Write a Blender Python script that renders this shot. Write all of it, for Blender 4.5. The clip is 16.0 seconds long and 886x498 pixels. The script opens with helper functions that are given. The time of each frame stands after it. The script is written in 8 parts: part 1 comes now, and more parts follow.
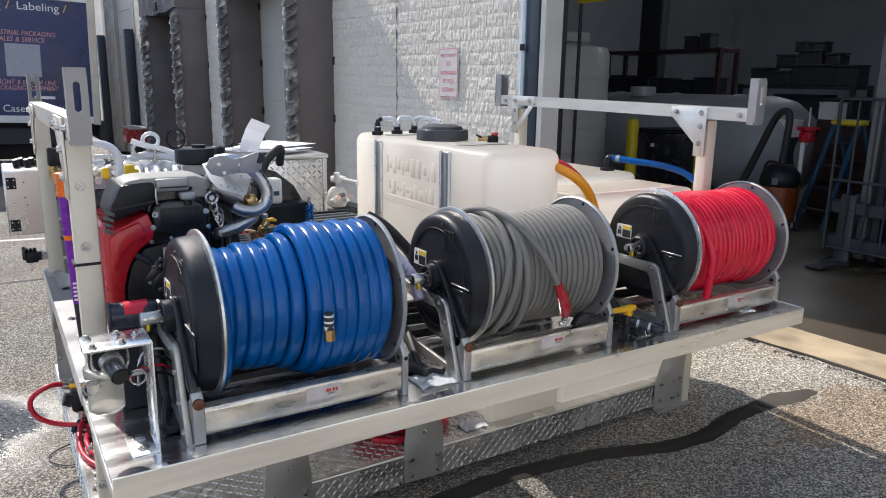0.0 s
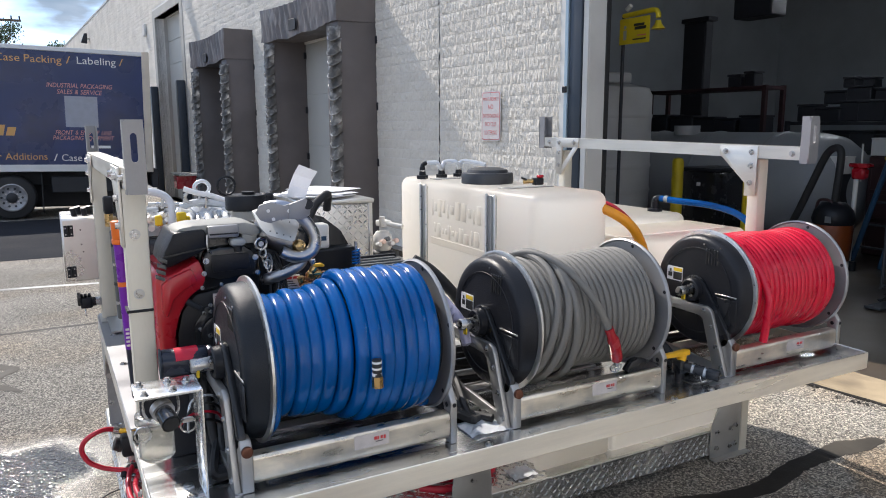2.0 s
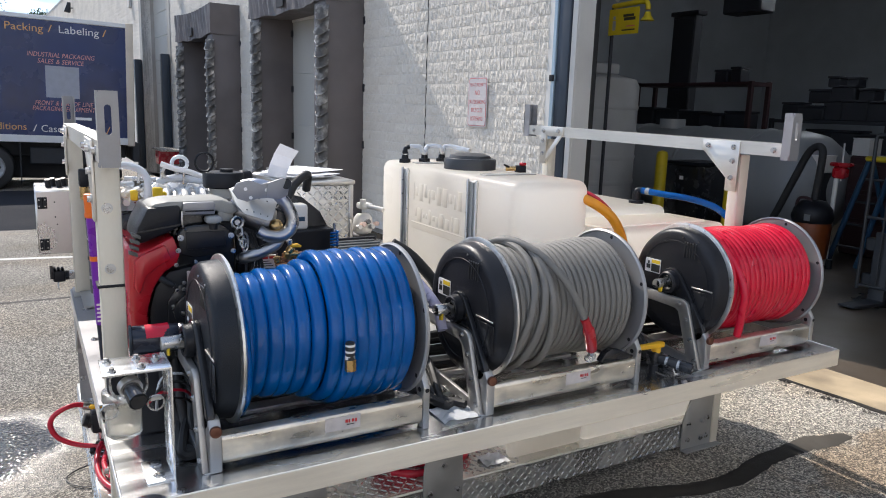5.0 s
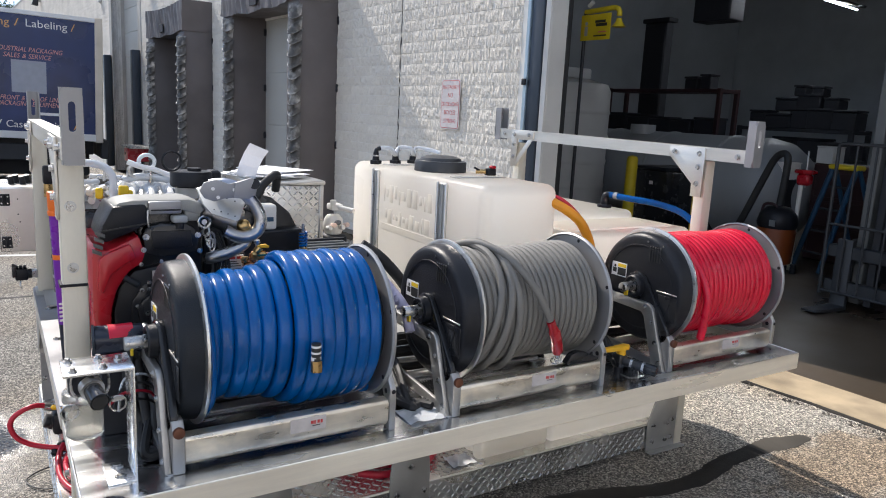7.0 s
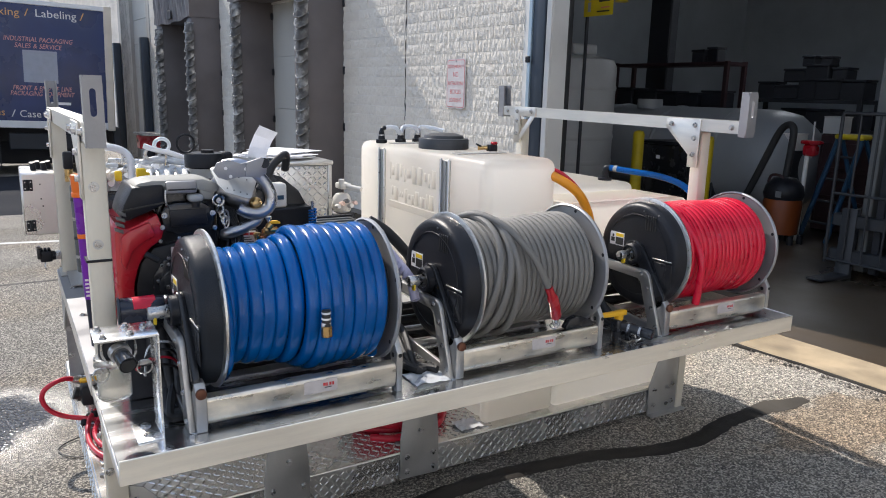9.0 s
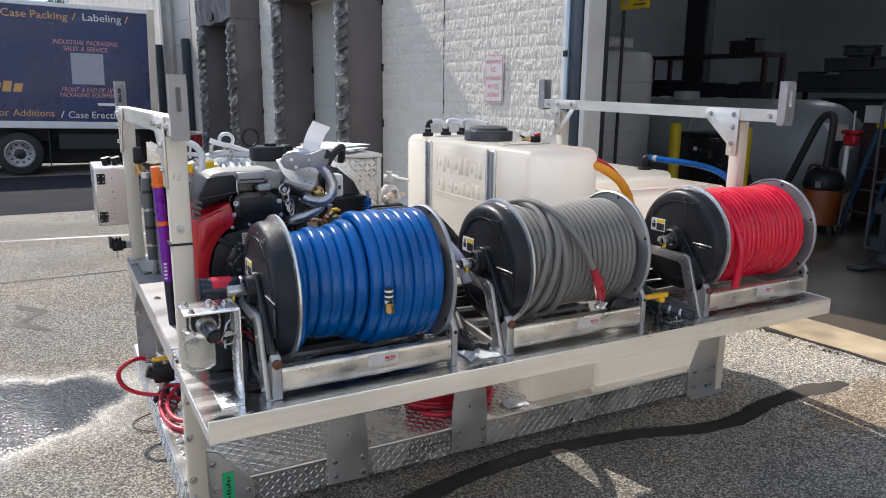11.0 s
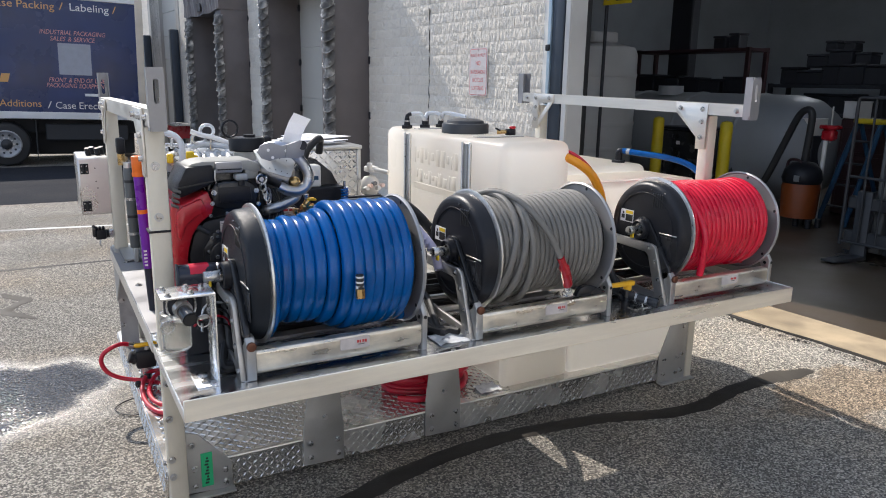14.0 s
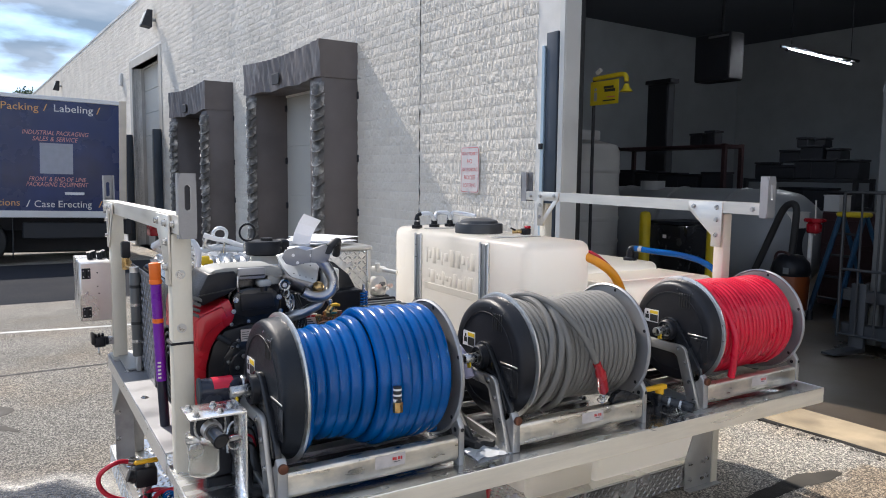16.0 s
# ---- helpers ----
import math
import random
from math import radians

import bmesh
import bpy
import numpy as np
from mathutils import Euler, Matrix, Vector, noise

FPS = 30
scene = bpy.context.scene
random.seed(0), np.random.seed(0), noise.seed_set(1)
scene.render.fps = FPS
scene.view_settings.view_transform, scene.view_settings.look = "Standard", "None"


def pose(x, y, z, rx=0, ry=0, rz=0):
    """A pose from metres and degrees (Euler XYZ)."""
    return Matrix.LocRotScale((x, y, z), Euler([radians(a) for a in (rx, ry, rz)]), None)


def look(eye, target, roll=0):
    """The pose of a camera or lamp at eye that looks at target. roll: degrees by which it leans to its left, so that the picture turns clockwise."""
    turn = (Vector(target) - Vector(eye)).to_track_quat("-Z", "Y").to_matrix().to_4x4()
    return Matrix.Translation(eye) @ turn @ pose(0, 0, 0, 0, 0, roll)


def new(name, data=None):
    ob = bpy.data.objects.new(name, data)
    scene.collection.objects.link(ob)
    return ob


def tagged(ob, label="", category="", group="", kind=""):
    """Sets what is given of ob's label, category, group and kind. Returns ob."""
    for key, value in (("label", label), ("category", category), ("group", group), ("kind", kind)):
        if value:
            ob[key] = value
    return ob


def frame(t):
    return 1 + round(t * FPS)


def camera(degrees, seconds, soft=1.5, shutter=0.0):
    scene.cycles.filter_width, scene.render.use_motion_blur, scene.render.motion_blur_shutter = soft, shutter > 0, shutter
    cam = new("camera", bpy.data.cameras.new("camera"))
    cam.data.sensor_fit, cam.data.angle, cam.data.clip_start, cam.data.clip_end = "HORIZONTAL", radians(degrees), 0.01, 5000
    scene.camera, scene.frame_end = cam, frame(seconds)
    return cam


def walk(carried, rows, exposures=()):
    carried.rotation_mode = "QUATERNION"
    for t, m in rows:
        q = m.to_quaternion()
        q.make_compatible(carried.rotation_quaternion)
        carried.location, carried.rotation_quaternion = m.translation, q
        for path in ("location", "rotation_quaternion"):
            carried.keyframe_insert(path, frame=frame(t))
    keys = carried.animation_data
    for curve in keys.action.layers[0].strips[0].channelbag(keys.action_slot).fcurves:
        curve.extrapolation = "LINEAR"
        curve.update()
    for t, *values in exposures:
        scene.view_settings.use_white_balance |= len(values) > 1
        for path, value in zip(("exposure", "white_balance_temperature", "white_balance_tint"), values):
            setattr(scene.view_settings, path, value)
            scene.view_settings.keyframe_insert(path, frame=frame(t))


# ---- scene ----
cam = camera(63.0, 16.0, soft=1.0)
PATH = [
    (0, (-0.003, -0.001, 1.368), (1.029, 1.652, 0.92), 0.9),
    (0.5, (-0.006, 0.005, 1.372), (1.002, 1.681, 0.953), 0.3),
    (1, (-0.008, 0.012, 1.372), (0.976, 1.711, 0.992), -0.2),
    (1.5, (-0.01, 0.016, 1.375), (0.951, 1.734, 1.022), -0.4),
    (2, (-0.007, 0.022, 1.373), (0.936, 1.754, 1.036), -0.2),
    (2.5, (-0.003, 0.023, 1.372), (0.926, 1.762, 1.039), -0.0),
    (3, (0.003, 0.026, 1.371), (0.925, 1.767, 1.029), 0.4),
    (3.5, (0.008, 0.029, 1.372), (0.933, 1.767, 1.018), 0.8),
    (4, (0.008, 0.039, 1.37), (0.946, 1.767, 1.004), 1.4),
    (4.5, (0.009, 0.033, 1.37), (0.967, 1.748, 0.996), 1.7),
    (7, (0.018, 0.011, 1.374), (1.063, 1.676, 1.005), 2.9),
    (7.5, (0.015, 0.001, 1.377), (1.063, 1.662, 0.999), 3.0),
    (8, (0.014, -0.033, 1.369), (1.055, 1.629, 0.978), 2.9),
    (8.5, (0.004, -0.089, 1.368), (1.032, 1.578, 0.96), 2.4),
    (9, (-0.014, -0.101, 1.369), (0.998, 1.572, 0.947), 1.5),
    (9.5, (-0.104, -0.065, 1.367), (0.894, 1.614, 0.937), 0.7),
    (9.7, (-0.158, -0.047, 1.361), (0.837, 1.633, 0.927), 0.4),
    (12, (-0.123, -0.317, 1.361), (0.753, 1.429, 0.932), 1.1),
    (12.5, (-0.125, -0.322, 1.362), (0.737, 1.431, 0.932), 1.0),
    (13, (-0.129, -0.313, 1.363), (0.743, 1.433, 0.924), 0.8),
    (13.5, (-0.125, -0.311, 1.363), (0.779, 1.415, 0.911), 0.9),
    (14, (-0.122, -0.301, 1.365), (0.83, 1.399, 0.913), 1.0),
    (14.5, (-0.137, -0.285, 1.367), (0.861, 1.396, 0.944), 0.9),
    (15, (-0.173, -0.241, 1.365), (0.862, 1.43, 0.993), 0.7),
    (15.5, (-0.228, -0.165, 1.375), (0.818, 1.517, 1.095), 0.4),
    (16, (-0.236, -0.133, 1.387), (0.795, 1.569, 1.188), 0.6),
]
walk(cam, [(t, look(eye, target, roll)) for t, eye, target, roll in PATH], [(0, 0.79, 6250, 12), (16, 0.79, 6250, 12)])

# ---- light ----
SUN_WAY = Vector((0.25, -1.05, -1.0))          # the way the sunlight travels
world = bpy.data.worlds.new("sky")
scene.world = world
world.use_nodes = True
wn, wl = world.node_tree.nodes, world.node_tree.links
sky = wn.new("ShaderNodeTexSky")
sky.sky_type, sky.sun_disc = "NISHITA", False
sky.sun_elevation = math.atan2(1.0, math.hypot(0.25, 1.05))
sky.sun_rotation = math.atan2(-0.25, 1.05)
sky.dust_density, sky.air_density, sky.ozone_density = 0.2, 0.8, 3.0
cloud_at = wn.new("ShaderNodeTexCoord")
cloud_map = wn.new("ShaderNodeMapping")
cloud_map.inputs["Scale"].default_value = (1.0, 1.0, 3.2)
cloud_map.inputs["Location"].default_value = (0.0, 0.0, -0.28)
cloud_noise = wn.new("ShaderNodeTexNoise")
cloud_noise.inputs["Scale"].default_value = 3.4
cloud_noise.inputs["Detail"].default_value = 7.0
cloud_ramp = wn.new("ShaderNodeValToRGB")
cloud_ramp.color_ramp.elements[0].position = 0.30
cloud_ramp.color_ramp.elements[1].position = 0.52
cloud_mix = wn.new("ShaderNodeMixRGB")
cloud_body = wn.new("ShaderNodeTexNoise")
cloud_body.inputs["Scale"].default_value, cloud_body.inputs["Detail"].default_value = 2.3, 6.0
cloud_tone = wn.new("ShaderNodeValToRGB")
cloud_tone.color_ramp.elements[0].position, cloud_tone.color_ramp.elements[0].color = 0.40, (0.24, 0.33, 0.44, 1)
cloud_tone.color_ramp.elements[1].position, cloud_tone.color_ramp.elements[1].color = 0.64, (0.86, 0.90, 0.96, 1)
cloud_gain = wn.new("ShaderNodeVectorMath")
cloud_gain.operation = "SCALE"
cloud_gain.inputs["Scale"].default_value = 2.8
wl.new(cloud_map.outputs["Vector"], cloud_body.inputs["Vector"])
wl.new(cloud_body.outputs["Fac"], cloud_tone.inputs["Fac"])
wl.new(cloud_tone.outputs["Color"], cloud_gain.inputs[0])
wl.new(cloud_gain.outputs["Vector"], cloud_mix.inputs["Color2"])
wl.new(cloud_at.outputs["Generated"], cloud_map.inputs["Vector"])
wl.new(cloud_map.outputs["Vector"], cloud_noise.inputs["Vector"])
wl.new(cloud_noise.outputs["Fac"], cloud_ramp.inputs["Fac"])
wl.new(cloud_ramp.outputs["Color"], cloud_mix.inputs["Fac"])
wl.new(sky.outputs["Color"], cloud_mix.inputs["Color1"])
wl.new(cloud_mix.outputs["Color"], wn["Background"].inputs["Color"])
wn["Background"].inputs["Strength"].default_value = 0.26
sun = new("sun", bpy.data.lights.new("sun", "SUN"))
sun.data.energy, sun.data.angle, sun.data.color = 3.2, radians(0.55), (1.0, 0.91, 0.785)
sun.matrix_world = look((0, 30, 30), Vector((0, 30, 30)) + SUN_WAY)


# ---- materials ----
def material(name, color, rough=0.5, metal=0.0, var=0.15, scale=6.0, grain=120.0, bump=0.1, stretch=(1, 1, 1),
             rough_var=0.12, coat=0.0, subsurface=0.0, emit=0.0, relief=0.004, island=0.0, dirt=None, dirt_amount=0.0, fine=0.08, spec=0.5):
    """A surface with two scales of variation in its colour, uneven gloss and a fine relief."""
    m = bpy.data.materials.new(name)
    m.use_nodes = True
    n, l = m.node_tree.nodes, m.node_tree.links
    b = n["Principled BSDF"]
    co = n.new("ShaderNodeTexCoord")
    mp = n.new("ShaderNodeMapping")
    mp.inputs["Scale"].default_value = stretch
    l.new(co.outputs["Object"], mp.inputs["Vector"])
    big, small = n.new("ShaderNodeTexNoise"), n.new("ShaderNodeTexNoise")
    for tex, s, d in ((big, scale, 5.0), (small, grain, 3.0)):
        tex.inputs["Scale"].default_value, tex.inputs["Detail"].default_value = s, d
        l.new(mp.outputs["Vector"], tex.inputs["Vector"])
    mix = n.new("ShaderNodeMath")
    mix.operation = "MULTIPLY_ADD"
    mix.inputs[1].default_value = fine
    l.new(small.outputs["Fac"], mix.inputs[0])
    base = n.new("ShaderNodeMapRange")
    base.inputs["From Min"].default_value, base.inputs["From Max"].default_value = 0.3, 0.7
    base.inputs["To Min"].default_value, base.inputs["To Max"].default_value = 1 - var, 1 + var - fine / 2
    l.new(big.outputs["Fac"], base.inputs["Value"])
    l.new(base.outputs["Result"], mix.inputs[2])
    tone = n.new("ShaderNodeHueSaturation")
    tone.inputs["Color"].default_value = (*color, 1)
    value = mix.outputs["Value"]
    if island:
        info = n.new("ShaderNodeObjectInfo")
        geo = n.new("ShaderNodeNewGeometry")
        add = n.new("ShaderNodeMath")
        add.operation = "ADD"
        l.new(info.outputs["Random"], add.inputs[0])
        l.new(geo.outputs["Random Per Island"], add.inputs[1])
        fr = n.new("ShaderNodeMath")
        fr.operation = "FRACT"
        l.new(add.outputs["Value"], fr.inputs[0])
        ra = n.new("ShaderNodeMapRange")
        ra.inputs["To Min"].default_value, ra.inputs["To Max"].default_value = 1 - island, 1 + island
        l.new(fr.outputs["Value"], ra.inputs["Value"])
        mul = n.new("ShaderNodeMath")
        mul.operation = "MULTIPLY"
        l.new(value, mul.inputs[0])
        l.new(ra.outputs["Result"], mul.inputs[1])
        value = mul.outputs["Value"]
    l.new(value, tone.inputs["Value"])
    out = tone.outputs["Color"]
    if dirt:
        patch = n.new("ShaderNodeTexNoise")
        patch.inputs["Scale"].default_value, patch.inputs["Detail"].default_value = scale * 0.6, 8.0
        l.new(co.outputs["Object"], patch.inputs["Vector"])
        cut = n.new("ShaderNodeMapRange")
        cut.inputs["From Min"].default_value, cut.inputs["From Max"].default_value = 0.5, 0.72
        cut.inputs["To Max"].default_value = dirt_amount
        l.new(patch.outputs["Fac"], cut.inputs["Value"])
        over = n.new("ShaderNodeMixRGB")
        over.inputs["Color2"].default_value = (*dirt, 1)
        l.new(cut.outputs["Result"], over.inputs["Fac"])
        l.new(out, over.inputs["Color1"])
        out = over.outputs["Color"]
    l.new(out, b.inputs["Base Color"])
    gloss = n.new("ShaderNodeMapRange")
    gloss.inputs["From Min"].default_value, gloss.inputs["From Max"].default_value = 0.3, 0.7
    gloss.inputs["To Min"].default_value, gloss.inputs["To Max"].default_value = max(0.03, rough - rough_var), min(1, rough + rough_var)
    l.new(big.outputs["Fac"], gloss.inputs["Value"])
    l.new(gloss.outputs["Result"], b.inputs["Roughness"])
    b.inputs["Metallic"].default_value = metal
    b.inputs["Specular IOR Level"].default_value = spec
    b.inputs["Coat Weight"].default_value = coat
    b.inputs["Coat Roughness"].default_value = 0.12
    if subsurface:
        b.inputs["Subsurface Weight"].default_value = subsurface
        b.inputs["Subsurface Radius"].default_value = (0.06, 0.05, 0.04)
        b.inputs["Subsurface Scale"].default_value = 0.6
    if bump:
        bp = n.new("ShaderNodeBump")
        bp.inputs["Strength"].default_value, bp.inputs["Distance"].default_value = bump, relief
        l.new(small.outputs["Fac"], bp.inputs["Height"])
        l.new(bp.outputs["Normal"], b.inputs["Normal"])
    if emit:
        b.inputs["Emission Color"].default_value = (*color, 1)
        b.inputs["Emission Strength"].default_value = emit
    return m


ALU = material("brushed_aluminium", (0.70, 0.69, 0.67), 0.36, 1.0, 0.08, 7, 90, 0.06, (1, 8, 8), 0.1)
ALU_Y = material("brushed_aluminium_along", (0.68, 0.655, 0.61), 0.42, 1.0, 0.08, 7, 90, 0.06, (8, 1, 8), 0.08)
SHEET = material("bright_aluminium_sheet", (0.78, 0.79, 0.80), 0.24, 1.0, 0.06, 5, 60, 0.04, (1, 5, 5), 0.08)
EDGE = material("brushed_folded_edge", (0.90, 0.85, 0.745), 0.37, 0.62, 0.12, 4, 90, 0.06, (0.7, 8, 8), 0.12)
PAN = material("dull_pan_sheet", (0.55, 0.55, 0.55), 0.38, 0.5, 0.15, 9, 90, 0.06, (1, 5, 5), 0.12)
LID_GREY = material("grey_ribbed_lid", (0.10, 0.105, 0.105), 0.42, 0.0, 0.12, 10, 200, 0.15)
NAVY = material("dark_blue_motor_paint", (0.012, 0.016, 0.032), 0.3, 0.0, 0.12, 10, 200, 0.05)
MILL = material("mill_finish_aluminium", (0.80, 0.73, 0.61), 0.36, 0.85, 0.22, 14, 60, 0.12, (0.8, 2.5, 2.5), 0.16, dirt=(0.36, 0.35, 0.33), dirt_amount=0.7)
POSTS = material("satin_aluminium_post", (0.64, 0.60, 0.51), 0.55, 0.35, 0.06, 4, 160, 0.04, (1, 1, 0.3), 0.08)
RIM = material("darker_aluminium_flange", (0.36, 0.36, 0.365), 0.45, 0.6, 0.1, 8, 140, 0.05)
CAST = material("cast_aluminium", (0.27, 0.27, 0.275), 0.32, 1.0, 0.12, 12, 220, 0.15)
PLATE = material("galvanised_plate", (0.43, 0.43, 0.42), 0.5, 0.75, 0.12, 14, 160, 0.05)
TREAD = material("tread_plate_aluminium", (0.66, 0.65, 0.63), 0.24, 0.9, 0.16, 5, 120, 0.08, (1, 1, 1), 0.12)
STEEL = material("zinc_bolt", (0.48, 0.48, 0.48), 0.3, 1.0, 0.1, 60, 300, 0.05)
BLACK = material("black_plastic", (0.013, 0.014, 0.018), 0.38, 0.0, 0.2, 8, 260, 0.25, rough_var=0.1, spec=0.28)
BLACK_SMOOTH = material("smooth_black_plastic", (0.016, 0.017, 0.02), 0.22, 0.0, 0.15, 8, 200, 0.04)
POWDER = material("black_speckled_powder_coat", (0.014, 0.017, 0.022), 0.40, 0.0, 0.12, 10, 420, 0.3, fine=0.5, spec=0.2)
RUBBER = material("black_rubber", (0.02, 0.02, 0.021), 0.6, 0.0, 0.2, 20, 200, 0.15)
BLUE_HOSE = material("blue_vinyl_hose", (0.0, 0.080, 0.30), 0.16, 0.0, 0.2, 9, 60, 0.14, rough_var=0.1, spec=0.34)
GREY_HOSE = material("grey_rubber_hose", (0.170, 0.163, 0.150), 0.6, 0.0, 0.13, 12, 400, 0.3, fine=0.2)
RED_HOSE = material("red_vinyl_hose", (0.60, 0.004, 0.032), 0.33, 0.0, 0.12, 14, 150, 0.1)
RED_PIPE = material("red_rubber_hose", (0.46, 0.010, 0.032), 0.35, 0.0, 0.12, 14, 150, 0.1)
ORANGE_HOSE = material("orange_hose", (0.80, 0.30, 0.01), 0.35, 0.0, 0.1, 14, 150, 0.05)
TANK = material("natural_polyethylene", (0.84, 0.81, 0.755), 0.36, 0.0, 0.03, 3, 60, 0.05, fine=0.02)
# cream copy of the tank plastic, brightened to paint light on lower fronts
TANK_LOW = material("brightened_cream_polyethylene", (0.93, 0.90, 0.80), 0.36, 0.0, 0.03, 3, 60, 0.05, fine=0.02)
TANK_PINK = material("pink_tinted_polyethylene", (0.84, 0.70, 0.64), 0.36, 0.0, 0.04, 3, 60, 0.05, fine=0.02)
RED_COWL = material("red_engine_plastic", (0.42, 0.012, 0.022), 0.3, 0.0, 0.1, 8, 120, 0.04, coat=0.3)
ENGINE_TOP = material("matt_grey_engine_cover", (0.30, 0.30, 0.28), 0.6, 0.0, 0.1, 8, 260, 0.2)
ARM_METAL = material("satin_cast_arm", (0.46, 0.455, 0.445), 0.42, 0.85, 0.12, 10, 200, 0.12)
BLUED = material("heat_blued_steel", (0.40, 0.41, 0.43), 0.3, 0.95, 0.12, 9, 120, 0.05, dirt=(0.10, 0.18, 0.48), dirt_amount=0.75)
DARK_TREAD = material("dark_tread_plate", (0.20, 0.20, 0.21), 0.4, 0.7, 0.15, 7, 140, 0.08)
FLANGE = material("dull_grey_steel", (0.30, 0.30, 0.31), 0.5, 0.6, 0.12, 9, 140, 0.08)
SILVER_SHEET = material("pale_muffler_sheet", (0.50, 0.50, 0.485), 0.45, 0.6, 0.1, 8, 160, 0.06)
BRASS = material("brass", (0.52, 0.35, 0.15), 0.3, 1.0, 0.12, 30, 200, 0.06)
COPPER_FIT = material("copper_brown_fitting", (0.46, 0.22, 0.11), 0.32, 0.9, 0.15, 30, 200, 0.06)
COPPER = material("brown_bolt_cap", (0.15, 0.06, 0.035), 0.45, 0.5, 0.15, 40, 200, 0.05)
YELLOW = material("yellow_plastic", (0.78, 0.42, 0.01), 0.4, 0.0, 0.1, 20, 200, 0.05)
YELLOW_PAINT = material("yellow_bollard_paint", (0.55, 0.42, 0.01), 0.5, 0.0, 0.15, 6, 120, 0.08)
ORANGE = material("orange_plastic", (0.80, 0.16, 0.01), 0.45, 0.0, 0.1, 20, 200, 0.05)
PURPLE = material("purple_label_tube", (0.16, 0.01, 0.34), 0.35, 0.0, 0.08, 20, 200, 0.03)
PAPER = material("white_paper", (0.80, 0.80, 0.82), 0.75, 0.0, 0.04, 10, 120, 0.05)
LABEL = material("white_sticker", (0.80, 0.79, 0.78), 0.45, 0.0, 0.04, 10, 120, 0.02)
LABEL_DULL = material("dull_white_sticker", (0.56, 0.51, 0.48), 0.4, 0.0, 0.15, 30, 120, 0.02)
RIM_STEEL = material("dull_wheel_steel", (0.36, 0.36, 0.37), 0.45, 0.6, 0.15, 12, 90, 0.05, dirt=(0.10, 0.09, 0.08), dirt_amount=0.6)
LABEL_RED = material("red_print", (0.55, 0.03, 0.03), 0.5, 0.0, 0.05)
LABEL_BLACK = material("black_print", (0.02, 0.02, 0.02), 0.5, 0.0, 0.05)
LABEL_YELLOW = material("yellow_sticker", (0.80, 0.55, 0.02), 0.5, 0.0, 0.05)
GREEN_TAPE = material("green_tape", (0.02, 0.38, 0.16), 0.5, 0.0, 0.1, 20, 200, 0.05)
WHITE_PLASTIC = material("white_plastic", (0.74, 0.72, 0.68), 0.4, 0.0, 0.06, 10, 150, 0.05)
STAINLESS = material("stainless_box", (0.66, 0.64, 0.62), 0.3, 0.95, 0.1, 4, 80, 0.05, (1, 6, 1), 0.1)
CONCRETE = material("concrete", (0.46, 0.365, 0.24), 0.85, 0.0, 0.3, 3.5, 90, 0.5, dirt=(0.16, 0.13, 0.10), dirt_amount=0.8)
# stained concrete, darkened so the colour holds the indoor shade
SHOP_FLOOR = material("shaded_workshop_floor", (0.080, 0.060, 0.040), 0.36, 0.0, 0.35, 1.2, 60, 0.1, dirt=(0.07, 0.06, 0.05), dirt_amount=0.8)
MORTAR = material("mortar", (0.68, 0.66, 0.625), 0.95, 0.0, 0.12, 5, 140, 0.3)
# dark fabric lightened somewhat, so the lens haze sits in its colour
SEAL_FABRIC = material("hazed_dock_seal_fabric", (0.120, 0.104, 0.101), 0.5, 0.0, 0.2, 2.2, 160, 0.12, dirt=(0.085, 0.075, 0.07), dirt_amount=0.5)
# the pale patches paint highlights on the curled pleats
SEAL_PLEAT = material("dark_pleat_with_glints", (0.16, 0.155, 0.15), 0.2, 0.0, 0.25, 14, 160, 0.12, dirt=(0.68, 0.67, 0.65), dirt_amount=0.9)
JAMB = material("painted_steel_jamb", (0.58, 0.575, 0.55), 0.5, 0.0, 0.1, 2, 120, 0.06, dirt=(0.3, 0.29, 0.28), dirt_amount=0.5)
BUMPER = material("blue_black_door_guard", (0.03, 0.04, 0.055), 0.4, 0.3, 0.15, 4, 120, 0.06)
PALE_BLUE = material("pale_blue_steel", (0.36, 0.46, 0.54), 0.4, 0.3, 0.1, 4, 120, 0.05)
DOOR_PANEL = material("grey_white_door_panel", (0.41, 0.405, 0.38), 0.5, 0.0, 0.08, 2, 120, 0.06)
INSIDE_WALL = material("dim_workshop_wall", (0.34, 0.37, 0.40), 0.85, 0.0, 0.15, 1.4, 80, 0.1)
INSIDE_DARK = material("dark_workshop_ceiling", (0.09, 0.10, 0.12), 0.85, 0.0, 0.15, 1.4, 80, 0.1)
SIGN_RED = material("sign_red", (0.55, 0.14, 0.13), 0.45, 0.0, 0.08)
SIGN_WHITE = material("sign_white", (0.62, 0.575, 0.565), 0.3, 0.0, 0.05)
# navy and its paler patches are lifted to paint haze over the truck
TRUCK_NAVY = material("hazed_navy_panel", (0.014, 0.030, 0.105), 0.28, 0.0, 0.25, 1.1, 60, 0.02, coat=0.08, dirt=(0.035, 0.065, 0.21), dirt_amount=0.9, spec=0.45)
TRUCK_WHITE = material("white_truck_rail", (0.70, 0.70, 0.70), 0.4, 0.1, 0.08, 3, 90, 0.04)
TRUCK_DARK = material("dark_chassis", (0.035, 0.036, 0.04), 0.6, 0.2, 0.2, 5, 90, 0.1)
# gold and red print paled by the same painted haze
TRUCK_ORANGE = material("hazed_gold_print", (0.66, 0.36, 0.12), 0.45, 0.0, 0.06)
TRUCK_PINK = material("hazed_red_print", (0.64, 0.31, 0.29), 0.45, 0.0, 0.06)
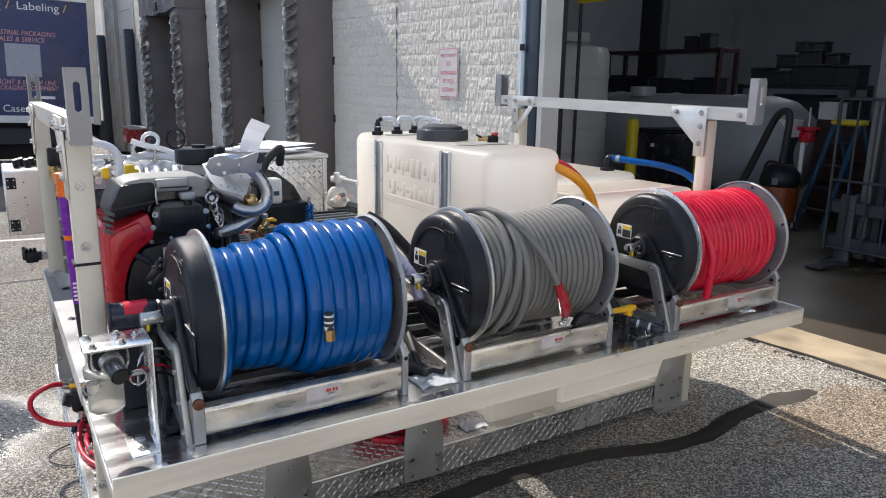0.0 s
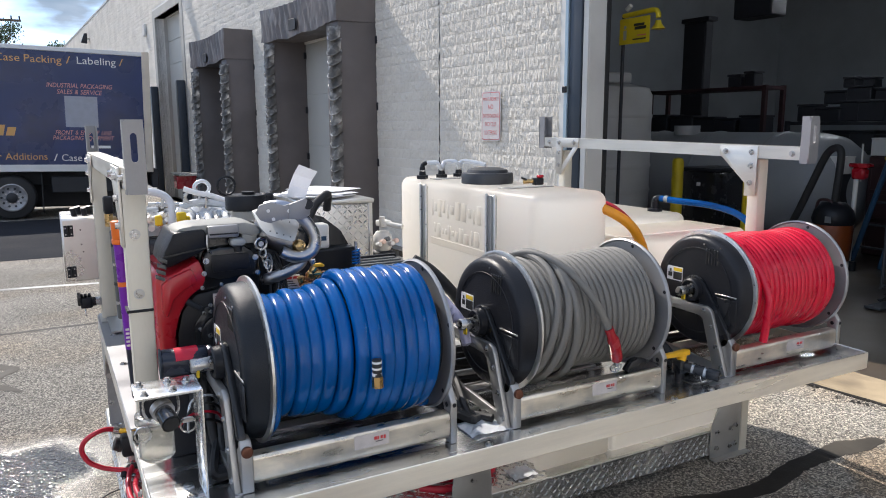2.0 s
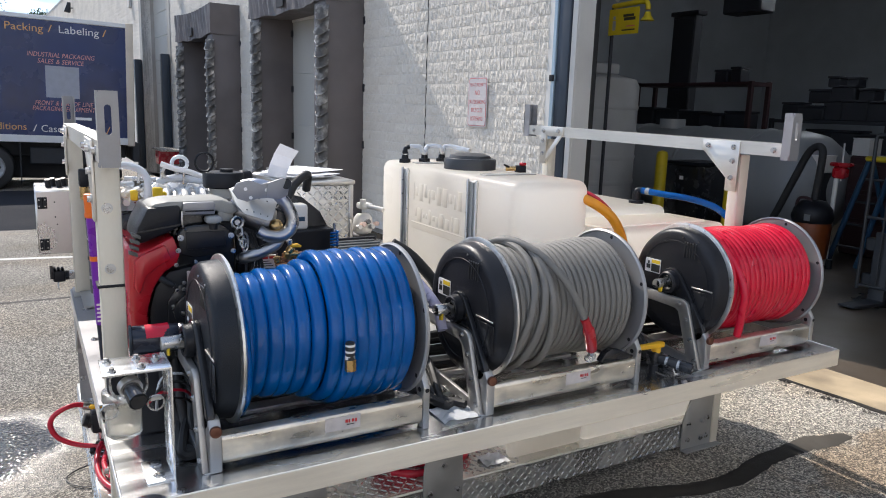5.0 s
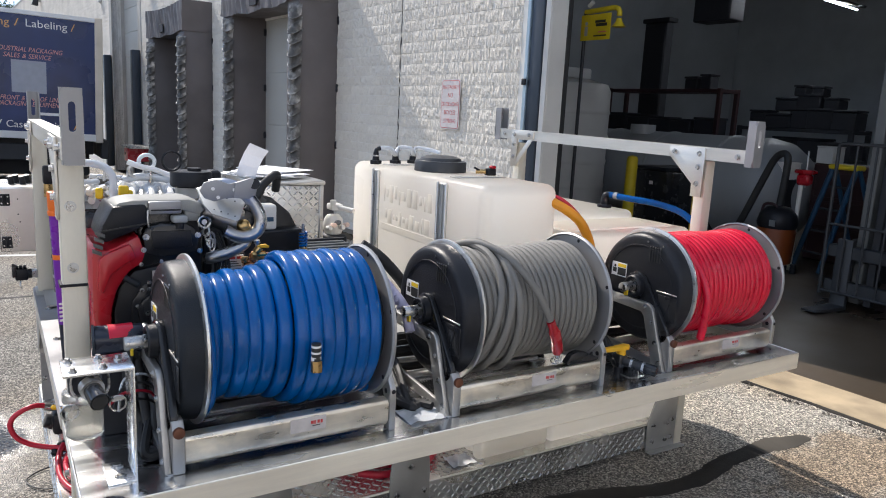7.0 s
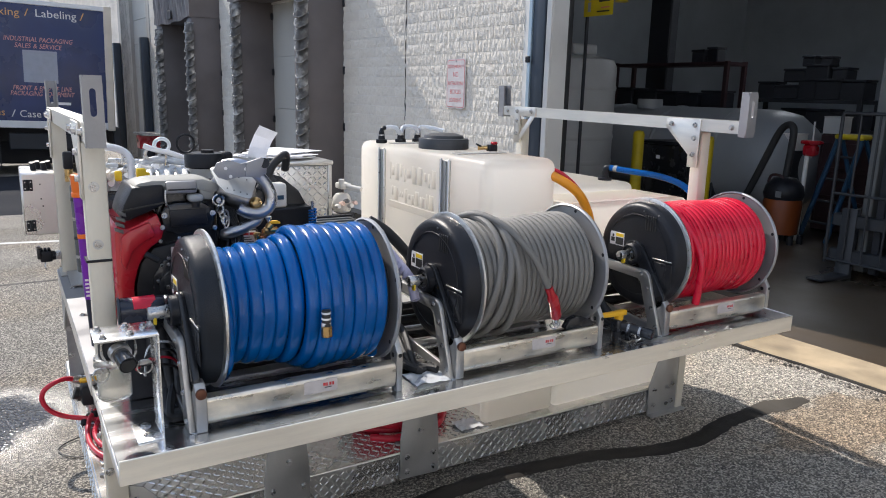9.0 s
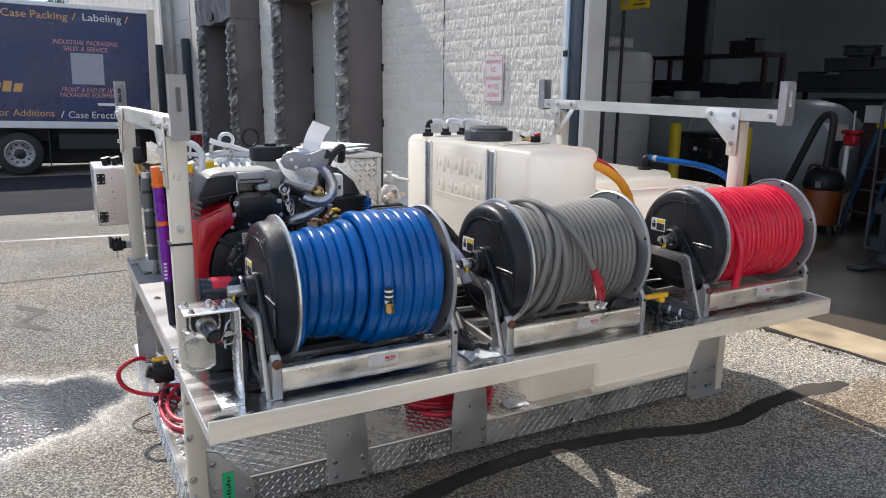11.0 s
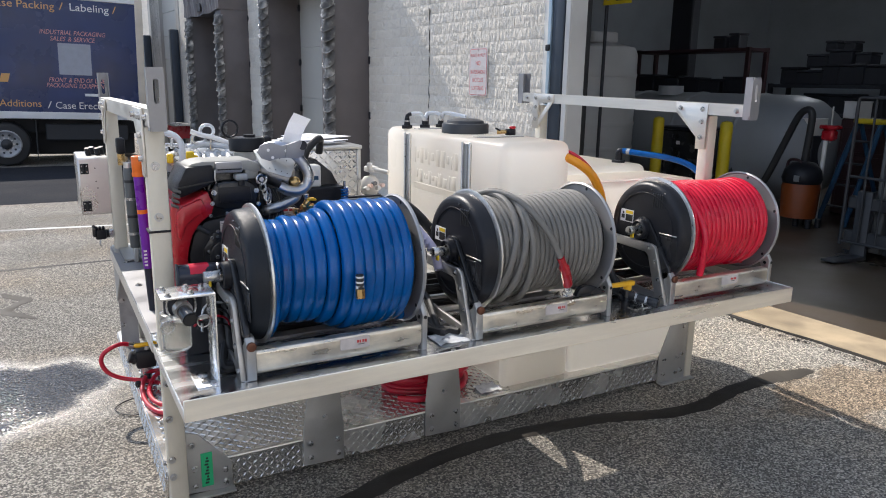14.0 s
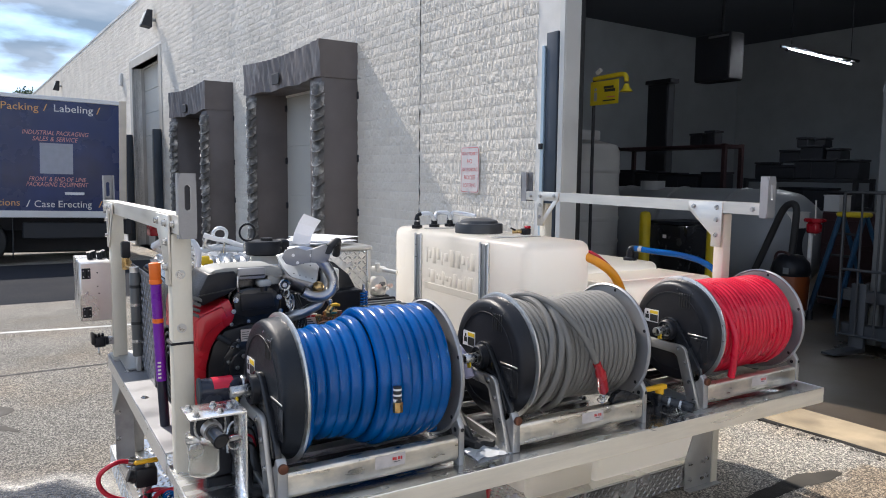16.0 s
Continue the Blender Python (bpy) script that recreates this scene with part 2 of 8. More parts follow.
LEAF = material("leaf_green", (0.055, 0.085, 0.035), 0.6, 0.0, 0.3, 3, 60, 0.0, island=0.35)
BARK = material("bark", (0.10, 0.075, 0.055), 0.9, 0.0, 0.25, 6, 60, 0.4)
# near-black; on workshop things the colour also holds the indoor shade
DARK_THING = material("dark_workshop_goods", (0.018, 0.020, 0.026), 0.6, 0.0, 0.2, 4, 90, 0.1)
GREY_POLY = material("grey_polyethylene", (0.29, 0.305, 0.315), 0.45, 0.0, 0.08, 3, 90, 0.05)
# white plastic dimmed so the colour holds the indoor shade
WHITE_POLY = material("dimmed_white_polyethylene", (0.50, 0.505, 0.50), 0.4, 0.0, 0.08, 3, 90, 0.05)
LILAC_HOSE = material("pale_lilac_suction_hose", (0.46, 0.44, 0.58), 0.4, 0.0, 0.1, 9, 120, 0.05)
DIM_PALE = material("dim_grey_paint", (0.16, 0.165, 0.17), 0.6, 0.0, 0.15, 6, 90, 0.05)
# maroon lowered far down for the shade on the workshop furniture
MAROON = material("dimmed_maroon_paint", (0.034, 0.012, 0.014), 0.5, 0.0, 0.15, 6, 90, 0.05)
# orange lowered to a shaded copy for the workshop
DIM_ORANGE = material("dimmed_orange_drum", (0.20, 0.045, 0.008), 0.5, 0.0, 0.1, 20, 200, 0.05)
# steel colour lowered to hold the workshop's shade
SHADE_STEEL = material("dimmed_workshop_steel", (0.030, 0.033, 0.038), 0.55, 0.2, 0.15, 5, 90, 0.06)
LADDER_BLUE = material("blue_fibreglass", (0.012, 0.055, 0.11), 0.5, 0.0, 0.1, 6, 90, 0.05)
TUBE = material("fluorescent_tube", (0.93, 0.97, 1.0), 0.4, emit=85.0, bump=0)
CRUMB = material("loose_asphalt_crumb", (0.09, 0.08, 0.068), 0.9, 0.0, 0.3, 9, 160, 0.25, island=0.5)
TAR = material("crack_sealer_tar", (0.030, 0.027, 0.024), 0.6, 0.0, 0.3, 14, 160, 0.35, spec=0.2)
SMEAR = material("old_grey_repair", (0.085, 0.078, 0.068), 0.75, 0.0, 0.2, 9, 160, 0.2, spec=0.2)
LINE_PAINT = material("worn_white_line", (0.55, 0.55, 0.53), 0.8, 0.0, 0.1, 3, 120, 0.15, dirt=(0.16, 0.155, 0.15), dirt_amount=0.9)


def clear(name, color, rough=0.08, weight=1.0):
    m = bpy.data.materials.new(name)
    m.use_nodes = True
    n, l = m.node_tree.nodes, m.node_tree.links
    b = n["Principled BSDF"]
    b.inputs["Base Color"].default_value = (*color, 1)
    b.inputs["Transmission Weight"].default_value = weight
    b.inputs["IOR"].default_value = 1.35
    tex, rr = n.new("ShaderNodeTexNoise"), n.new("ShaderNodeMapRange")
    tex.inputs["Scale"].default_value = 20
    rr.inputs["To Min"].default_value, rr.inputs["To Max"].default_value = rough, rough + 0.2
    l.new(tex.outputs["Fac"], rr.inputs["Value"])
    l.new(rr.outputs["Result"], b.inputs["Roughness"])
    return m


CLEAR_BOWL = clear("clear_plastic_bowl", (0.86, 0.85, 0.80), 0.1, 0.85)
GREY_CLEAR = clear("milky_clear_hose", (0.82, 0.86, 0.90), 0.25, 0.3)
CLEAR_BAG = clear("clear_plastic_film", (0.80, 0.83, 0.87), 0.06, 0.35)


def asphalt():
    """Worn grey asphalt: pale stones in a dark binder, with an oil-dark stretch, a wet patch and dry stains."""
    m = bpy.data.materials.new("worn_asphalt")
    m.use_nodes = True
    n, l = m.node_tree.nodes, m.node_tree.links
    b = n["Principled BSDF"]
    co = n.new("ShaderNodeTexCoord")
    stones = n.new("ShaderNodeTexVoronoi")
    stones.inputs["Scale"].default_value = 172
    l.new(co.outputs["Object"], stones.inputs["Vector"])
    grey = n.new("ShaderNodeSeparateColor")
    l.new(stones.outputs["Color"], grey.inputs["Color"])
    ramp = n.new("ShaderNodeValToRGB")
    e = ramp.color_ramp.elements
    e[0].position, e[0].color = 0.0, (0.050, 0.048, 0.046, 1)
    e[1].position, e[1].color = 1.0, (0.57, 0.535, 0.465, 1)
    mid = e.new(0.55)
    mid.color = (0.190, 0.176, 0.152, 1)
    l.new(grey.outputs["Red"], ramp.inputs["Fac"])
    broad = n.new("ShaderNodeTexNoise")
    broad.inputs["Scale"].default_value, broad.inputs["Detail"].default_value = 0.7, 8
    l.new(co.outputs["Object"], broad.inputs["Vector"])
    stain = n.new("ShaderNodeMapRange")
    stain.inputs["From Min"].default_value, stain.inputs["From Max"].default_value = 0.35, 0.7
    stain.inputs["To Min"].default_value, stain.inputs["To Max"].default_value = 0.66, 1.06
    l.new(broad.outputs["Fac"], stain.inputs["Value"])
    # wet patch: an uneven ellipse beside the skid
    mp = n.new("ShaderNodeMapping")
    mp.inputs["Location"].default_value = (0.83 * 0.90, -3.14 * 1.75, 0)
    mp.inputs["Scale"].default_value = (0.90, 1.75, 0)
    l.new(co.outputs["Object"], mp.inputs["Vector"])
    far = n.new("ShaderNodeVectorMath")
    far.operation = "LENGTH"
    l.new(mp.outputs["Vector"], far.inputs[0])
    rag = n.new("ShaderNodeTexNoise")
    rag.inputs["Scale"].default_value, rag.inputs["Detail"].default_value = 2.6, 7
    l.new(co.outputs["Object"], rag.inputs["Vector"])
    add = n.new("ShaderNodeMath")
    add.operation = "MULTIPLY_ADD"
    add.inputs[1].default_value = 0.75
    l.new(rag.outputs["Fac"], add.inputs[0])
    l.new(far.outputs["Value"], add.inputs[2])
    wet = n.new("ShaderNodeMapRange")
    wet.inputs["From Min"].default_value, wet.inputs["From Max"].default_value = 1.20, 1.08
    l.new(add.outputs["Value"], wet.inputs["Value"])
    darker = n.new("ShaderNodeMapRange")
    darker.inputs["To Min"].default_value, darker.inputs["To Max"].default_value = 1.0, 0.24
    l.new(wet.outputs["Result"], darker.inputs["Value"])
    mul = n.new("ShaderNodeMath")
    mul.operation = "MULTIPLY"
    l.new(stain.outputs["Result"], mul.inputs[0])
    l.new(darker.outputs["Result"], mul.inputs[1])
    tone = n.new("ShaderNodeHueSaturation")
    tan_at = n.new("ShaderNodeTexNoise")
    tan_at.inputs["Scale"].default_value, tan_at.inputs["Detail"].default_value = 1.3, 6
    l.new(co.outputs["Object"], tan_at.inputs["Vector"])
    tan_cut = n.new("ShaderNodeMapRange")
    tan_cut.inputs["From Min"].default_value, tan_cut.inputs["From Max"].default_value = 0.45, 0.75
    tan_cut.inputs["To Max"].default_value = 0.5
    l.new(tan_at.outputs["Fac"], tan_cut.inputs["Value"])
    tan = n.new("ShaderNodeMixRGB")
    tan.blend_type = "MULTIPLY"
    tan.inputs["Color2"].default_value = (1.15, 0.92, 0.66, 1)
    l.new(tan_cut.outputs["Result"], tan.inputs["Fac"])
    l.new(ramp.outputs["Color"], tan.inputs["Color1"])
    # pale dust blown against the sill
    place_x = n.new("ShaderNodeSeparateXYZ")
    l.new(co.outputs["Object"], place_x.inputs["Vector"])
    drift = n.new("ShaderNodeMath")
    drift.operation = "MULTIPLY_ADD"
    drift.inputs[1].default_value = 2.2
    l.new(rag.outputs["Fac"], drift.inputs[0])
    l.new(place_x.outputs["X"], drift.inputs[2])
    dusty = n.new("ShaderNodeMapRange")
    dusty.inputs["From Min"].default_value, dusty.inputs["From Max"].default_value = 2.5, 4.2
    dusty.inputs["To Min"].default_value, dusty.inputs["To Max"].default_value = 1.0, 1.75
    l.new(drift.outputs["Value"], dusty.inputs["Value"])
    dust = n.new("ShaderNodeVectorMath")
    dust.operation = "SCALE"
    l.new(dusty.outputs["Result"], dust.inputs["Scale"])
    l.new(tan.outputs["Color"], dust.inputs[0])
    # brown run-off stain between the crack seal and the sill
    spill_at = n.new("ShaderNodeMapping")
    spill_at.inputs["Location"].default_value = (-3.08 / 0.55, -1.50 / 0.28, 0)
    spill_at.inputs["Scale"].default_value = (1 / 0.55, 1 / 0.28, 1)
    l.new(co.outputs["Object"], spill_at.inputs["Vector"])
    spill_far = n.new("ShaderNodeVectorMath")
    spill_far.operation = "LENGTH"
    l.new(spill_at.outputs["Vector"], spill_far.inputs[0])
    spill_rag = n.new("ShaderNodeTexNoise")
    spill_rag.inputs["Scale"].default_value, spill_rag.inputs["Detail"].default_value = 5.5, 6
    l.new(co.outputs["Object"], spill_rag.inputs["Vector"])
    spill_add = n.new("ShaderNodeMath")
    spill_add.operation = "MULTIPLY_ADD"
    spill_add.inputs[1].default_value = 2.2
    l.new(spill_rag.outputs["Fac"], spill_add.inputs[0])
    l.new(spill_far.outputs["Value"], spill_add.inputs[2])
    spill_cut = n.new("ShaderNodeMapRange")
    spill_cut.inputs["From Min"].default_value, spill_cut.inputs["From Max"].default_value = 2.15, 1.75
    spill_cut.inputs["To Max"].default_value = 0.6
    l.new(spill_add.outputs["Value"], spill_cut.inputs["Value"])
    spill = n.new("ShaderNodeMixRGB")
    spill.blend_type = "MULTIPLY"
    spill.inputs["Color2"].default_value = (0.78, 0.60, 0.42, 1)
    l.new(spill_cut.outputs["Result"], spill.inputs["Fac"])
    l.new(dust.outputs["Vector"], spill.inputs["Color1"])
    l.new(spill.outputs["Color"], tone.inputs["Color"])
    l.new(mul.outputs["Value"], tone.inputs["Value"])
    l.new(tone.outputs["Color"], b.inputs["Base Color"])
    # the damp rim is rough and glints all over; the standing film in the middle is smooth
    gloss = n.new("ShaderNodeValToRGB")
    e = gloss.color_ramp.elements
    e[0].position, e[0].color = 0.50, (0.09, 0.09, 0.09, 1)
    e[1].position, e[1].color = 0.74, (0.85, 0.85, 0.85, 1)
    for spot, value in ((0.55, 0.14), (0.60, 0.28), (0.67, 0.40)):
        rim = e.new(spot)
        rim.color = (value, value, value, 1)
    half = n.new("ShaderNodeMath")
    half.operation = "MULTIPLY"
    half.inputs[1].default_value = 0.5
    l.new(add.outputs["Value"], half.inputs[0])
    l.new(half.outputs["Value"], gloss.inputs["Fac"])
    l.new(gloss.outputs["Color"], b.inputs["Roughness"])
    bp = n.new("ShaderNodeBump")
    bp.inputs["Distance"].default_value = 0.005
    l.new(stones.outputs["Distance"], bp.inputs["Height"])
    film = n.new("ShaderNodeMapRange")
    film.inputs["From Min"].default_value, film.inputs["From Max"].default_value = 1.45, 1.08
    film.inputs["To Min"].default_value, film.inputs["To Max"].default_value = 0.9, 0.07
    l.new(add.outputs["Value"], film.inputs["Value"])
    l.new(film.outputs["Result"], bp.inputs["Strength"])
    # pebbles that stand out of the film catch the sun one by one
    pebbles = n.new("ShaderNodeTexVoronoi")
    pebbles.inputs["Scale"].default_value = 75
    l.new(co.outputs["Object"], pebbles.inputs["Vector"])
    ripple = n.new("ShaderNodeBump")
    ripple.inputs["Distance"].default_value = 0.0105
    raised = n.new("ShaderNodeMath")
    raised.operation = "MULTIPLY"
    raised.inputs[1].default_value = 0.28
    l.new(wet.outputs["Result"], raised.inputs[0])
    l.new(raised.outputs["Value"], ripple.inputs["Strength"])
    l.new(pebbles.outputs["Distance"], ripple.inputs["Height"])
    l.new(bp.outputs["Normal"], ripple.inputs["Normal"])
    l.new(ripple.outputs["Normal"], b.inputs["Normal"])
    return m


ASPHALT = asphalt()


def split_face():
    """Chipped concrete: broken flakes with finer grit, laid differently on each block."""
    m = bpy.data.materials.new("split_face_block")
    m.use_nodes = True
    n, l = m.node_tree.nodes, m.node_tree.links
    b = n["Principled BSDF"]
    b.inputs["Roughness"].default_value = 0.93
    co, info, geo = n.new("ShaderNodeTexCoord"), n.new("ShaderNodeObjectInfo"), n.new("ShaderNodeNewGeometry")
    add = n.new("ShaderNodeMath")
    add.operation = "ADD"
    l.new(info.outputs["Random"], add.inputs[0])
    l.new(geo.outputs["Random Per Island"], add.inputs[1])
    far = n.new("ShaderNodeMath")
    far.operation = "MULTIPLY"
    far.inputs[1].default_value = 37.0
    l.new(add.outputs["Value"], far.inputs[0])
    shift = n.new("ShaderNodeVectorMath")
    l.new(co.outputs["Object"], shift.inputs[0])
    l.new(far.outputs["Value"], shift.inputs[1])
    squash = n.new("ShaderNodeMapping")
    squash.inputs["Scale"].default_value = (1.0, 1.7, 0.75)
    l.new(shift.outputs["Vector"], squash.inputs["Vector"])
    chips, grit, stain = n.new("ShaderNodeTexNoise"), n.new("ShaderNodeTexNoise"), n.new("ShaderNodeTexNoise")
    for tex, s, d in ((chips, 21.0, 4.0), (grit, 95.0, 4.0), (stain, 1.6, 6.0)):
        tex.inputs["Scale"].default_value, tex.inputs["Detail"].default_value = s, d
    chips.inputs["Distortion"].default_value = 0.7
    l.new(squash.outputs["Vector"], chips.inputs["Vector"])
    l.new(squash.outputs["Vector"], grit.inputs["Vector"])
    l.new(co.outputs["Object"], stain.inputs["Vector"])
    tall = n.new("ShaderNodeMath")
    tall.operation = "MULTIPLY_ADD"
    tall.inputs[1].default_value = 0.16
    l.new(grit.outputs["Fac"], tall.inputs[0])
    l.new(chips.outputs["Fac"], tall.inputs[2])
    bp = n.new("ShaderNodeBump")
    bp.inputs["Strength"].default_value, bp.inputs["Distance"].default_value = 1.0, 0.014
    l.new(tall.outputs["Value"], bp.inputs["Height"])
    l.new(bp.outputs["Normal"], b.inputs["Normal"])
    own = n.new("ShaderNodeMath")
    own.operation = "FRACT"
    l.new(add.outputs["Value"], own.inputs[0])
    tone = n.new("ShaderNodeValToRGB")
    tone.color_ramp.elements[0].color, tone.color_ramp.elements[1].color = (0.67, 0.625, 0.555, 1), (0.73, 0.685, 0.612, 1)
    l.new(own.outputs["Value"], tone.inputs["Fac"])
    wash = n.new("ShaderNodeMapRange")
    wash.inputs["From Min"].default_value, wash.inputs["From Max"].default_value = 0.3, 0.7
    wash.inputs["To Min"].default_value, wash.inputs["To Max"].default_value = 0.88, 1.08
    l.new(stain.outputs["Fac"], wash.inputs["Value"])
    hue = n.new("ShaderNodeHueSaturation")
    l.new(tone.outputs["Color"], hue.inputs["Color"])
    l.new(wash.outputs["Result"], hue.inputs["Value"])
    l.new(hue.outputs["Color"], b.inputs["Base Color"])
    return m


BLOCK = split_face()


def let_light_through(m, share, color):
    """Makes a thin moulded wall pass some light on."""
    n, l = m.node_tree.nodes, m.node_tree.links
    t, mix = n.new("ShaderNodeBsdfTranslucent"), n.new("ShaderNodeMixShader")
    t.inputs["Color"].default_value = (*color, 1)
    mix.inputs["Fac"].default_value = share
    l.new(n["Principled BSDF"].outputs["BSDF"], mix.inputs[1])
    l.new(t.outputs["BSDF"], mix.inputs[2])
    l.new(mix.outputs["Shader"], n["Material Output"].inputs["Surface"])


let_light_through(TANK, 0.78, (0.98, 0.96, 0.92))
let_light_through(TANK_LOW, 0.90, (1.0, 0.985, 0.945))
let_light_through(TANK_PINK, 0.5, (0.95, 0.80, 0.72))


# ---- shapes ----
def mesh_ob(name, bm, mat, smooth=False, angle=40):
    me = bpy.data.meshes.new(name)
    bmesh.ops.recalc_face_normals(bm, faces=bm.faces)
    bm.to_mesh(me)
    bm.free()
    me.materials.append(mat)
    if smooth:
        me.shade_smooth()
        me.set_sharp_from_angle(angle=radians(angle))
    return new(name, me)


def part(name, bm, mat, parent=None, label="", smooth=True):
    ob = mesh_ob(name, bm, mat, smooth)
    if parent is not None:
        ob.parent = parent
    if label:
        tagged(ob, label)
    return ob


def thing(name, label, category, group="", kind=""):
    return tagged(new(name), label, category, group, kind)


def box(x0, x1, y0, y1, z0, z1, r=0.0, seg=1, bm=None):
    out = bmesh.new()
    bmesh.ops.create_cube(out, size=1.0)
    for v in out.verts:
        v.co = Vector(((x0 + x1) / 2 + v.co.x * (x1 - x0), (y0 + y1) / 2 + v.co.y * (y1 - y0), (z0 + z1) / 2 + v.co.z * (z1 - z0)))
    if r > 0:
        bmesh.ops.bevel(out, geom=list(out.edges), offset=r, segments=seg, profile=0.5, affect="EDGES")
    return join(bm, out)


def join(bm, other):
    """Adds the mesh other to bm, or gives other back where there is no bm."""
    if bm is None:
        return other
    me = bpy.data.meshes.new("join")
    other.to_mesh(me)
    other.free()
    bm.from_mesh(me)
    bpy.data.meshes.remove(me)
    return bm


def rod(p, q, r, n=14, r2=None, bm=None, cap=0.0):
    p, q = Vector(p), Vector(q)
    d = q - p
    out = bmesh.new()
    bmesh.ops.create_cone(out, cap_ends=True, segments=n, radius1=r, radius2=r if r2 is None else r2, depth=d.length)
    if cap:
        ends = [e for e in out.edges if abs(e.verts[0].co.z - e.verts[1].co.z) < 1e-6]
        bmesh.ops.bevel(out, geom=ends, offset=cap, segments=2, profile=0.5, affect="EDGES")
    m = Matrix.Translation((p + q) / 2) @ d.to_track_quat("Z", "Y").to_matrix().to_4x4()
    bmesh.ops.transform(out, matrix=m, verts=out.verts)
    return join(bm, out)


def prism(points, axis, a, b, r=0.0, bm=None):
    """A polygon in the plane across the axis (points in the order of the other two axes), from a to b along it."""
    out = bmesh.new()
    i = "xyz".index(axis)
    j, k = [n for n in range(3) if n != i]
    vs = []
    for pt in points:
        co = [0, 0, 0]
        co[i], co[j], co[k] = a, pt[0], pt[1]
        vs.append(out.verts.new(co))
    f = out.faces.new(vs)
    ext = bmesh.ops.extrude_face_region(out, geom=[f])
    for v in [g for g in ext["geom"] if isinstance(g, bmesh.types.BMVert)]:
        v.co[i] = b
    bmesh.ops.recalc_face_normals(out, faces=out.faces)
    if r > 0:
        bmesh.ops.bevel(out, geom=list(out.edges), offset=r, segments=2, profile=0.5, affect="EDGES")
    return join(bm, out)


def lathe(profile, centre, axis="x", n=40, bm=None):
    """Turns (along, radius) pairs round an axis through centre."""
    out = bmesh.new()
    i = "xyz".index(axis)
    j, k = [m for m in range(3) if m != i]
    rings = []
    for along, r in profile:
        ring = []
        for s in range(n):
            a = 2 * math.pi * s / n
            co = [0, 0, 0]
            co[i], co[j], co[k] = centre[i] + along, centre[j] + r * math.cos(a), centre[k] + r * math.sin(a)
            ring.append(out.verts.new(co))
        rings.append(ring)
    for u, w in zip(rings, rings[1:]):
        for s in range(n):
            out.faces.new((u[s], u[(s + 1) % n], w[(s + 1) % n], w[s]))
    for ring, (_, r) in ((rings[0], profile[0]), (rings[-1], profile[-1])):
        if r > 1e-5:
            out.faces.new(ring)
    bmesh.ops.remove_doubles(out, verts=out.verts, dist=1e-6)
    return join(bm, out)


def smooth_path(points, steps=8):
    """A Catmull-Rom line through the points."""
    p = [Vector(points[0])] + [Vector(q) for q in points] + [Vector(points[-1])]
    out = []
    for a, b, c, d in zip(p, p[1:], p[2:], p[3:]):
        for s in range(steps):
            t = s / steps
            out.append(0.5 * (2 * b + (c - a) * t + (2 * a - 5 * b + 4 * c - d) * t * t + (3 * b - a - 3 * c + d) * t ** 3))
    return out + [p[-2]]


def sweep(points, r, n=9, steps=8, smooth=True, bm=None):
    line = smooth_path(points, steps) if smooth else [Vector(p) for p in points]
    out = bmesh.new()
    side = None
    rings = []
    for i, p in enumerate(line):
        d = (line[min(i + 1, len(line) - 1)] - line[max(i - 1, 0)]).normalized()
        if side is None:
            side = d.orthogonal().normalized()
        side = (side - d * side.dot(d)).normalized()
        up = d.cross(side)
        rr = r[i * (len(r) - 1) // max(1, len(line) - 1)] if isinstance(r, (list, tuple)) else r
        rings.append([out.verts.new(p + rr * (math.cos(a) * side + math.sin(a) * up)) for a in (2 * math.pi * s / n for s in range(n))])
    for u, w in zip(rings, rings[1:]):
        for s in range(n):
            out.faces.new((u[s], u[(s + 1) % n], w[(s + 1) % n], w[s]))
    out.faces.new(rings[0]), out.faces.new(rings[-1])
    return join(bm, out)


def bolt(p, way, r=0.009, h=0.008, parent=None, name="bolt", mat=None):
    """A hexagon-headed bolt with a washer, standing on p along way."""
    p, w = Vector(p), Vector(way).normalized()
    b = rod(p, p + w * 0.0025, r * 1.45, 14)
    rod(p + w * 0.0025, p + w * (0.0025 + h), r, 6, bm=b)
    return part(name, b, mat or STEEL, parent, smooth=False)


def from_lists(name, verts, faces, mat, parent=None, label="", smooth=False):
    me = bpy.data.meshes.new(name)
    me.from_pydata(verts, [], faces)
    me.materials.append(mat)
    if smooth:
        me.shade_smooth()
    ob = new(name, me)
    if parent is not None:
        ob.parent = parent
    if label:
        tagged(ob, label)
    return ob


def treads(name, origin, u, v, nu, nv, pitch, parent, mat=None, skip=None):
    """Raised lozenges of tread plate in rows, turned by turns, on the plane through origin along u and v."""
    o, u, v = Vector(origin), Vector(u).normalized(), Vector(v).normalized()
    w = u.cross(v).normalized()
    verts, faces = [], []
    for i in range(nu):
        for j in range(nv):
            c = o + u * pitch * (i + 0.5) + v * pitch * (j + 0.5)
            if skip and skip(c):
                continue
            turn = radians(45 if (i + j) % 2 else -45)
            a, b = u * math.cos(turn) + v * math.sin(turn), v * math.cos(turn) - u * math.sin(turn)
            k = len(verts)
            h = pitch * 0.56
            verts += [c - a * h, c - b * h * 0.26, c + a * h, c + b * h * 0.26, c + w * 0.003 - a * h * 0.5, c + w * 0.003 + a * h * 0.5]
            faces += [(k, k + 1, k + 4), (k + 1, k + 5, k + 4), (k + 1, k + 2, k + 5), (k + 2, k + 3, k + 5), (k + 3, k + 4, k + 5), (k + 3, k, k + 4)]
    ob = from_lists(name, [tuple(p) for p in verts], faces, mat or TREAD, parent)
    return tagged(ob, kind="stuff")


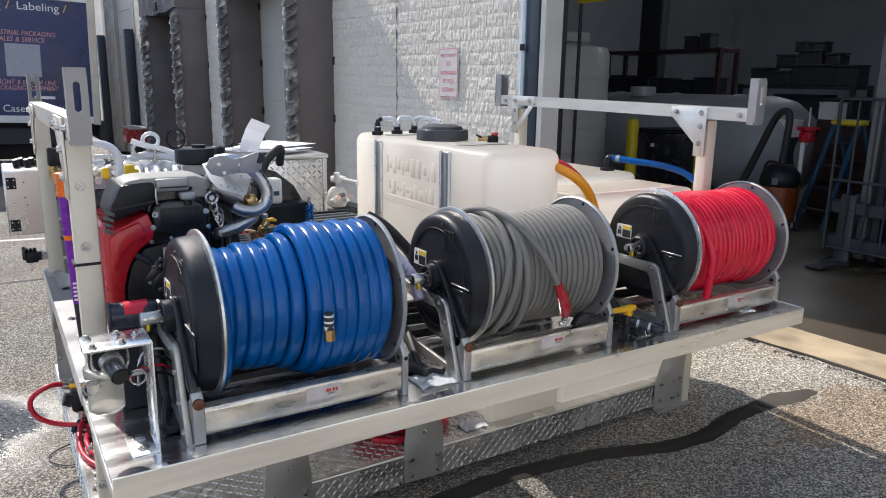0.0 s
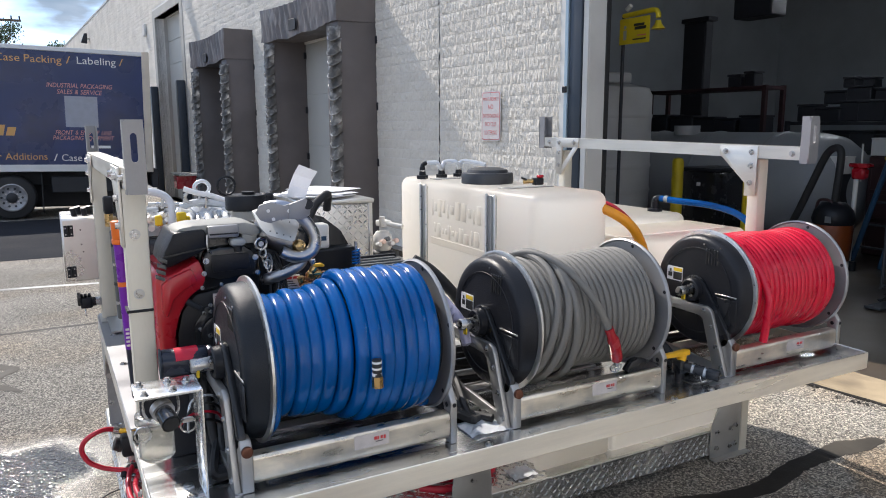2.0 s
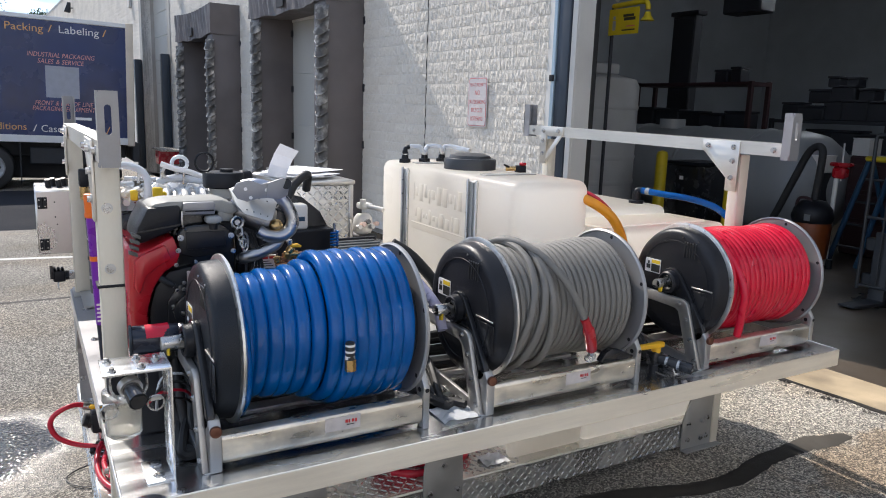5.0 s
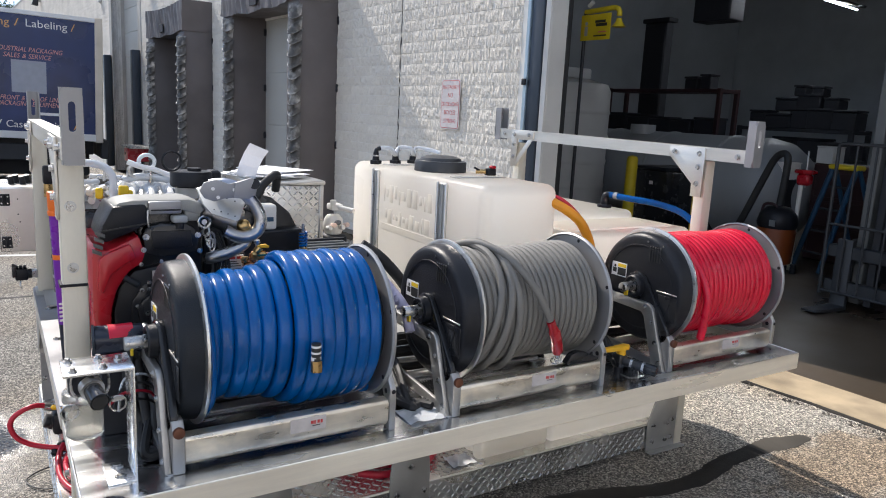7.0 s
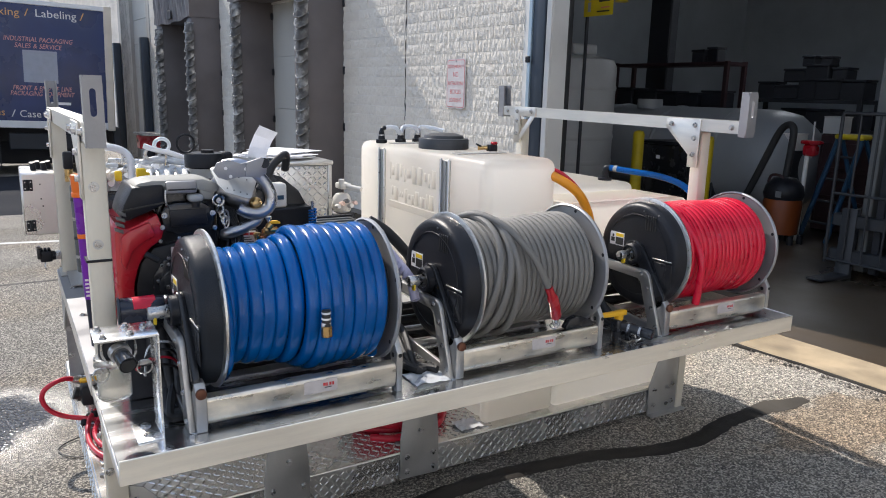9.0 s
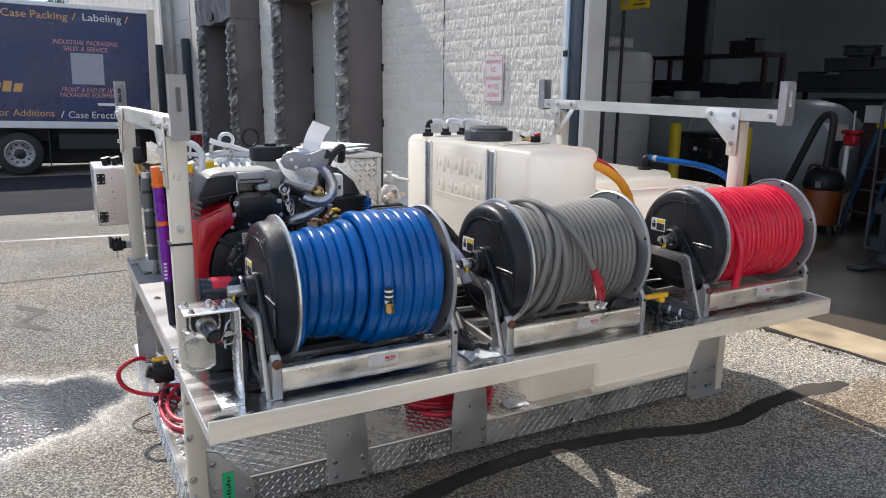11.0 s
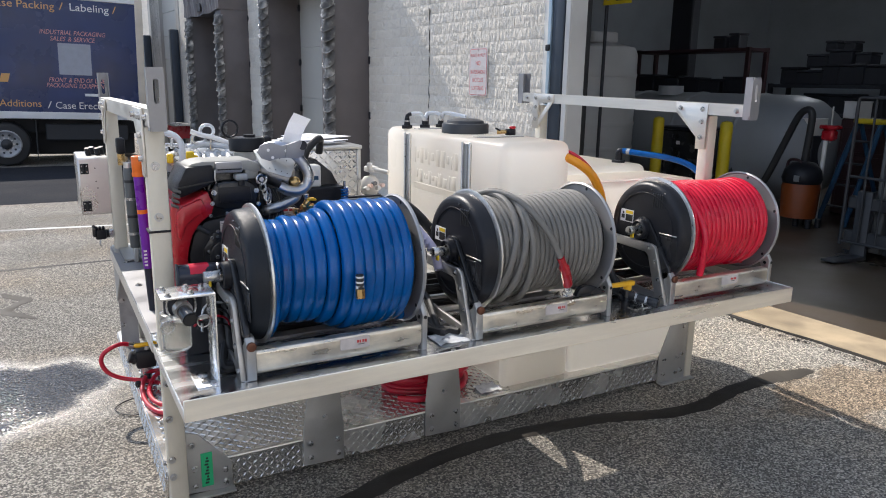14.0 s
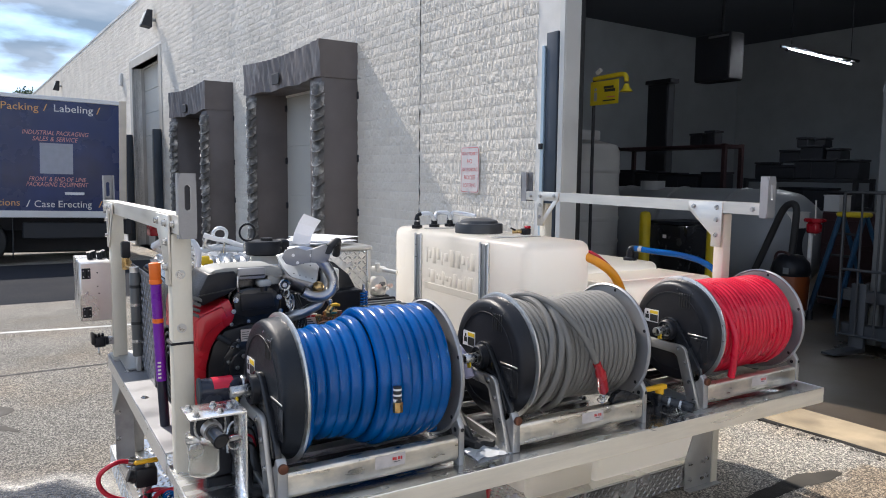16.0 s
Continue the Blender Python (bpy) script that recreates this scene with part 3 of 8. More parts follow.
def text_mesh(body, size, shear, depth):
    cu = bpy.data.curves.new("text", "FONT")
    cu.body, cu.size, cu.shear, cu.extrude, cu.resolution_u = body, size, shear, depth, 3
    tmp = new("text", cu)
    bpy.context.view_layer.update()
    me = bpy.data.meshes.new_from_object(tmp.evaluated_get(bpy.context.evaluated_depsgraph_get()))
    bpy.data.objects.remove(tmp)
    bpy.data.curves.remove(cu)
    return me


def lettering(body, size, m, mat, parent, name="lettering", shear=0.0, depth=0.001, width=None):
    """A line of print, each word a mesh of its own, stretched to the width given."""
    words = body.split(" ")
    meshes = [text_mesh(w, size, shear, depth) for w in words]
    spans = [(min(v.co.x for v in me.vertices), max(v.co.x for v in me.vertices)) for me in meshes]
    gap = 0.34 * size
    total = sum(hi - lo for lo, hi in spans) + gap * (len(words) - 1)
    k = width / total if width else 1.0
    at = 0.0
    for me, (lo, hi) in zip(meshes, spans):
        for v in me.vertices:
            v.co.x = (v.co.x - lo + at) * k
        at += hi - lo + gap
        me.transform(m)
        me.materials.clear()
        me.materials.append(mat)
        new(name, me).parent = parent


def place(bm, m):
    bmesh.ops.transform(bm, matrix=m, verts=bm.verts)
    return bm

# ---- ground ----
def ground_z(y):
    t = min(1.0, max(0.0, (y - 5.0) / 11.0))
    return -0.5 * t * t * (3 - 2 * t)


def ground():
    xs = [-600, -150, -40, -12, -5, 0, 4, 9, 20, 60, 200, 600]
    ys = [-300, -60, -15, -4, 0, 3] + [5 + 0.55 * i for i in range(21)] + [18, 24, 40, 90, 250, 900]
    verts = [(x, y, ground_z(y)) for y in ys for x in xs]
    k = len(xs)
    faces = [(j * k + i, j * k + i + 1, (j + 1) * k + i + 1, (j + 1) * k + i) for j in range(len(ys) - 1) for i in range(k - 1)]
    return tagged(from_lists("ground", verts, faces, ASPHALT, smooth=True), "worn grey asphalt yard with pale stones, sloping to the docks", "ground", kind="structure")


GROUND = ground()


def ribbon(name, points, widths, lift, mat, label, category):
    """A flat, slightly raised band on the ground along points."""
    line = smooth_path([Vector((x, y, 0)) for x, y in points], 7)
    verts, faces = [], []
    rng = random.Random(5)
    for i, p in enumerate(line):
        d = (line[min(i + 1, len(line) - 1)] - line[max(i - 1, 0)]).normalized()
        s = Vector((-d.y, d.x, 0))
        t = i / (len(line) - 1) * (len(widths) - 1)
        a = int(min(t, len(widths) - 2))
        w = widths[a] + (widths[a + 1] - widths[a]) * (t - a)
        j = min(0.05 * w, 0.02)
        w1, w2 = w / 2 + rng.uniform(-j, j), w / 2 + rng.uniform(-j, j)
        for q, h in ((p - s * w1, 0.001), (p - s * (w1 - 0.1 * min(w, 0.1)), lift), (p + s * (w2 - 0.1 * min(w, 0.1)), lift), (p + s * w2, 0.001)):
            verts.append((q.x, q.y, ground_z(q.y) + h))
    for i in range(len(line) - 1):
        for c in range(3):
            faces.append((4 * i + c, 4 * i + c + 1, 4 * i + c + 5, 4 * i + c + 4))
    return tagged(from_lists(name, verts, faces, mat, smooth=True), label, category, kind="structure")


ribbon("tar_seal", [(-0.4, 1.30), (0.1, 1.52), (0.72, 1.735), (0.98, 1.81), (1.25, 1.85), (1.48, 1.85), (1.65, 1.83), (1.85, 1.80), (2.10, 1.718), (2.32, 1.70), (2.55, 1.748), (2.70, 1.757), (2.78, 1.763)],
       [0.09, 0.09, 0.085, 0.085, 0.085, 0.08, 0.08, 0.085, 0.08, 0.085, 0.08, 0.09], 0.004, TAR, "black tar crack seal snaking over the asphalt", "crack seal")
ribbon("tar_seal_end", [(2.74, 1.762), (2.83, 1.765), (2.90, 1.762), (3.0, 1.745), (3.12, 1.74)], [0.085, 0.095, 0.12, 0.10, 0.05], 0.003, SMEAR, "paler grey end of the tar crack seal", "crack seal")
ribbon("painted_line", [(-14, 7.9), (-6, 7.7), (-1, 7.49), (0.4, 7.30), (1.6, 7.15)], [0.09, 0.09, 0.09], 0.003, LINE_PAINT, "worn white painted parking line on asphalt", "painted line")
ribbon("asphalt_seam", [(-9, 5.75), (-3, 5.6), (-0.76, 5.56), (0.34, 5.58), (2.2, 5.62)], [0.05, 0.035, 0.05, 0.03], 0.002, TAR, "dark seam between two lays of asphalt", "seam")
ribbon("tar_patch", [(-0.41, 4.90), (-0.36, 4.80), (-0.28, 4.70), (-0.33, 4.60), (-0.385, 4.48), (-0.31, 4.37), (-0.22, 4.26)], [0.02, 0.07, 0.08, 0.06, 0.08, 0.06, 0.02], 0.003, SMEAR, "small grey-brown repair on the asphalt", "repair")
# dark strip that paints the shadow lying in front of the truck
SHADE_STRIP = material("painted_shade_asphalt", (0.026, 0.028, 0.034), 0.95, 0.0, 0.15, 1.5, 120, 0.5, fine=0.3, spec=0.08)
ribbon("ground_shade_strip", [(-40, 13.95), (-8, 13.7), (-1.4, 13.45), (0.5, 13.4), (2.6, 13.35)], [6.8, 6.8, 6.8, 6.8, 6.8], 0.004, SHADE_STRIP, "strip of asphalt darkened as painted shadow before the docks", "asphalt")

# ---- the building: w into it, v along its wall ----
WALL = pose(3.894, 0, 0, 0, 0, 3.2)
ROOF = 5.7


def setting(name, bm, mat, label, category, parent=None, smooth=False):
    ob = mesh_ob(name, bm, mat, smooth)
    if parent is None:
        ob.matrix_world = WALL
    else:
        ob.parent = parent
    return tagged(ob, label, category, kind="structure")


BOUNCE_PALE = material("pale_bounce_surface", (0.70, 0.70, 0.70), 0.9, 0.0, 0.12, 1.2, 60, 0.2)
CURB = material("grey_cast_concrete", (0.40, 0.385, 0.355), 0.85, 0.0, 0.15, 1.5, 70, 0.2)
GATE, DOCK_A, DOCK_B, TALL = (-1.6, 4.45, 0, 4.3), (8.3, 10.2, -0.3, 2.5), (12.85, 14.5, -0.35, 2.45), (17.68, 20.5, -0.5, 4.1)
backing = bmesh.new()
edges = [-9.0, GATE[0]]
for a, b in ((GATE, DOCK_A), (DOCK_A, DOCK_B), (DOCK_B, TALL)):
    edges += [a[1], b[0]]
edges += [TALL[1], 60.0]
for a, b in zip(edges[::2], edges[1::2]):
    box(-0.0105, 0.2, a, b, -0.7, ROOF - 0.08, bm=backing)
for a, b, lo, hi in (GATE, DOCK_A, DOCK_B, TALL):
    box(-0.0105, 0.2, a, b, hi, ROOF - 0.08, bm=backing)
    if lo < 0:
        box(-0.0105, 0.2, a, b, -0.7, lo, bm=backing)
wall = setting("wall_main", backing, MORTAR, "grey split-face concrete block wall of a warehouse", "wall")
setting("parapet_cap", box(-0.03, 0.32, -9, 60, ROOF - 0.08, ROOF, 0.008), JAMB, "pale metal coping along the roof edge", "coping", smooth=True)


def block_mesh(seed, nu, nv, rough):
    """A split block of unit length and course height, its face broken into upright chips."""
    rng = random.Random(seed)
    verts, faces = [], []
    for j in range(nv + 1):
        for i in range(nu + 1):
            y, z = 0.405 * i / nu - (0.003 if i == nu else 0), 0.0975 * j / nv
            chip = noise.noise((y * 44, z * 15, seed * 3.7)) + 0.6 * noise.noise((y * 90, z * 38, seed * 1.9))
            edge = 0.5 if j in (0, nv) else 1.0
            d = 0.013 + rough * max(0.0, 0.5 + 0.95 * chip) * edge + rng.uniform(0, 0.2) * rough
            if 0 < i < nu:
                y += rng.uniform(-0.25, 0.25) * 0.405 / nu
            verts.append((-d, y, z))
    for j in range(nv):
        for i in range(nu):
            a = j * (nu + 1) + i
            faces.append((a, a + nu + 1, a + nu + 2, a + 1))
    ring = [i for i in range(nu + 1)] + [j * (nu + 1) + nu for j in range(1, nv + 1)] + [nv * (nu + 1) + i for i in range(nu - 1, -1, -1)] + [j * (nu + 1) for j in range(nv - 1, 0, -1)]
    k = len(verts)
    for depth in (None, 0.01):
        for r in ring:
            verts.append((verts[r][0] if depth is None else depth, verts[r][1], verts[r][2]))
    q = len(ring)
    for i in range(q):
        j = (i + 1) % q
        faces.append((k + i, k + j, k + q + j, k + q + i))
    return verts, faces


def courses(v0, v1, z0, z1, half):
    """The blocks of a stretch of wall in running bond: place along, height and length of each."""
    out = []
    k = math.ceil(z0 / 0.1016)
    while k * 0.1016 < z1:
        v = v0 - (0.2025 if (k + half) % 2 else 0.0)
        while v < v1 - 0.02:
            a, b = max(v, v0), min(v + 0.405, v1)
            if b - a > 0.04:
                out.append((a, k * 0.1016, b - a))
            v += 0.405
        k += 1
    return out


def joined_blocks(name, spots, nu, nv, rough):
    kinds = [block_mesh(90 + s, nu, nv, rough) for s in range(7)]
    rng = random.Random(17)
    verts, faces = [], []
    for v, z, length in spots:
        bv, bf = rng.choice(kinds)
        k = len(verts)
        verts += [(x, v + y * length / 0.405, z + h) for x, y, h in bv]
        faces += [tuple(k + i for i in f) for f in bf]
    ob = from_lists(name, verts, faces, BLOCK, wall)
    return tagged(ob, kind="stuff")


FAR_BLOCKS = []
FAR_BLOCKS += courses(4.74, 6.55, 3.05, ROOF - 0.12, 0) + courses(6.565, 8.0, 3.05, ROOF - 0.12, 0)
FAR_BLOCKS += courses(8.0, 10.55, 2.5, ROOF - 0.12, 0) + courses(10.55, 12.5, -0.2, ROOF - 0.12, 0) + courses(12.5, 14.9, 2.45, ROOF - 0.12, 0)
joined_blocks("block_work_upper", FAR_BLOCKS, 20, 3, 0.0075)
FAR_BLOCKS = courses(14.9, 17.4, -0.3, ROOF - 0.12, 0) + courses(17.4, 20.8, 4.3, ROOF - 0.12, 0) + courses(20.8, 34, 1.2, ROOF - 0.12, 0)
joined_blocks("block_work_far", FAR_BLOCKS, 8, 2, 0.007)
tagged(mesh_ob("block_work_end", box(-0.014, -0.004, 34, 60, -0.6, ROOF - 0.09), BLOCK), kind="stuff").parent = wall
tagged(mesh_ob("block_work_lintel", box(-0.014, -0.004, -9, 4.74, 4.51, ROOF - 0.09), BLOCK), kind="stuff").parent = wall

# gate: jamb, guard and seal strip
jamb = setting("door_1", box(-0.02, 0.150, 4.405, 4.45, 0, 4.3, 0.006), JAMB, "pale painted steel jamb of the open loading door", "door frame", smooth=True)
part("weather_strip", box(0.151, 0.196, 4.405, 4.45, 0, 4.3, 0.004), RUBBER, jamb)
part("jamb_flange", box(-0.035, -0.02, 4.405, 4.46, 0, 4.3, 0.003), JAMB, jamb)
part("jamb_upper_frame", box(-0.02, 0.205, GATE[0], 4.46, 4.302, 4.5, 0.006), JAMB, jamb)
guard = setting("door_guard", box(-0.05, 0.0, 4.465, 4.60, 0.02, 2.56, 0.01, 2), BUMPER, "blue-black steel guard beside the loading door", "door guard", smooth=True)
part("guard_edge", box(-0.06, -0.002, 4.605, 4.64, 0.02, 2.46, 0.004), PALE_BLUE, guard, "pale blue edge strip")
for z in (0.5, 1.2, 1.62):
    part("guard_clip", box(-0.075, -0.058, 4.60, 4.645, z, z + 0.05, 0.004), BLACK, guard)
setting("wall_filler", box(-0.014, 0.0, 4.46, 4.74, 0, 4.5), MORTAR, "plain mortar strip beside the door guard", "wall")
crack_rng = random.Random(9)
crack = bmesh.new()
z = 0.1
while z < 5.5:
    length = crack_rng.uniform(0.05, 0.22)
    pts = [(-0.017 + crack_rng.uniform(-0.004, 0.001), 6.5575 + crack_rng.uniform(-0.006, 0.006), z + length * k / 4) for k in range(5)]
    sweep(pts, [0.002] + [crack_rng.choice((0.003, 0.004, 0.006)) for _ in range(3)] + [0.002], 6, 1, bm=crack)
    z += length + crack_rng.choice((0.0, 0.01, 0.03))
setting("wall_joint", crack, TAR, "ragged dark movement joint in the block wall", "joint")
sign = thing("wall_sign", "small white no-loitering sign with red print and red border", "sign")
sign.matrix_world = WALL @ pose(-0.022, 5.645, 1.225)


def rounded(y0, y1, z0, z1, r):
    return [(y + r * math.cos(radians(a)), z + r * math.sin(radians(a))) for y, z, a0 in ((y1 - r, z1 - r, 0), (y0 + r, z1 - r, 90), (y0 + r, z0 + r, 180), (y1 - r, z0 + r, 270)) for a in range(a0, a0 + 91, 15)]


part("sign_plate", prism(rounded(-0.146, 0.146, 0.008, 0.450, 0.03), "x", -0.012, -0.009), SIGN_WHITE, sign, "white metal plate")
part("sign_border", prism(rounded(-0.136, 0.136, 0.018, 0.440, 0.025), "x", -0.0135, -0.012), SIGN_RED, sign, "red border")
part("sign_face", prism(rounded(-0.130, 0.130, 0.024, 0.434, 0.02), "x", -0.0145, -0.0135), SIGN_WHITE, sign)
FACE = Matrix(((0, 0, -1, 0), (-1, 0, 0, 0), (0, 1, 0, 0), (0, 0, 0, 1)))      # writing that faces -w
for words, size, z, width in (("PRIVATE PROPERTY", 0.045, 0.365, 0.24), ("NO", 0.062, 0.29, 0.075), ("SKATEBOARDING", 0.05, 0.215, 0.24), ("BICYCLES", 0.055, 0.14, 0.17), ("LOITERING", 0.055, 0.065, 0.19)):
    lettering(words, size, Matrix.Translation((-0.0148, width / 2, z)) @ FACE, SIGN_RED, sign, "line_of_print", depth=0.0004, width=width)
for z in (0.43, 0.022):
    part("sign_bolt", rod((-0.019, 0, z), (-0.0145, 0, z), 0.006, 10), STEEL, sign)


def dock_seal(v0, v1, z_low, z_head, z_top, depth, seed, label):
    """Two foam pads and a sagging head curtain round a dock door, with highlights coloured into the pads' front pleats.
    """
    rng = random.Random(seed)
    ob = thing("dock_seal", label, "dock seal", "dock seals along the wall")
    ob.matrix_world = WALL
    for a, b, inner in ((v0, v0 + 0.36, 1), (v1 - 0.36, v1, -1)):
        pad = prism([(-depth, a + (0.02 if inner > 0 else 0.0)), (-depth, b), (0.02, b), (0.02, a)], "z", z_low, z_head + 0.03, 0.02)
        side = part("side_pad", pad, SEAL_FABRIC, ob)
        n = int((z_head - z_low) / 0.13)
        for i in range(n):
            z = z_low + 0.13 * i + rng.uniform(-0.012, 0.012)
            c = a + 0.045
            w = rng.uniform(0.074, 0.090)
            f = bmesh.new()
            rows = []
            skew, curl, drop = rng.uniform(-0.15, 0.15), rng.uniform(0.085, 0.125), rng.uniform(-0.015, 0.02)
            across = [-1 + 2 * q / 8 for q in range(9)]
            for r in range(6):
                t = r / 5
                zz = z + 0.125 * (1 - t) ** 1.3 - drop * t
                row = []
                for u in across:
                    out = curl * t ** 0.8 * (1 - u * u * 0.85) + 0.006 * noise.noise((u * 3 + i, t * 4, seed))
                    along = w * u * (1 - 0.06 * t) + skew * 0.05 * t
                    row.append(f.verts.new((-depth - 0.03 - 0.77 * out - 0.64 * along, c + 0.77 * along - 0.64 * out,
                                            zz - 0.055 * (1 - u * u) * t * t + 0.006 * noise.noise((u * 5, t * 3, i + seed)))))
                rows.append(row)
            for p, q in zip(rows, rows[1:]):
                for m in range(8):
                    f.faces.new((p[m], p[m + 1], q[m + 1], q[m]))
            lip = [v.co.copy() for v in rows[-1]]
            bmesh.ops.solidify(f, geom=list(f.faces), thickness=0.006)
            sweep(lip, [0.004] + [0.0075 + rng.uniform(-0.002, 0.002) for _ in range(7)] + [0.004], 6, 2, bm=f)
            part("pleat", f, SEAL_PLEAT, side)
        for z in (1.55, 0.9, 2.3):
            part("clip", box(-0.03, 0.0, a - 0.03, a + 0.01, z, z + 0.09, 0.005), BLACK, side)
    head = bmesh.new()
    nu, nz = 130, 10
    rows = []
    for j in range(nz + 1):
        t = j / nz
        row = []
        for i in range(nu + 1):
            s = i / nu
            v = v0 + (v1 - v0) * s
            sag = 0.05 * math.sin(math.pi * s)
            fold = 0.010 * math.sin(s * 83 + 5 * t + 4 * noise.noise((s * 5, t, seed))) + 0.022 * noise.noise((s * 38 + 3 * t, t * 1.4, seed)) + 0.010 * noise.noise((s * 80, t * 4, seed))
            row.append(head.verts.new((-depth - 0.03 - fold * (1 - abs(s - 0.5) * 0.6), v, z_top - sag * (1 - 0.3 * t) + (z_head - z_top) * t + 0.012 * math.sin(s * 19) * t)))
        rows.append(row)
    back = [head.verts.new((0.02, v0, z_top)), head.verts.new((0.02, v1, z_top)), head.verts.new((0.02, v1, z_head)), head.verts.new((0.02, v0, z_head))]
    for p, q in zip(rows, rows[1:]):
        for m in range(nu):
            head.faces.new((p[m], p[m + 1], q[m + 1], q[m]))
    head.faces.new(rows[0][::-1] + [back[0], back[1]])
    head.faces.new(rows[-1] + [back[2], back[3]])
    head.faces.new([r[0] for r in rows] + [back[3], back[0]])
    head.faces.new([r[-1] for r in rows][::-1] + [back[1], back[2]])
    curtain = part("head_curtain", head, SEAL_FABRIC, ob)
    part("head_tab", box(-depth - 0.062, -depth - 0.05, (v0 + v1) / 2 - 0.12, (v0 + v1) / 2 + 0.12, z_head + 0.03, z_head + 0.17, 0.004), DARK_THING, curtain, "worn grey fabric tab")
    return ob


dock_seal(7.95, 10.55, -0.25, 2.53, 2.96, 0.48, 3, "dark fabric dock seal with torn grey pleats and a sagging head")
dock_seal(12.5, 14.87, -0.35, 2.47, 2.95, 0.47, 8, "dark fabric dock seal with a plain head curtain")
for i, (a, b, lo, hi) in enumerate((DOCK_A, DOCK_B, TALL)):
    d = thing("dock_door", "closed grey-white sectional dock door" if i < 2 else "tall closed pale sectional door set back in the wall", "door")
    d.matrix_world = WALL
    z = lo
    n = 4 if i < 2 else 8
    gap = 0.001 if i < 2 else 0.004
    deep = -0.055 if i < 2 else 0.22
    step = (hi - lo) / n
    for k in range(n):
        part("door_section", box(0.06 + deep, 0.11 + deep, a, b, lo + k * step + gap, lo + (k + 1) * step - gap, 0.003), DOOR_PANEL, d)
surround = setting("door_2", box(-0.03, 0.4, 17.4, 17.68, -0.5, 4.3, 0.01), CURB, "grey concrete surround of the tall door", "door frame")
part("far_jamb", box(-0.03, 0.4, 20.5, 20.78, -0.5, 4.3, 0.01), CURB, surround)
part("lintel", box(-0.03, 0.4, 17.68, 20.5, 4.1, 4.3, 0.01), CURB, surround)
for v in (17.54, 20.64):
    g = setting("door_guard", box(-0.22, -0.04, v - 0.09, v + 0.09, -0.4, 2.4, 0.02, 2), BUMPER, "blue-black steel guard beside the tall door", "door guard", smooth=True)
rail = thing("dock_bumper", "red dock bumper block below a dock door", "bumper")
rail.matrix_world = WALL
part("bumper_block", box(-0.45, 0.0, 17.0, 17.35, 0.0, 0.30, 0.02), RED_COWL, rail)
part("bumper_plate", box(-0.5, 0.0, 16.5, 17.38, 0.31, 0.35, 0.005), STEEL, rail)


def wall_lamp(v, z, label):
    ob = thing("wall_lamp", label, "wall lamp", "flood lamps on the wall")
    ob.matrix_world = WALL @ pose(0, v, z)
    part("bracket", box(-0.14, 0.02, -0.05, 0.05, -0.03, 0.03, 0.006), JAMB, ob)
    part("housing", prism([(-0.34, -0.16), (-0.12, -0.19), (-0.10, 0.2), (-0.22, 0.2)], "y", -0.15, 0.15, 0.012), DARK_THING, ob)
    part("glass", prism([(-0.345, -0.14), (-0.35, -0.12), (-0.235, 0.17), (-0.225, 0.17)], "y", -0.12, 0.12, 0.003), JAMB, ob)
    return ob


wall_lamp(17.85, 4.88, "dark wall flood lamp with a pale lens")
wall_lamp(34.2, 4.95, "small dark wall flood lamp far along the wall")
vent = thing("wall_box", "small grey box on the block wall", "junction box")
vent.matrix_world = WALL @ pose(-0.02, 21.8, 3.95)
part("box_body", box(-0.06, 0.0, -0.12, 0.12, -0.16, 0.16, 0.01), JAMB, vent)
part("box_cover", box(-0.072, -0.06, -0.10, 0.10, -0.14, 0.14, 0.004), MORTAR, vent)

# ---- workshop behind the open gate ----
# dark floor colour starts where the sill ends, painting the building's shade
setting("floor", box(-0.16, 12.0, -7, 11, -0.3, 0.012), SHOP_FLOOR, "stained concrete workshop floor with indoor shade in its colour", "floor")
setting("apron", box(-0.275, 0.07, -7, 4.4, -0.3, 0.018, 0.008), CONCRETE, "worn tan concrete sill at the gate", "apron")
edge_rng = random.Random(12)
ribbon("sill_joint", [(3.594 - 0.0559 * (0.11 * k - 2) + edge_rng.uniform(-0.016, 0.012), 0.11 * k - 2) for k in range(60)],
       [edge_rng.choice((0.012, 0.02, 0.035, 0.06)) for _ in range(60)], 0.008, ASPHALT, "ragged broken edge of asphalt against the concrete sill", "joint")
ribbon("sill_crack", [(3.60 - 0.0559 * (0.2 * k - 2) + edge_rng.uniform(-0.012, 0.012), 0.2 * k - 2) for k in range(33)], [edge_rng.choice((0.004, 0.012, 0.02)) for _ in range(33)], 0.019, TAR, "dark crack along the concrete sill", "crack")
crumb_verts, crumb_faces = [], []
for _ in range(420):
    y = edge_rng.uniform(-0.2, 4.2)
    x = 3.60 - 0.0559 * y - abs(edge_rng.gauss(0, 0.035)) + 0.012
    r = edge_rng.choice((0.004, 0.006, 0.008, 0.012))
    k = len(crumb_verts)
    for a, b, c in ((1, 0, 0.1), (0.2, 1, 0), (-1, 0.3, 0.1), (-0.3, -1, 0), (0.1, 0.1, 1.1)):
        crumb_verts.append((x + r * a * edge_rng.uniform(0.6, 1.3), y + r * b * edge_rng.uniform(0.6, 1.3), 0.001 + r * c))
    crumb_faces += [(k, k + 1, k + 4), (k + 1, k + 2, k + 4), (k + 2, k + 3, k + 4), (k + 3, k, k + 4)]
tagged(from_lists("asphalt_crumbs", crumb_verts, crumb_faces, CRUMB), "loose dark crumbs of asphalt along the sill", "gravel", kind="stuff")
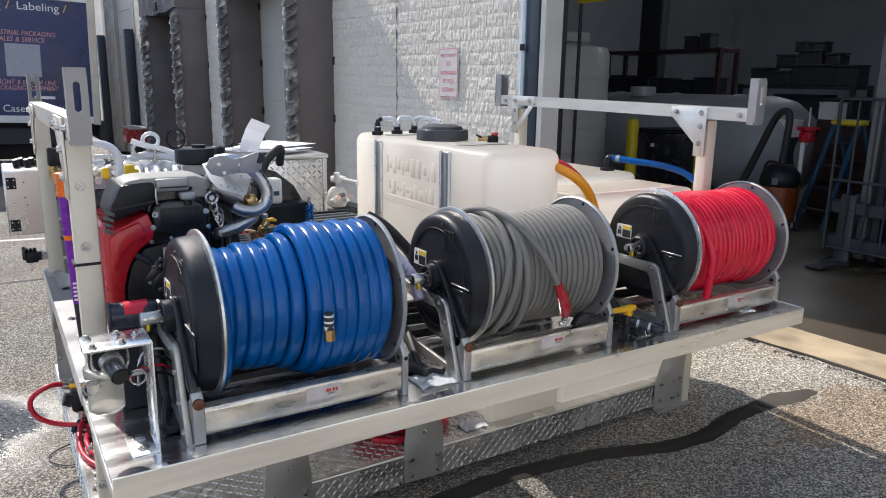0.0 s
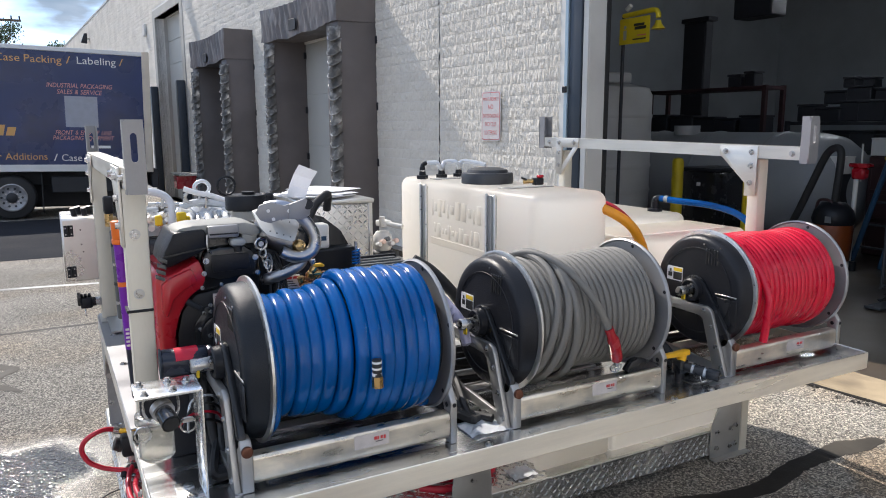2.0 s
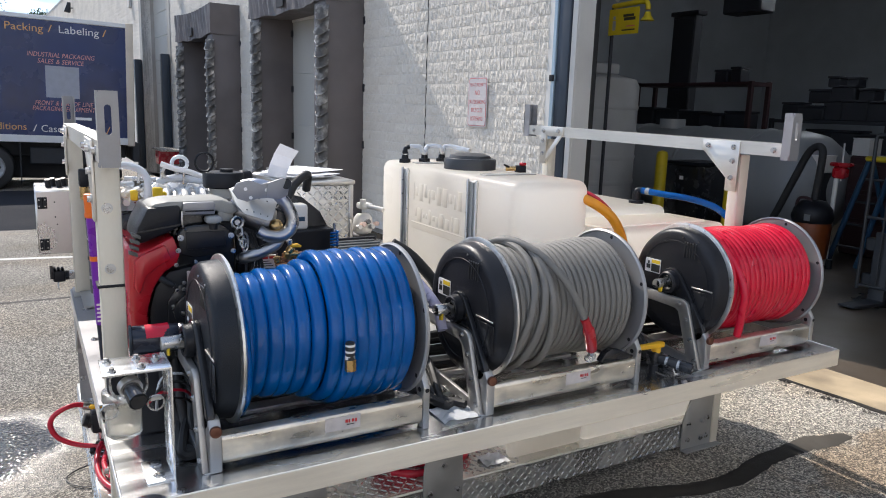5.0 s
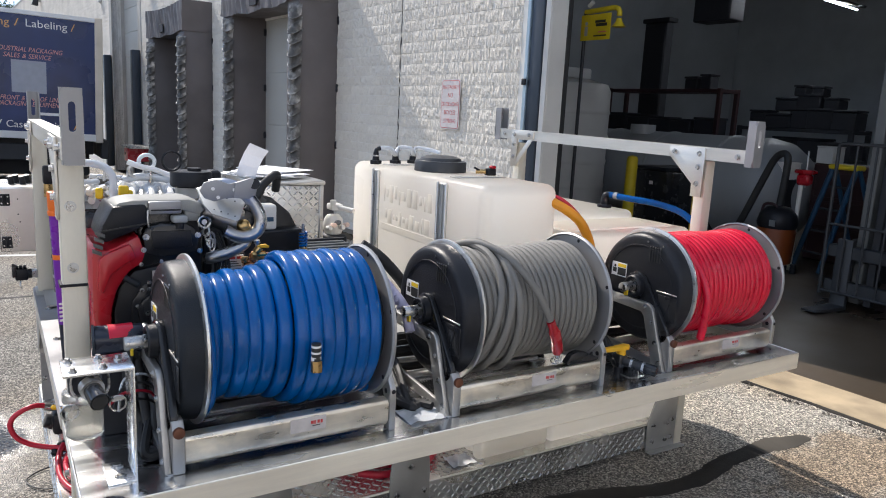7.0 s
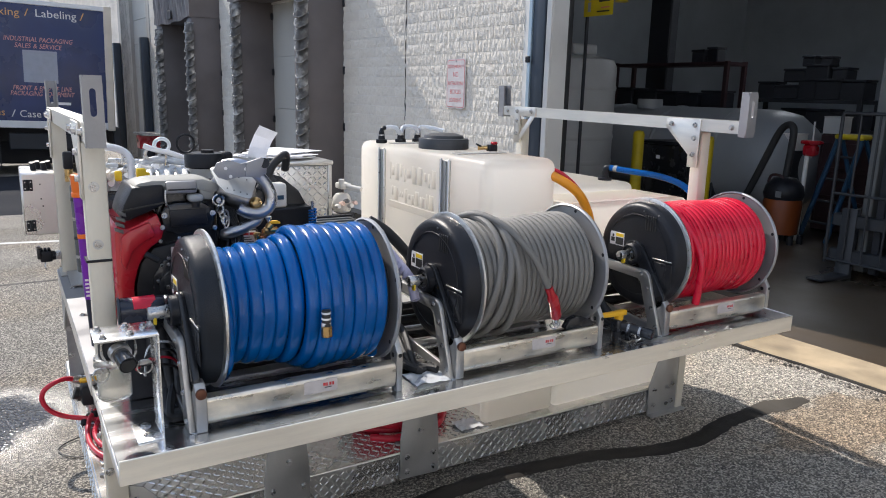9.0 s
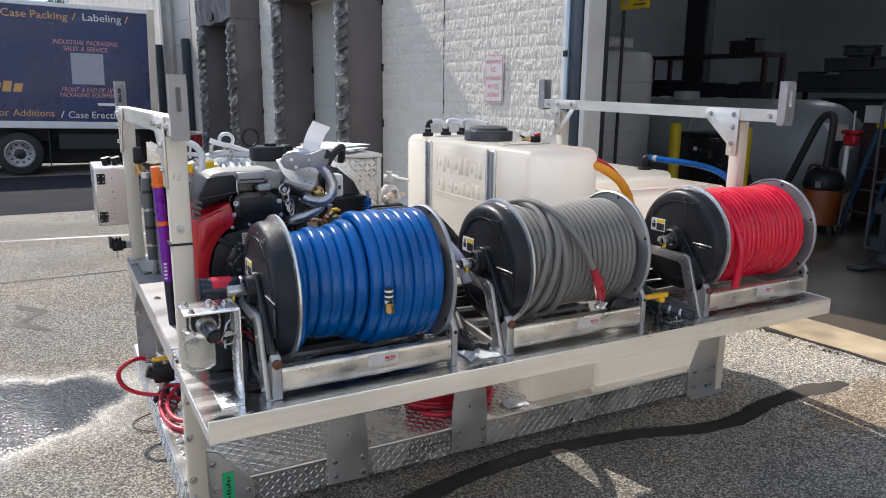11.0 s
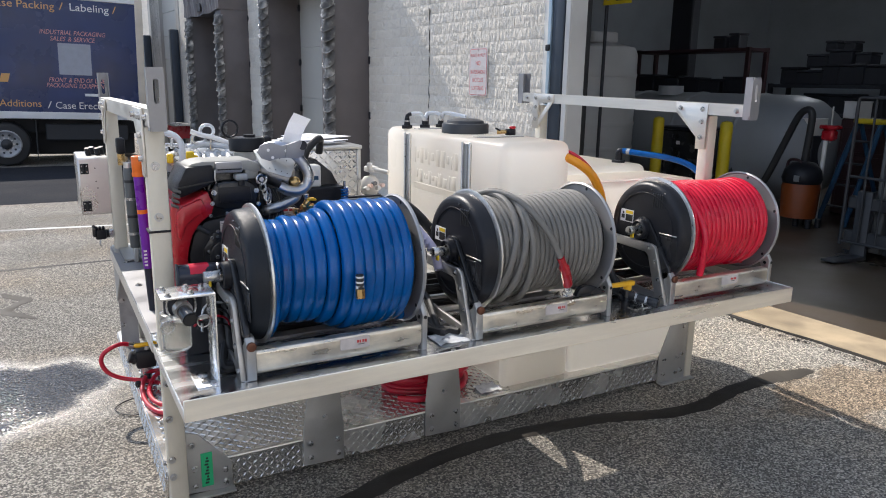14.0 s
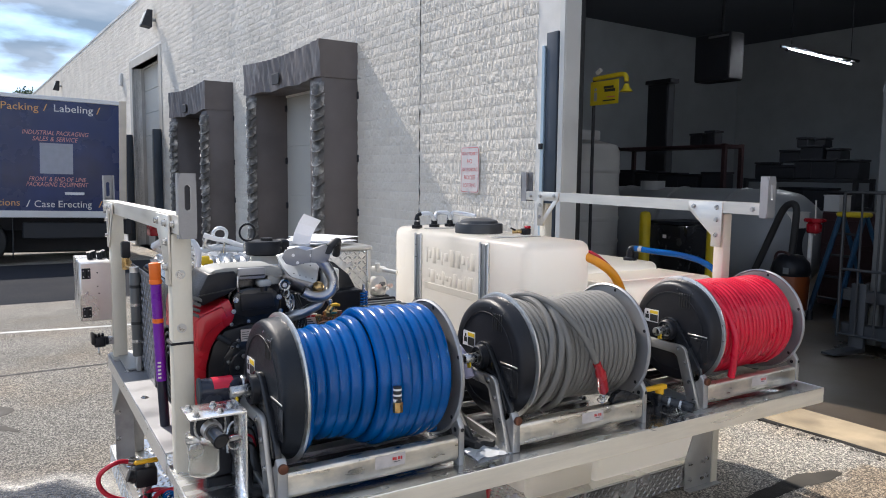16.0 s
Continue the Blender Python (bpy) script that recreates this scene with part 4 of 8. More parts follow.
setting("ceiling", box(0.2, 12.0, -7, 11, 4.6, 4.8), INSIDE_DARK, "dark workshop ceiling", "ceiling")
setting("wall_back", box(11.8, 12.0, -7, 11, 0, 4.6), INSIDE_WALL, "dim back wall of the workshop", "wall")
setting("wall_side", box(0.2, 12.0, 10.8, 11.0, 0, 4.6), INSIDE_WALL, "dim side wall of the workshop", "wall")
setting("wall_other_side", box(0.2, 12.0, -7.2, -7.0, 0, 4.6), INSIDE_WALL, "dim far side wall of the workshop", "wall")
setting("roof", box(0.2, 30, -9, 60, 5.2, 5.35), MORTAR, "flat warehouse roof", "roof")

# ---- truck backed to the dock ----
TRUCK_SQUARE = material("grey_white_print", (0.36, 0.37, 0.42), 0.45, 0.0, 0.1, 9, 60, 0.02)
TRUCK_POST = material("beige_corner_post", (0.60, 0.53, 0.44), 0.5, 0.1, 0.12, 3, 90, 0.04)
TRUCK = pose(-0.06, 17.0, 0, 0, 1.45, 0)
truck = thing("box_truck", "navy box truck with gold and white print, backed to the dock", "truck")
truck.matrix_world = TRUCK
body = part("cargo_box", box(-5.2, 2.03, 0.0, 2.45, 0.60, 2.90, 0.01), TRUCK_NAVY, truck)
part("top_rail", box(-5.22, 2.04, -0.015, 2.465, 2.885, 2.975, 0.012), TRUCK_WHITE, truck, "white top rail")
part("lower_rail", box(-5.22, 2.04, -0.018, 2.465, 0.465, 0.61, 0.01), TRUCK_WHITE, truck, "white lower rail")
part("corner_post", box(1.93, 2.08, -0.025, 2.475, 0.44, 2.99, 0.015), TRUCK_POST, truck, "beige rear corner post")
part("chassis", box(-5.0, 1.95, 0.55, 1.9, 0.15, 0.47, 0.02), TRUCK_DARK, truck)
part("side_guard", box(0.1, 1.7, 0.10, 0.2, 0.02, 0.36, 0.02), TRUCK_DARK, truck)
part("fuel_tank", box(-3.4, -1.5, 0.12, 0.6, -0.1, 0.4, 0.05, 2), TRUCK_DARK, truck)
part("underbody", box(-5.0, 1.9, 0.85, 2.3, -0.34, 0.2, 0.04), TRUCK_DARK, truck)
part("mud_flap", box(-0.08, -0.06, 0.02, 0.6, -0.38, 0.42, 0.004), TRUCK_DARK, truck)
part("tail_lift", box(2.05, 2.2, 0.1, 2.35, 0.1, 0.5, 0.02), TRUCK_DARK, truck)
for y0 in (0.05, 1.75):
    wheel = part("wheel", lathe([(0.0, 0.28), (0.02, 0.415), (0.06, 0.45), (0.5, 0.45), (0.56, 0.415), (0.58, 0.28)], (-0.62, y0, -0.055), "y", 36), RUBBER, truck, "dark truck tyre")
    rim = part("rim", lathe([(0.03, 0.275), (-0.012, 0.282), (-0.016, 0.258), (0.0, 0.24), (0.004, 0.12), (-0.03, 0.10), (-0.035, 0.0)], (-0.62, y0 - 0.014, -0.055), "y", 32), RIM_STEEL, wheel, "pale steel rim with round holes")
    for k in range(10):
        a = 2 * math.pi * k / 10
        c = Vector((-0.62 + 0.185 * math.cos(a), y0 + 0.045, -0.055 + 0.185 * math.sin(a)))
        part("rim_hole", rod(c - Vector((0, 0.066, 0)), c + Vector((0, 0.03, 0)), 0.023, 12), TRUCK_DARK, wheel)
    part("hub", lathe([(0.0, 0.105), (-0.055, 0.10), (-0.075, 0.07), (-0.08, 0.0)], (-0.62, y0, -0.055), "y", 20), TRUCK_DARK, wheel, "dark wheel hub")
    for k in range(10):
        a = 2 * math.pi * k / 10
        c = Vector((-0.62 + 0.125 * math.cos(a), y0, -0.055 + 0.125 * math.sin(a)))
        part("wheel_nut", rod(c - Vector((0, 0.045, 0)), c + Vector((0, 0.01, 0)), 0.016, 6), SIGN_WHITE, wheel)
SIDE = Matrix(((1, 0, 0, 0), (0, 0, -1, 0), (0, 1, 0, 0), (0, 0, 0, 1)))        # writing that faces -y


def truck_print(words, x, z, size, width, mat, shear=0.0):
    lettering(words, size, Matrix.Translation((x - 0.10, -0.0035, z + 0.03)) @ SIDE, mat, body, "lettering", shear, 0.001, width)


truck_print("Jet Print", -1.40, 2.635, 0.21, 0.68, TRUCK_ORANGE)
truck_print("Case Packing", -0.65, 2.622, 0.21, 1.17, TRUCK_ORANGE)
truck_print("/", 0.60, 2.63, 0.21, 0.08, TRUCK_ORANGE)
truck_print("Labeling", 0.80, 2.635, 0.21, 0.73, TRUCK_WHITE)
truck_print("/", 1.59, 2.635, 0.21, 0.08, TRUCK_ORANGE)
truck_print("INDUSTRIAL PACKAGING", 0.22, 2.145, 0.13, 1.22, TRUCK_PINK, 0.25)
truck_print("SALES & SERVICE", 0.40, 2.02, 0.13, 0.84, TRUCK_PINK, 0.25)
truck_print("FRONT & END OF LINE", 0.33, 1.195, 0.13, 1.06, TRUCK_PINK, 0.25)
truck_print("PACKAGING EQUIPMENT", 0.28, 1.085, 0.13, 1.15, TRUCK_PINK, 0.25)
truck_print("Conveyor Additions", -1.42, 0.68, 0.2, 1.58, TRUCK_ORANGE)
truck_print("/", 0.27, 0.66, 0.2, 0.08, TRUCK_WHITE)
truck_print("Case Erecting", 0.42, 0.655, 0.2, 1.07, TRUCK_WHITE)
truck_print("/", 1.62, 0.66, 0.2, 0.08, TRUCK_ORANGE)
part("print_square", box(0.43, 1.04, -0.003, 0, 1.38, 2.01), TRUCK_SQUARE, body, "plain pale printed square")
part("print_bar", box(0.88, 1.25, -0.0035, 0, 0.95, 1.005), LABEL, body)
truck_print("packaging equipment", -2.38, 1.57, 0.165, 1.62, TRUCK_WHITE, 0.2)
slant = 0.09
for k in range(11):
    x = -2.55 + 0.19 * k
    part("print_bar", prism([(x, 1.19), (x + 0.15, 1.19), (x + 0.15 + slant * 0.5, 1.36 if k % 3 else 1.40), (x + slant * 0.5, 1.36 if k % 3 else 1.40)], "y", -0.0035, 0.0, 0.0), TRUCK_ORANGE, body)


def emblem(x0, x1, z0, z1):
    """A rounded slanting gold shape with a brick-red border."""
    for grow, mat, y in ((0.05, TRUCK_RED, -0.004), (0.0, TRUCK_ORANGE, -0.007)):
        pts = []
        for cx, cz, a0 in ((x1 - 0.14, z1 - 0.16, 0), (x0 + 0.14, z1 - 0.16, 90), (x0 + 0.14, z0 + 0.16, 180), (x1 - 0.14, z0 + 0.16, 270)):
            for k in range(7):
                a = radians(a0 + 15 * k)
                z = cz + (0.16 + grow) * math.sin(a)
                pts.append((cx + (0.14 + grow) * math.cos(a) + 0.22 * (z - (z0 + z1) / 2), z))
        part("emblem_shape", prism(pts, "y", y, 0.0, 0.0), mat, body, "plain gold emblem shape")


TRUCK_RED = material("brick_red_print", (0.40, 0.09, 0.03), 0.45, 0.0, 0.06)
for x0, x1 in ((-2.93, -2.33), (-2.20, -1.60), (-1.49, -0.92)):
    emblem(x0, x1, 1.76, 2.42)


# ---- unseen wall behind the camera, added to bounce sunlight ----
tagged(mesh_ob("bounce_wall", box(-16.0, 3.8, -7.3, -7.0, -0.3, 4.8, 0.02), BOUNCE_PALE), "unseen pale wall added behind the camera to bounce sunlight", "wall", kind="structure")

# ---- distance ----
def tree(x, y, height, spread, seed, label):
    rng = random.Random(seed)
    ob = thing("tree", label, "tree", "trees behind the truck")
    ob.location = (x, y, -0.5)
    trunk = sweep([(0, 0, 0), (0.1, 0.05, height * 0.3), (-0.05, 0, height * 0.6), (0, 0, height * 0.85)], [0.24, 0.2, 0.15, 0.06], 9)
    for k in range(6):
        a = k * 1.05 + rng.random()
        z = height * (0.35 + 0.08 * k)
        sweep([(0, 0, z), (spread * 0.35 * math.cos(a), spread * 0.35 * math.sin(a), z + 0.8), (spread * 0.7 * math.cos(a), spread * 0.7 * math.sin(a), z + 1.4)], [0.09, 0.06, 0.03], 6, bm=trunk)
    part("trunk", trunk, BARK, ob)
    verts, faces = [], []
    for c in range(46):
        a, rr, h = rng.uniform(0, 6.28), spread * math.sqrt(rng.random()), rng.random()
        r0 = spread * (0.5 + 0.5 * math.sin(math.pi * min(1, h + 0.15)))
        cx, cy, cz = rr * math.cos(a) * r0 / spread, rr * math.sin(a) * r0 / spread, height * (0.35 + 0.62 * h)
        for leaf in range(95):
            d = Vector((rng.gauss(0, 1), rng.gauss(0, 1), rng.gauss(0, 0.7))) * 0.34
            p = Vector((cx, cy, cz)) + d
            u = Vector((rng.gauss(0, 1), rng.gauss(0, 1), rng.gauss(0, 1))).normalized() * rng.uniform(0.08, 0.16)
            w = u.orthogonal().normalized() * 0.06
            k = len(verts)
            verts += [tuple(p - u), tuple(p + w), tuple(p + u), tuple(p - w)]
            faces.append((k, k + 1, k + 2, k + 3))
    from_lists("crown", verts, faces, LEAF, ob)
    return ob


tree(-9.5, 60, 8.6, 3.2, 1, "broad green tree far behind the truck")
tree(-5.2, 62, 8.3, 3.0, 2, "broad green tree far behind the truck")
tree(-2.4, 66, 9.7, 2.1, 3, "rounded green tree far behind the truck")
tree(1.3, 70, 8.9, 1.5, 4, "low green tree far behind the truck")
tree(3.0, 75, 7.6, 1.8, 5, "low green tree beyond the end of the warehouse")
pole = thing("utility_pole", "wooden utility pole with a cross arm far off", "utility pole")
pole.location = (-2.25, 61, -0.5)
part("pole", rod((0, 0, 0), (0, 0, 9.9), 0.13, 10, 0.10), BARK, pole)
part("cross_arm", box(-1.9, 1.5, -0.06, 0.06, 9.2, 9.36, 0.01), BARK, pole)
for x in (-1.7, -0.9, 0.9, 1.4):
    part("insulator", rod((x, 0, 9.36), (x, 0, 9.6), 0.05, 8), DARK_THING, pole)

# ---- the skid ----
DECK, TOP, FLOOR, FRONT = 0.125, 0.581, 0.548, 1.456
skid = thing("equipment_skid", "low skid of bright aluminium tread plate on the asphalt", "skid")
part("deck_plate", box(0.14, 2.50, 1.972, 3.46, 0.085, DECK, 0.003), TREAD, skid)
part("front_lip", box(0.14, 2.50, 1.966, 1.974, 0.018, DECK - 0.002, 0.002), TREAD, skid)
part("side_lip", box(0.134, 0.142, 1.966, 3.46, 0.018, DECK - 0.002, 0.002), TREAD, skid)
part("side_lip", box(2.498, 2.506, 1.966, 3.46, 0.018, DECK - 0.002, 0.002), TREAD, skid)
part("back_lip", box(0.14, 2.50, 3.455, 3.463, 0.018, DECK - 0.002, 0.002), TREAD, skid)
part("edge_bead", rod((0.14, 1.968, DECK - 0.001), (2.50, 1.968, DECK - 0.001), 0.004, 8), ALU, skid)
for x in (0.35, 1.0, 1.65, 2.3):
    part("runner", box(x - 0.06, x + 0.06, 2.0, 3.44, 0.0, 0.088, 0.004), PLATE, skid)
treads("tread_pattern", (0.15, 1.9655, 0.020), (1, 0, 0), (0, 0, 1), 123, 5, 0.0190, skid)
treads("tread_pattern", (0.16, 1.985, DECK + 0.0002), (1, 0, 0), (0, 1, 0), 56, 58, 0.0240, skid)
treads("tread_pattern", (0.1335, 3.45, 0.022), (0, -1, 0), (0, 0, 1), 44, 3, 0.0335, skid)


def gusset(x0, x1, top_x0, top_x1, shoulder, name="gusset_plate", high=0.53):
    g = part(name, prism([(x0, 0.028), (x1, 0.022), (x1, shoulder), (top_x1, high), (top_x0, high), (x0, shoulder)], "y", 1.956, 1.963, 0.001), PLATE, skid, "dull grey bolted plate")
    for x, z in ((x0 + 0.025, 0.055), (x1 - 0.022, 0.05), (x0 + 0.025, 0.11), (x1 - 0.022, 0.105), ((top_x0 + top_x1) / 2, 0.20), ((top_x0 + top_x1) / 2, 0.33)):
        bolt((x, 1.956, z), (0, -1, 0), 0.0075, 0.006, g)
    return g


gusset(0.595, 0.745, 0.645, 0.705, 0.155)
gusset(1.08, 1.232, 1.12, 1.195, 0.18)
# corner foot plates at the two front posts
foot = part("foot_plate", prism([(0.20, 0.03), (0.345, 0.02), (0.345, 0.115), (0.24, 0.235), (0.20, 0.25)], "y", 1.955, 1.962, 0.001), PLATE, skid, "dull grey corner plate with green tape")
part("foot_flange", box(0.20, 0.35, 1.925, 1.958, 0.016, 0.024, 0.001), PLATE, foot)
part("tape", box(0.245, 0.282, 1.9525, 1.9555, 0.045, 0.165), GREEN_TAPE, foot, "green masking tape with handwriting")
for k in range(9):
    part("tape_writing", box(0.256 + 0.003 * (k % 3), 0.268 + 0.002 * (k % 2), 1.951, 1.953, 0.055 + 0.011 * k, 0.061 + 0.011 * k), LABEL_BLACK, foot)
for x, z in ((0.225, 0.05), (0.325, 0.045), (0.225, 0.115), (0.325, 0.09), (0.22, 0.2)):
    bolt((x, 1.955, z), (0, -1, 0), 0.0075, 0.006, foot)
foot = part("foot_plate", prism([(2.30, 0.01), (2.478, 0.01), (2.478, 0.52), (2.455, 0.52), (2.30, 0.14)], "y", 1.955, 1.962, 0.001), PLATE, skid, "dull grey corner plate")
part("corner_leg", box(2.470, 2.512, 1.950, 1.99, 0.0, TOP - 0.06, 0.003), POSTS, skid, "pale aluminium corner leg")
part("foot_flange", box(2.30, 2.51, 1.925, 1.958, 0.004, 0.011, 0.001), PLATE, foot)
for x, z in ((2.33, 0.05), (2.33, 0.12), (2.41, 0.045), (2.41, 0.12), (2.44, 0.05), (2.44, 0.13), (2.44, 0.27), (2.455, 0.38), (2.462, 0.48)):
    bolt((x, 1.955, z), (0, -1, 0), 0.0075, 0.006, foot)

# platform that carries the reels
platform = thing("reel_platform", "long bright aluminium shelf with a folded front edge", "platform")
END = 2.480
part("top_sheet", box(0.135, END - 0.004, FRONT + 0.004, 2.0, FLOOR - 0.004, FLOOR, 0.001), SHEET, platform)
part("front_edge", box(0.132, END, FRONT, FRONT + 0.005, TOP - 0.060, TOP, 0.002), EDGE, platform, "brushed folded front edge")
part("end_edge", box(0.131, 0.136, FRONT + 0.005, 2.0, TOP - 0.060, FLOOR + 0.004, 0.002), ALU, platform)
part("end_edge", box(END - 0.005, END, FRONT + 0.005, 2.0, TOP - 0.060, TOP, 0.002), ALU, platform)
part("return_flange", box(0.136, END - 0.005, FRONT + 0.005, FRONT + 0.04, TOP - 0.060, TOP - 0.056), ALU, platform)
part("back_angle", box(0.136, END - 0.005, 1.962, 2.0, TOP - 0.06, FLOOR - 0.0045, 0.002), ALU, platform)
for x in (0.665, 1.155, 1.72):
    part("stiffener", box(x - 0.02, x + 0.02, FRONT + 0.04, 1.96, TOP - 0.058, FLOOR - 0.0045, 0.002), ALU, platform)
for x in (0.25, 0.95, 1.62, 1.78, 2.43):
    bolt((x, FRONT + 0.075, FLOOR), (0, 0, 1), 0.007, 0.003, platform)
part("engine_shelf", box(0.206, 1.30, 2.0, 3.36, TOP - 0.02, TOP - 0.006, 0.002), PLATE, platform, "plain grey shelf under the engine")
for x in (0.24, 1.27):
    part("shelf_leg", box(x - 0.02, x + 0.02, 3.30, 3.34, DECK, TOP - 0.02, 0.003), PLATE, platform)
rail = part("side_rail", box(0.128, 0.225, 2.36, 3.36, TOP - 0.005, TOP, 0.001), FLANGE, platform, "bright sheet side strip")
part("side_plate", box(0.128, 0.215, 2.0, 2.52, TOP + 0.0005, TOP + 0.0045, 0.001), FLANGE, platform, "brushed aluminium joining plate")
part("side_rail_lip", box(0.128, 0.133, 2.0, 3.36, TOP - 0.06, TOP - 0.005, 0.001), ALU, platform)
# sheet added over the far leg, its colour imitates a dark reflection
part("leg_reflection_sheet", box(0.137, 0.214, 3.250, 3.256, DECK, TOP - 0.062, 0.001), RIM_STEEL, platform, "added brown-grey sheet standing in for the leg's dark reflection")
for z in (0.22, 0.34, 0.46):
    bolt((0.150, 3.250, z), (0, -1, 0), 0.008, 0.006, platform)
part("corner_gusset", prism([(3.0, TOP - 0.06), (3.27, TOP - 0.06), (3.27, 0.33)], "x", 0.131, 0.136, 0.0), PLATE, platform)
part("back_plate", prism([(0.159, TOP + 0.006), (0.257, TOP + 0.006), (0.257, TOP + 0.012), (0.159, TOP + 0.012)], "y", 3.0, 3.255, 0.0), PLATE, platform)
part("corner_gusset", prism([(0.136, 3.2), (0.30, 3.2), (0.30, 3.36), (0.136, 3.36)], "z", TOP + 0.001, TOP + 0.006, 0.0), PLATE, platform)
for y in (2.25, 2.6, 3.0):
    bolt((0.165, y, TOP), (0, 0, 1), 0.009, 0.004, platform)


def end_bracket(x0, x1, y, parent, deep, dz):
    """An upright channel with a round-ended slot at a rack beam's end."""
    c, lo, hi, z0, z1 = (x0 + x1) / 2, 1.310 + dz, 1.360 + dz, 1.227 + dz, 1.399 + dz
    out, n = bmesh.new(), 24
    rows = []
    for depth in (y, y + 0.005):
        outer, inner = [], []
        for k in range(n):
            t = 2 * math.pi * (k + 0.5) / n
            u, v = math.cos(t), math.sin(t)
            inner.append(out.verts.new((c + 0.0075 * u, depth, (hi if v > 0 else lo) + 0.0085 * v)))
            f = 1 / max(abs(u), abs(v))
            outer.append(out.verts.new((c + (x1 - c) * max(-1, min(1, u * f)), depth, (z0 + z1) / 2 + (z1 - z0) / 2 * max(-1, min(1, v * f)))))
        rows.append((outer, inner))
    for k in range(n):
        j = (k + 1) % n
        (o0, i0), (o1, i1) = rows
        out.faces.new((o0[k], o0[j], i0[j], i0[k]))
        out.faces.new((o1[k], i1[k], i1[j], o1[j]))
        out.faces.new((i0[k], i0[j], i1[j], i1[k]))
        out.faces.new((o0[k], o1[k], o1[j], o0[j]))
    box(x0, x0 + 0.004, y + 0.005, y + deep, z0, z1, bm=out)
    box(x1 - 0.004, x1, y + 0.005, y + deep, z0, z1, bm=out)
    return part("end_bracket", out, FLANGE, parent, "grey slotted channel", smooth=False)


def ladder_rack(x, y_posts, y0, y1, side, dz, far_dz, post_dx, wide, h, label):
    """Two posts, a beam with bolted gussets and an upright slotted bracket at each end. side: the way its bolts face."""
    ob = thing("ladder_rack", label, "ladder rack", "ladder racks on the skid")
    top, low = 1.285 + dz, 1.09 + dz
    for k, y in enumerate(y_posts):
        top, low = 1.285 + dz + far_dz * k, 1.09 + dz + far_dz * k
        part("post", box(x + post_dx - h, x + post_dx + h, y - h, y + h, (0.0 if x < 1 else TOP) if k == 0 else DECK, 1.235 + dz, 0.006, 2), POSTS, ob)
        face = x + side * (max(h - side * post_dx, 0.024) + 0.003) if post_dx == 0 else x - 0.027
        if k == 0:
            pts = [(y - h, top), (y + 0.155, top), (y + 0.155, top - 0.035), (y + h, top - 0.145), (y + h, low), (y - h, low)]
            g = part("gusset", prism(pts, "x", face - 0.003, face + 0.003, 0.001), ALU_Y, ob)
        else:
            g = part("gusset", prism([(y - 0.16, top), (y + h, top), (y + h, low), (y - h, low), (y - h, top - 0.045), (y - 0.16, top - 0.045)], "x", face - 0.003, face + 0.003, 0.001), ALU_Y, ob)
            part("gusset_strap", prism([(y - 0.155, top - 0.045), (y - 0.118, top - 0.045), (y - h, top - 0.145), (y - h, top - 0.185)], "x", face - 0.002, face + 0.003, 0.001), ALU_Y, g)
        out = face + side * 0.003
        inner = 0.125 if k == 0 else -0.125
        for by, bz in ((y, top - 0.022), (y + inner, top - 0.021), (y, top - 0.075), (y, top - 0.143)):
            bolt((out, by, bz), (side, 0, 0), 0.008, 0.008, g)
    top = 1.285 + dz
    part("beam", prism([(y0, top - 0.047), (y1, top - 0.047 + far_dz), (y1, top + 0.003 + far_dz), (y0, top + 0.003)], "x", x - 0.024, x + 0.024, 0.0), ALU_Y, ob, smooth=False)
    end_bracket(x - wide, x + wide, y0 - 0.008, ob, 0.036, dz)
    end_bracket(x - wide, x + wide, y1 + 0.030, ob, -0.045, dz + far_dz)
    for y in (y0 + 0.06, y1 - 0.06):
        bolt((x + side * 0.024, y, 1.262 + dz + (far_dz if y > 2.5 else 0.0)), (side, 0, 0), 0.008, 0.008, ob)
    return ob


rack_l = ladder_rack(0.172, (1.955, 3.29), 1.838, 3.50, -1, -0.010, -0.012, 0.0, 0.0228, 0.028, "satin aluminium ladder rack above a tread plate skid")
for z in (1.112, 0.962):
    bolt((0.168, 1.927, z), (0, -1, 0), 0.009, 0.004, rack_l)
for z in (0.30, 0.42, 0.52, 0.10, 0.16):
    bolt((0.140, 1.955, z), (-1, 0, 0), 0.008, 0.007, rack_l)
    bolt((0.155, 1.927, z + 0.02), (0, -1, 0), 0.008, 0.007, rack_l)
part("cable_tie", box(0.137, 0.199, 1.924, 1.986, 0.915, 0.922, 0.001), BLACK, rack_l, "black cable tie")
ladder_rack(2.458, (1.955, 3.18), 1.722, 3.335, -1, 0.003, 0.016, 0.016, 0.026, 0.026, "satin aluminium ladder rack on the tank side")


# ---- hose reels ----
CY, CZ = 1.757, 0.807


def on_reel(x, deg, r):
    a = radians(deg)
    return Vector((x, CY - r * math.cos(a), CZ + r * math.sin(a)))


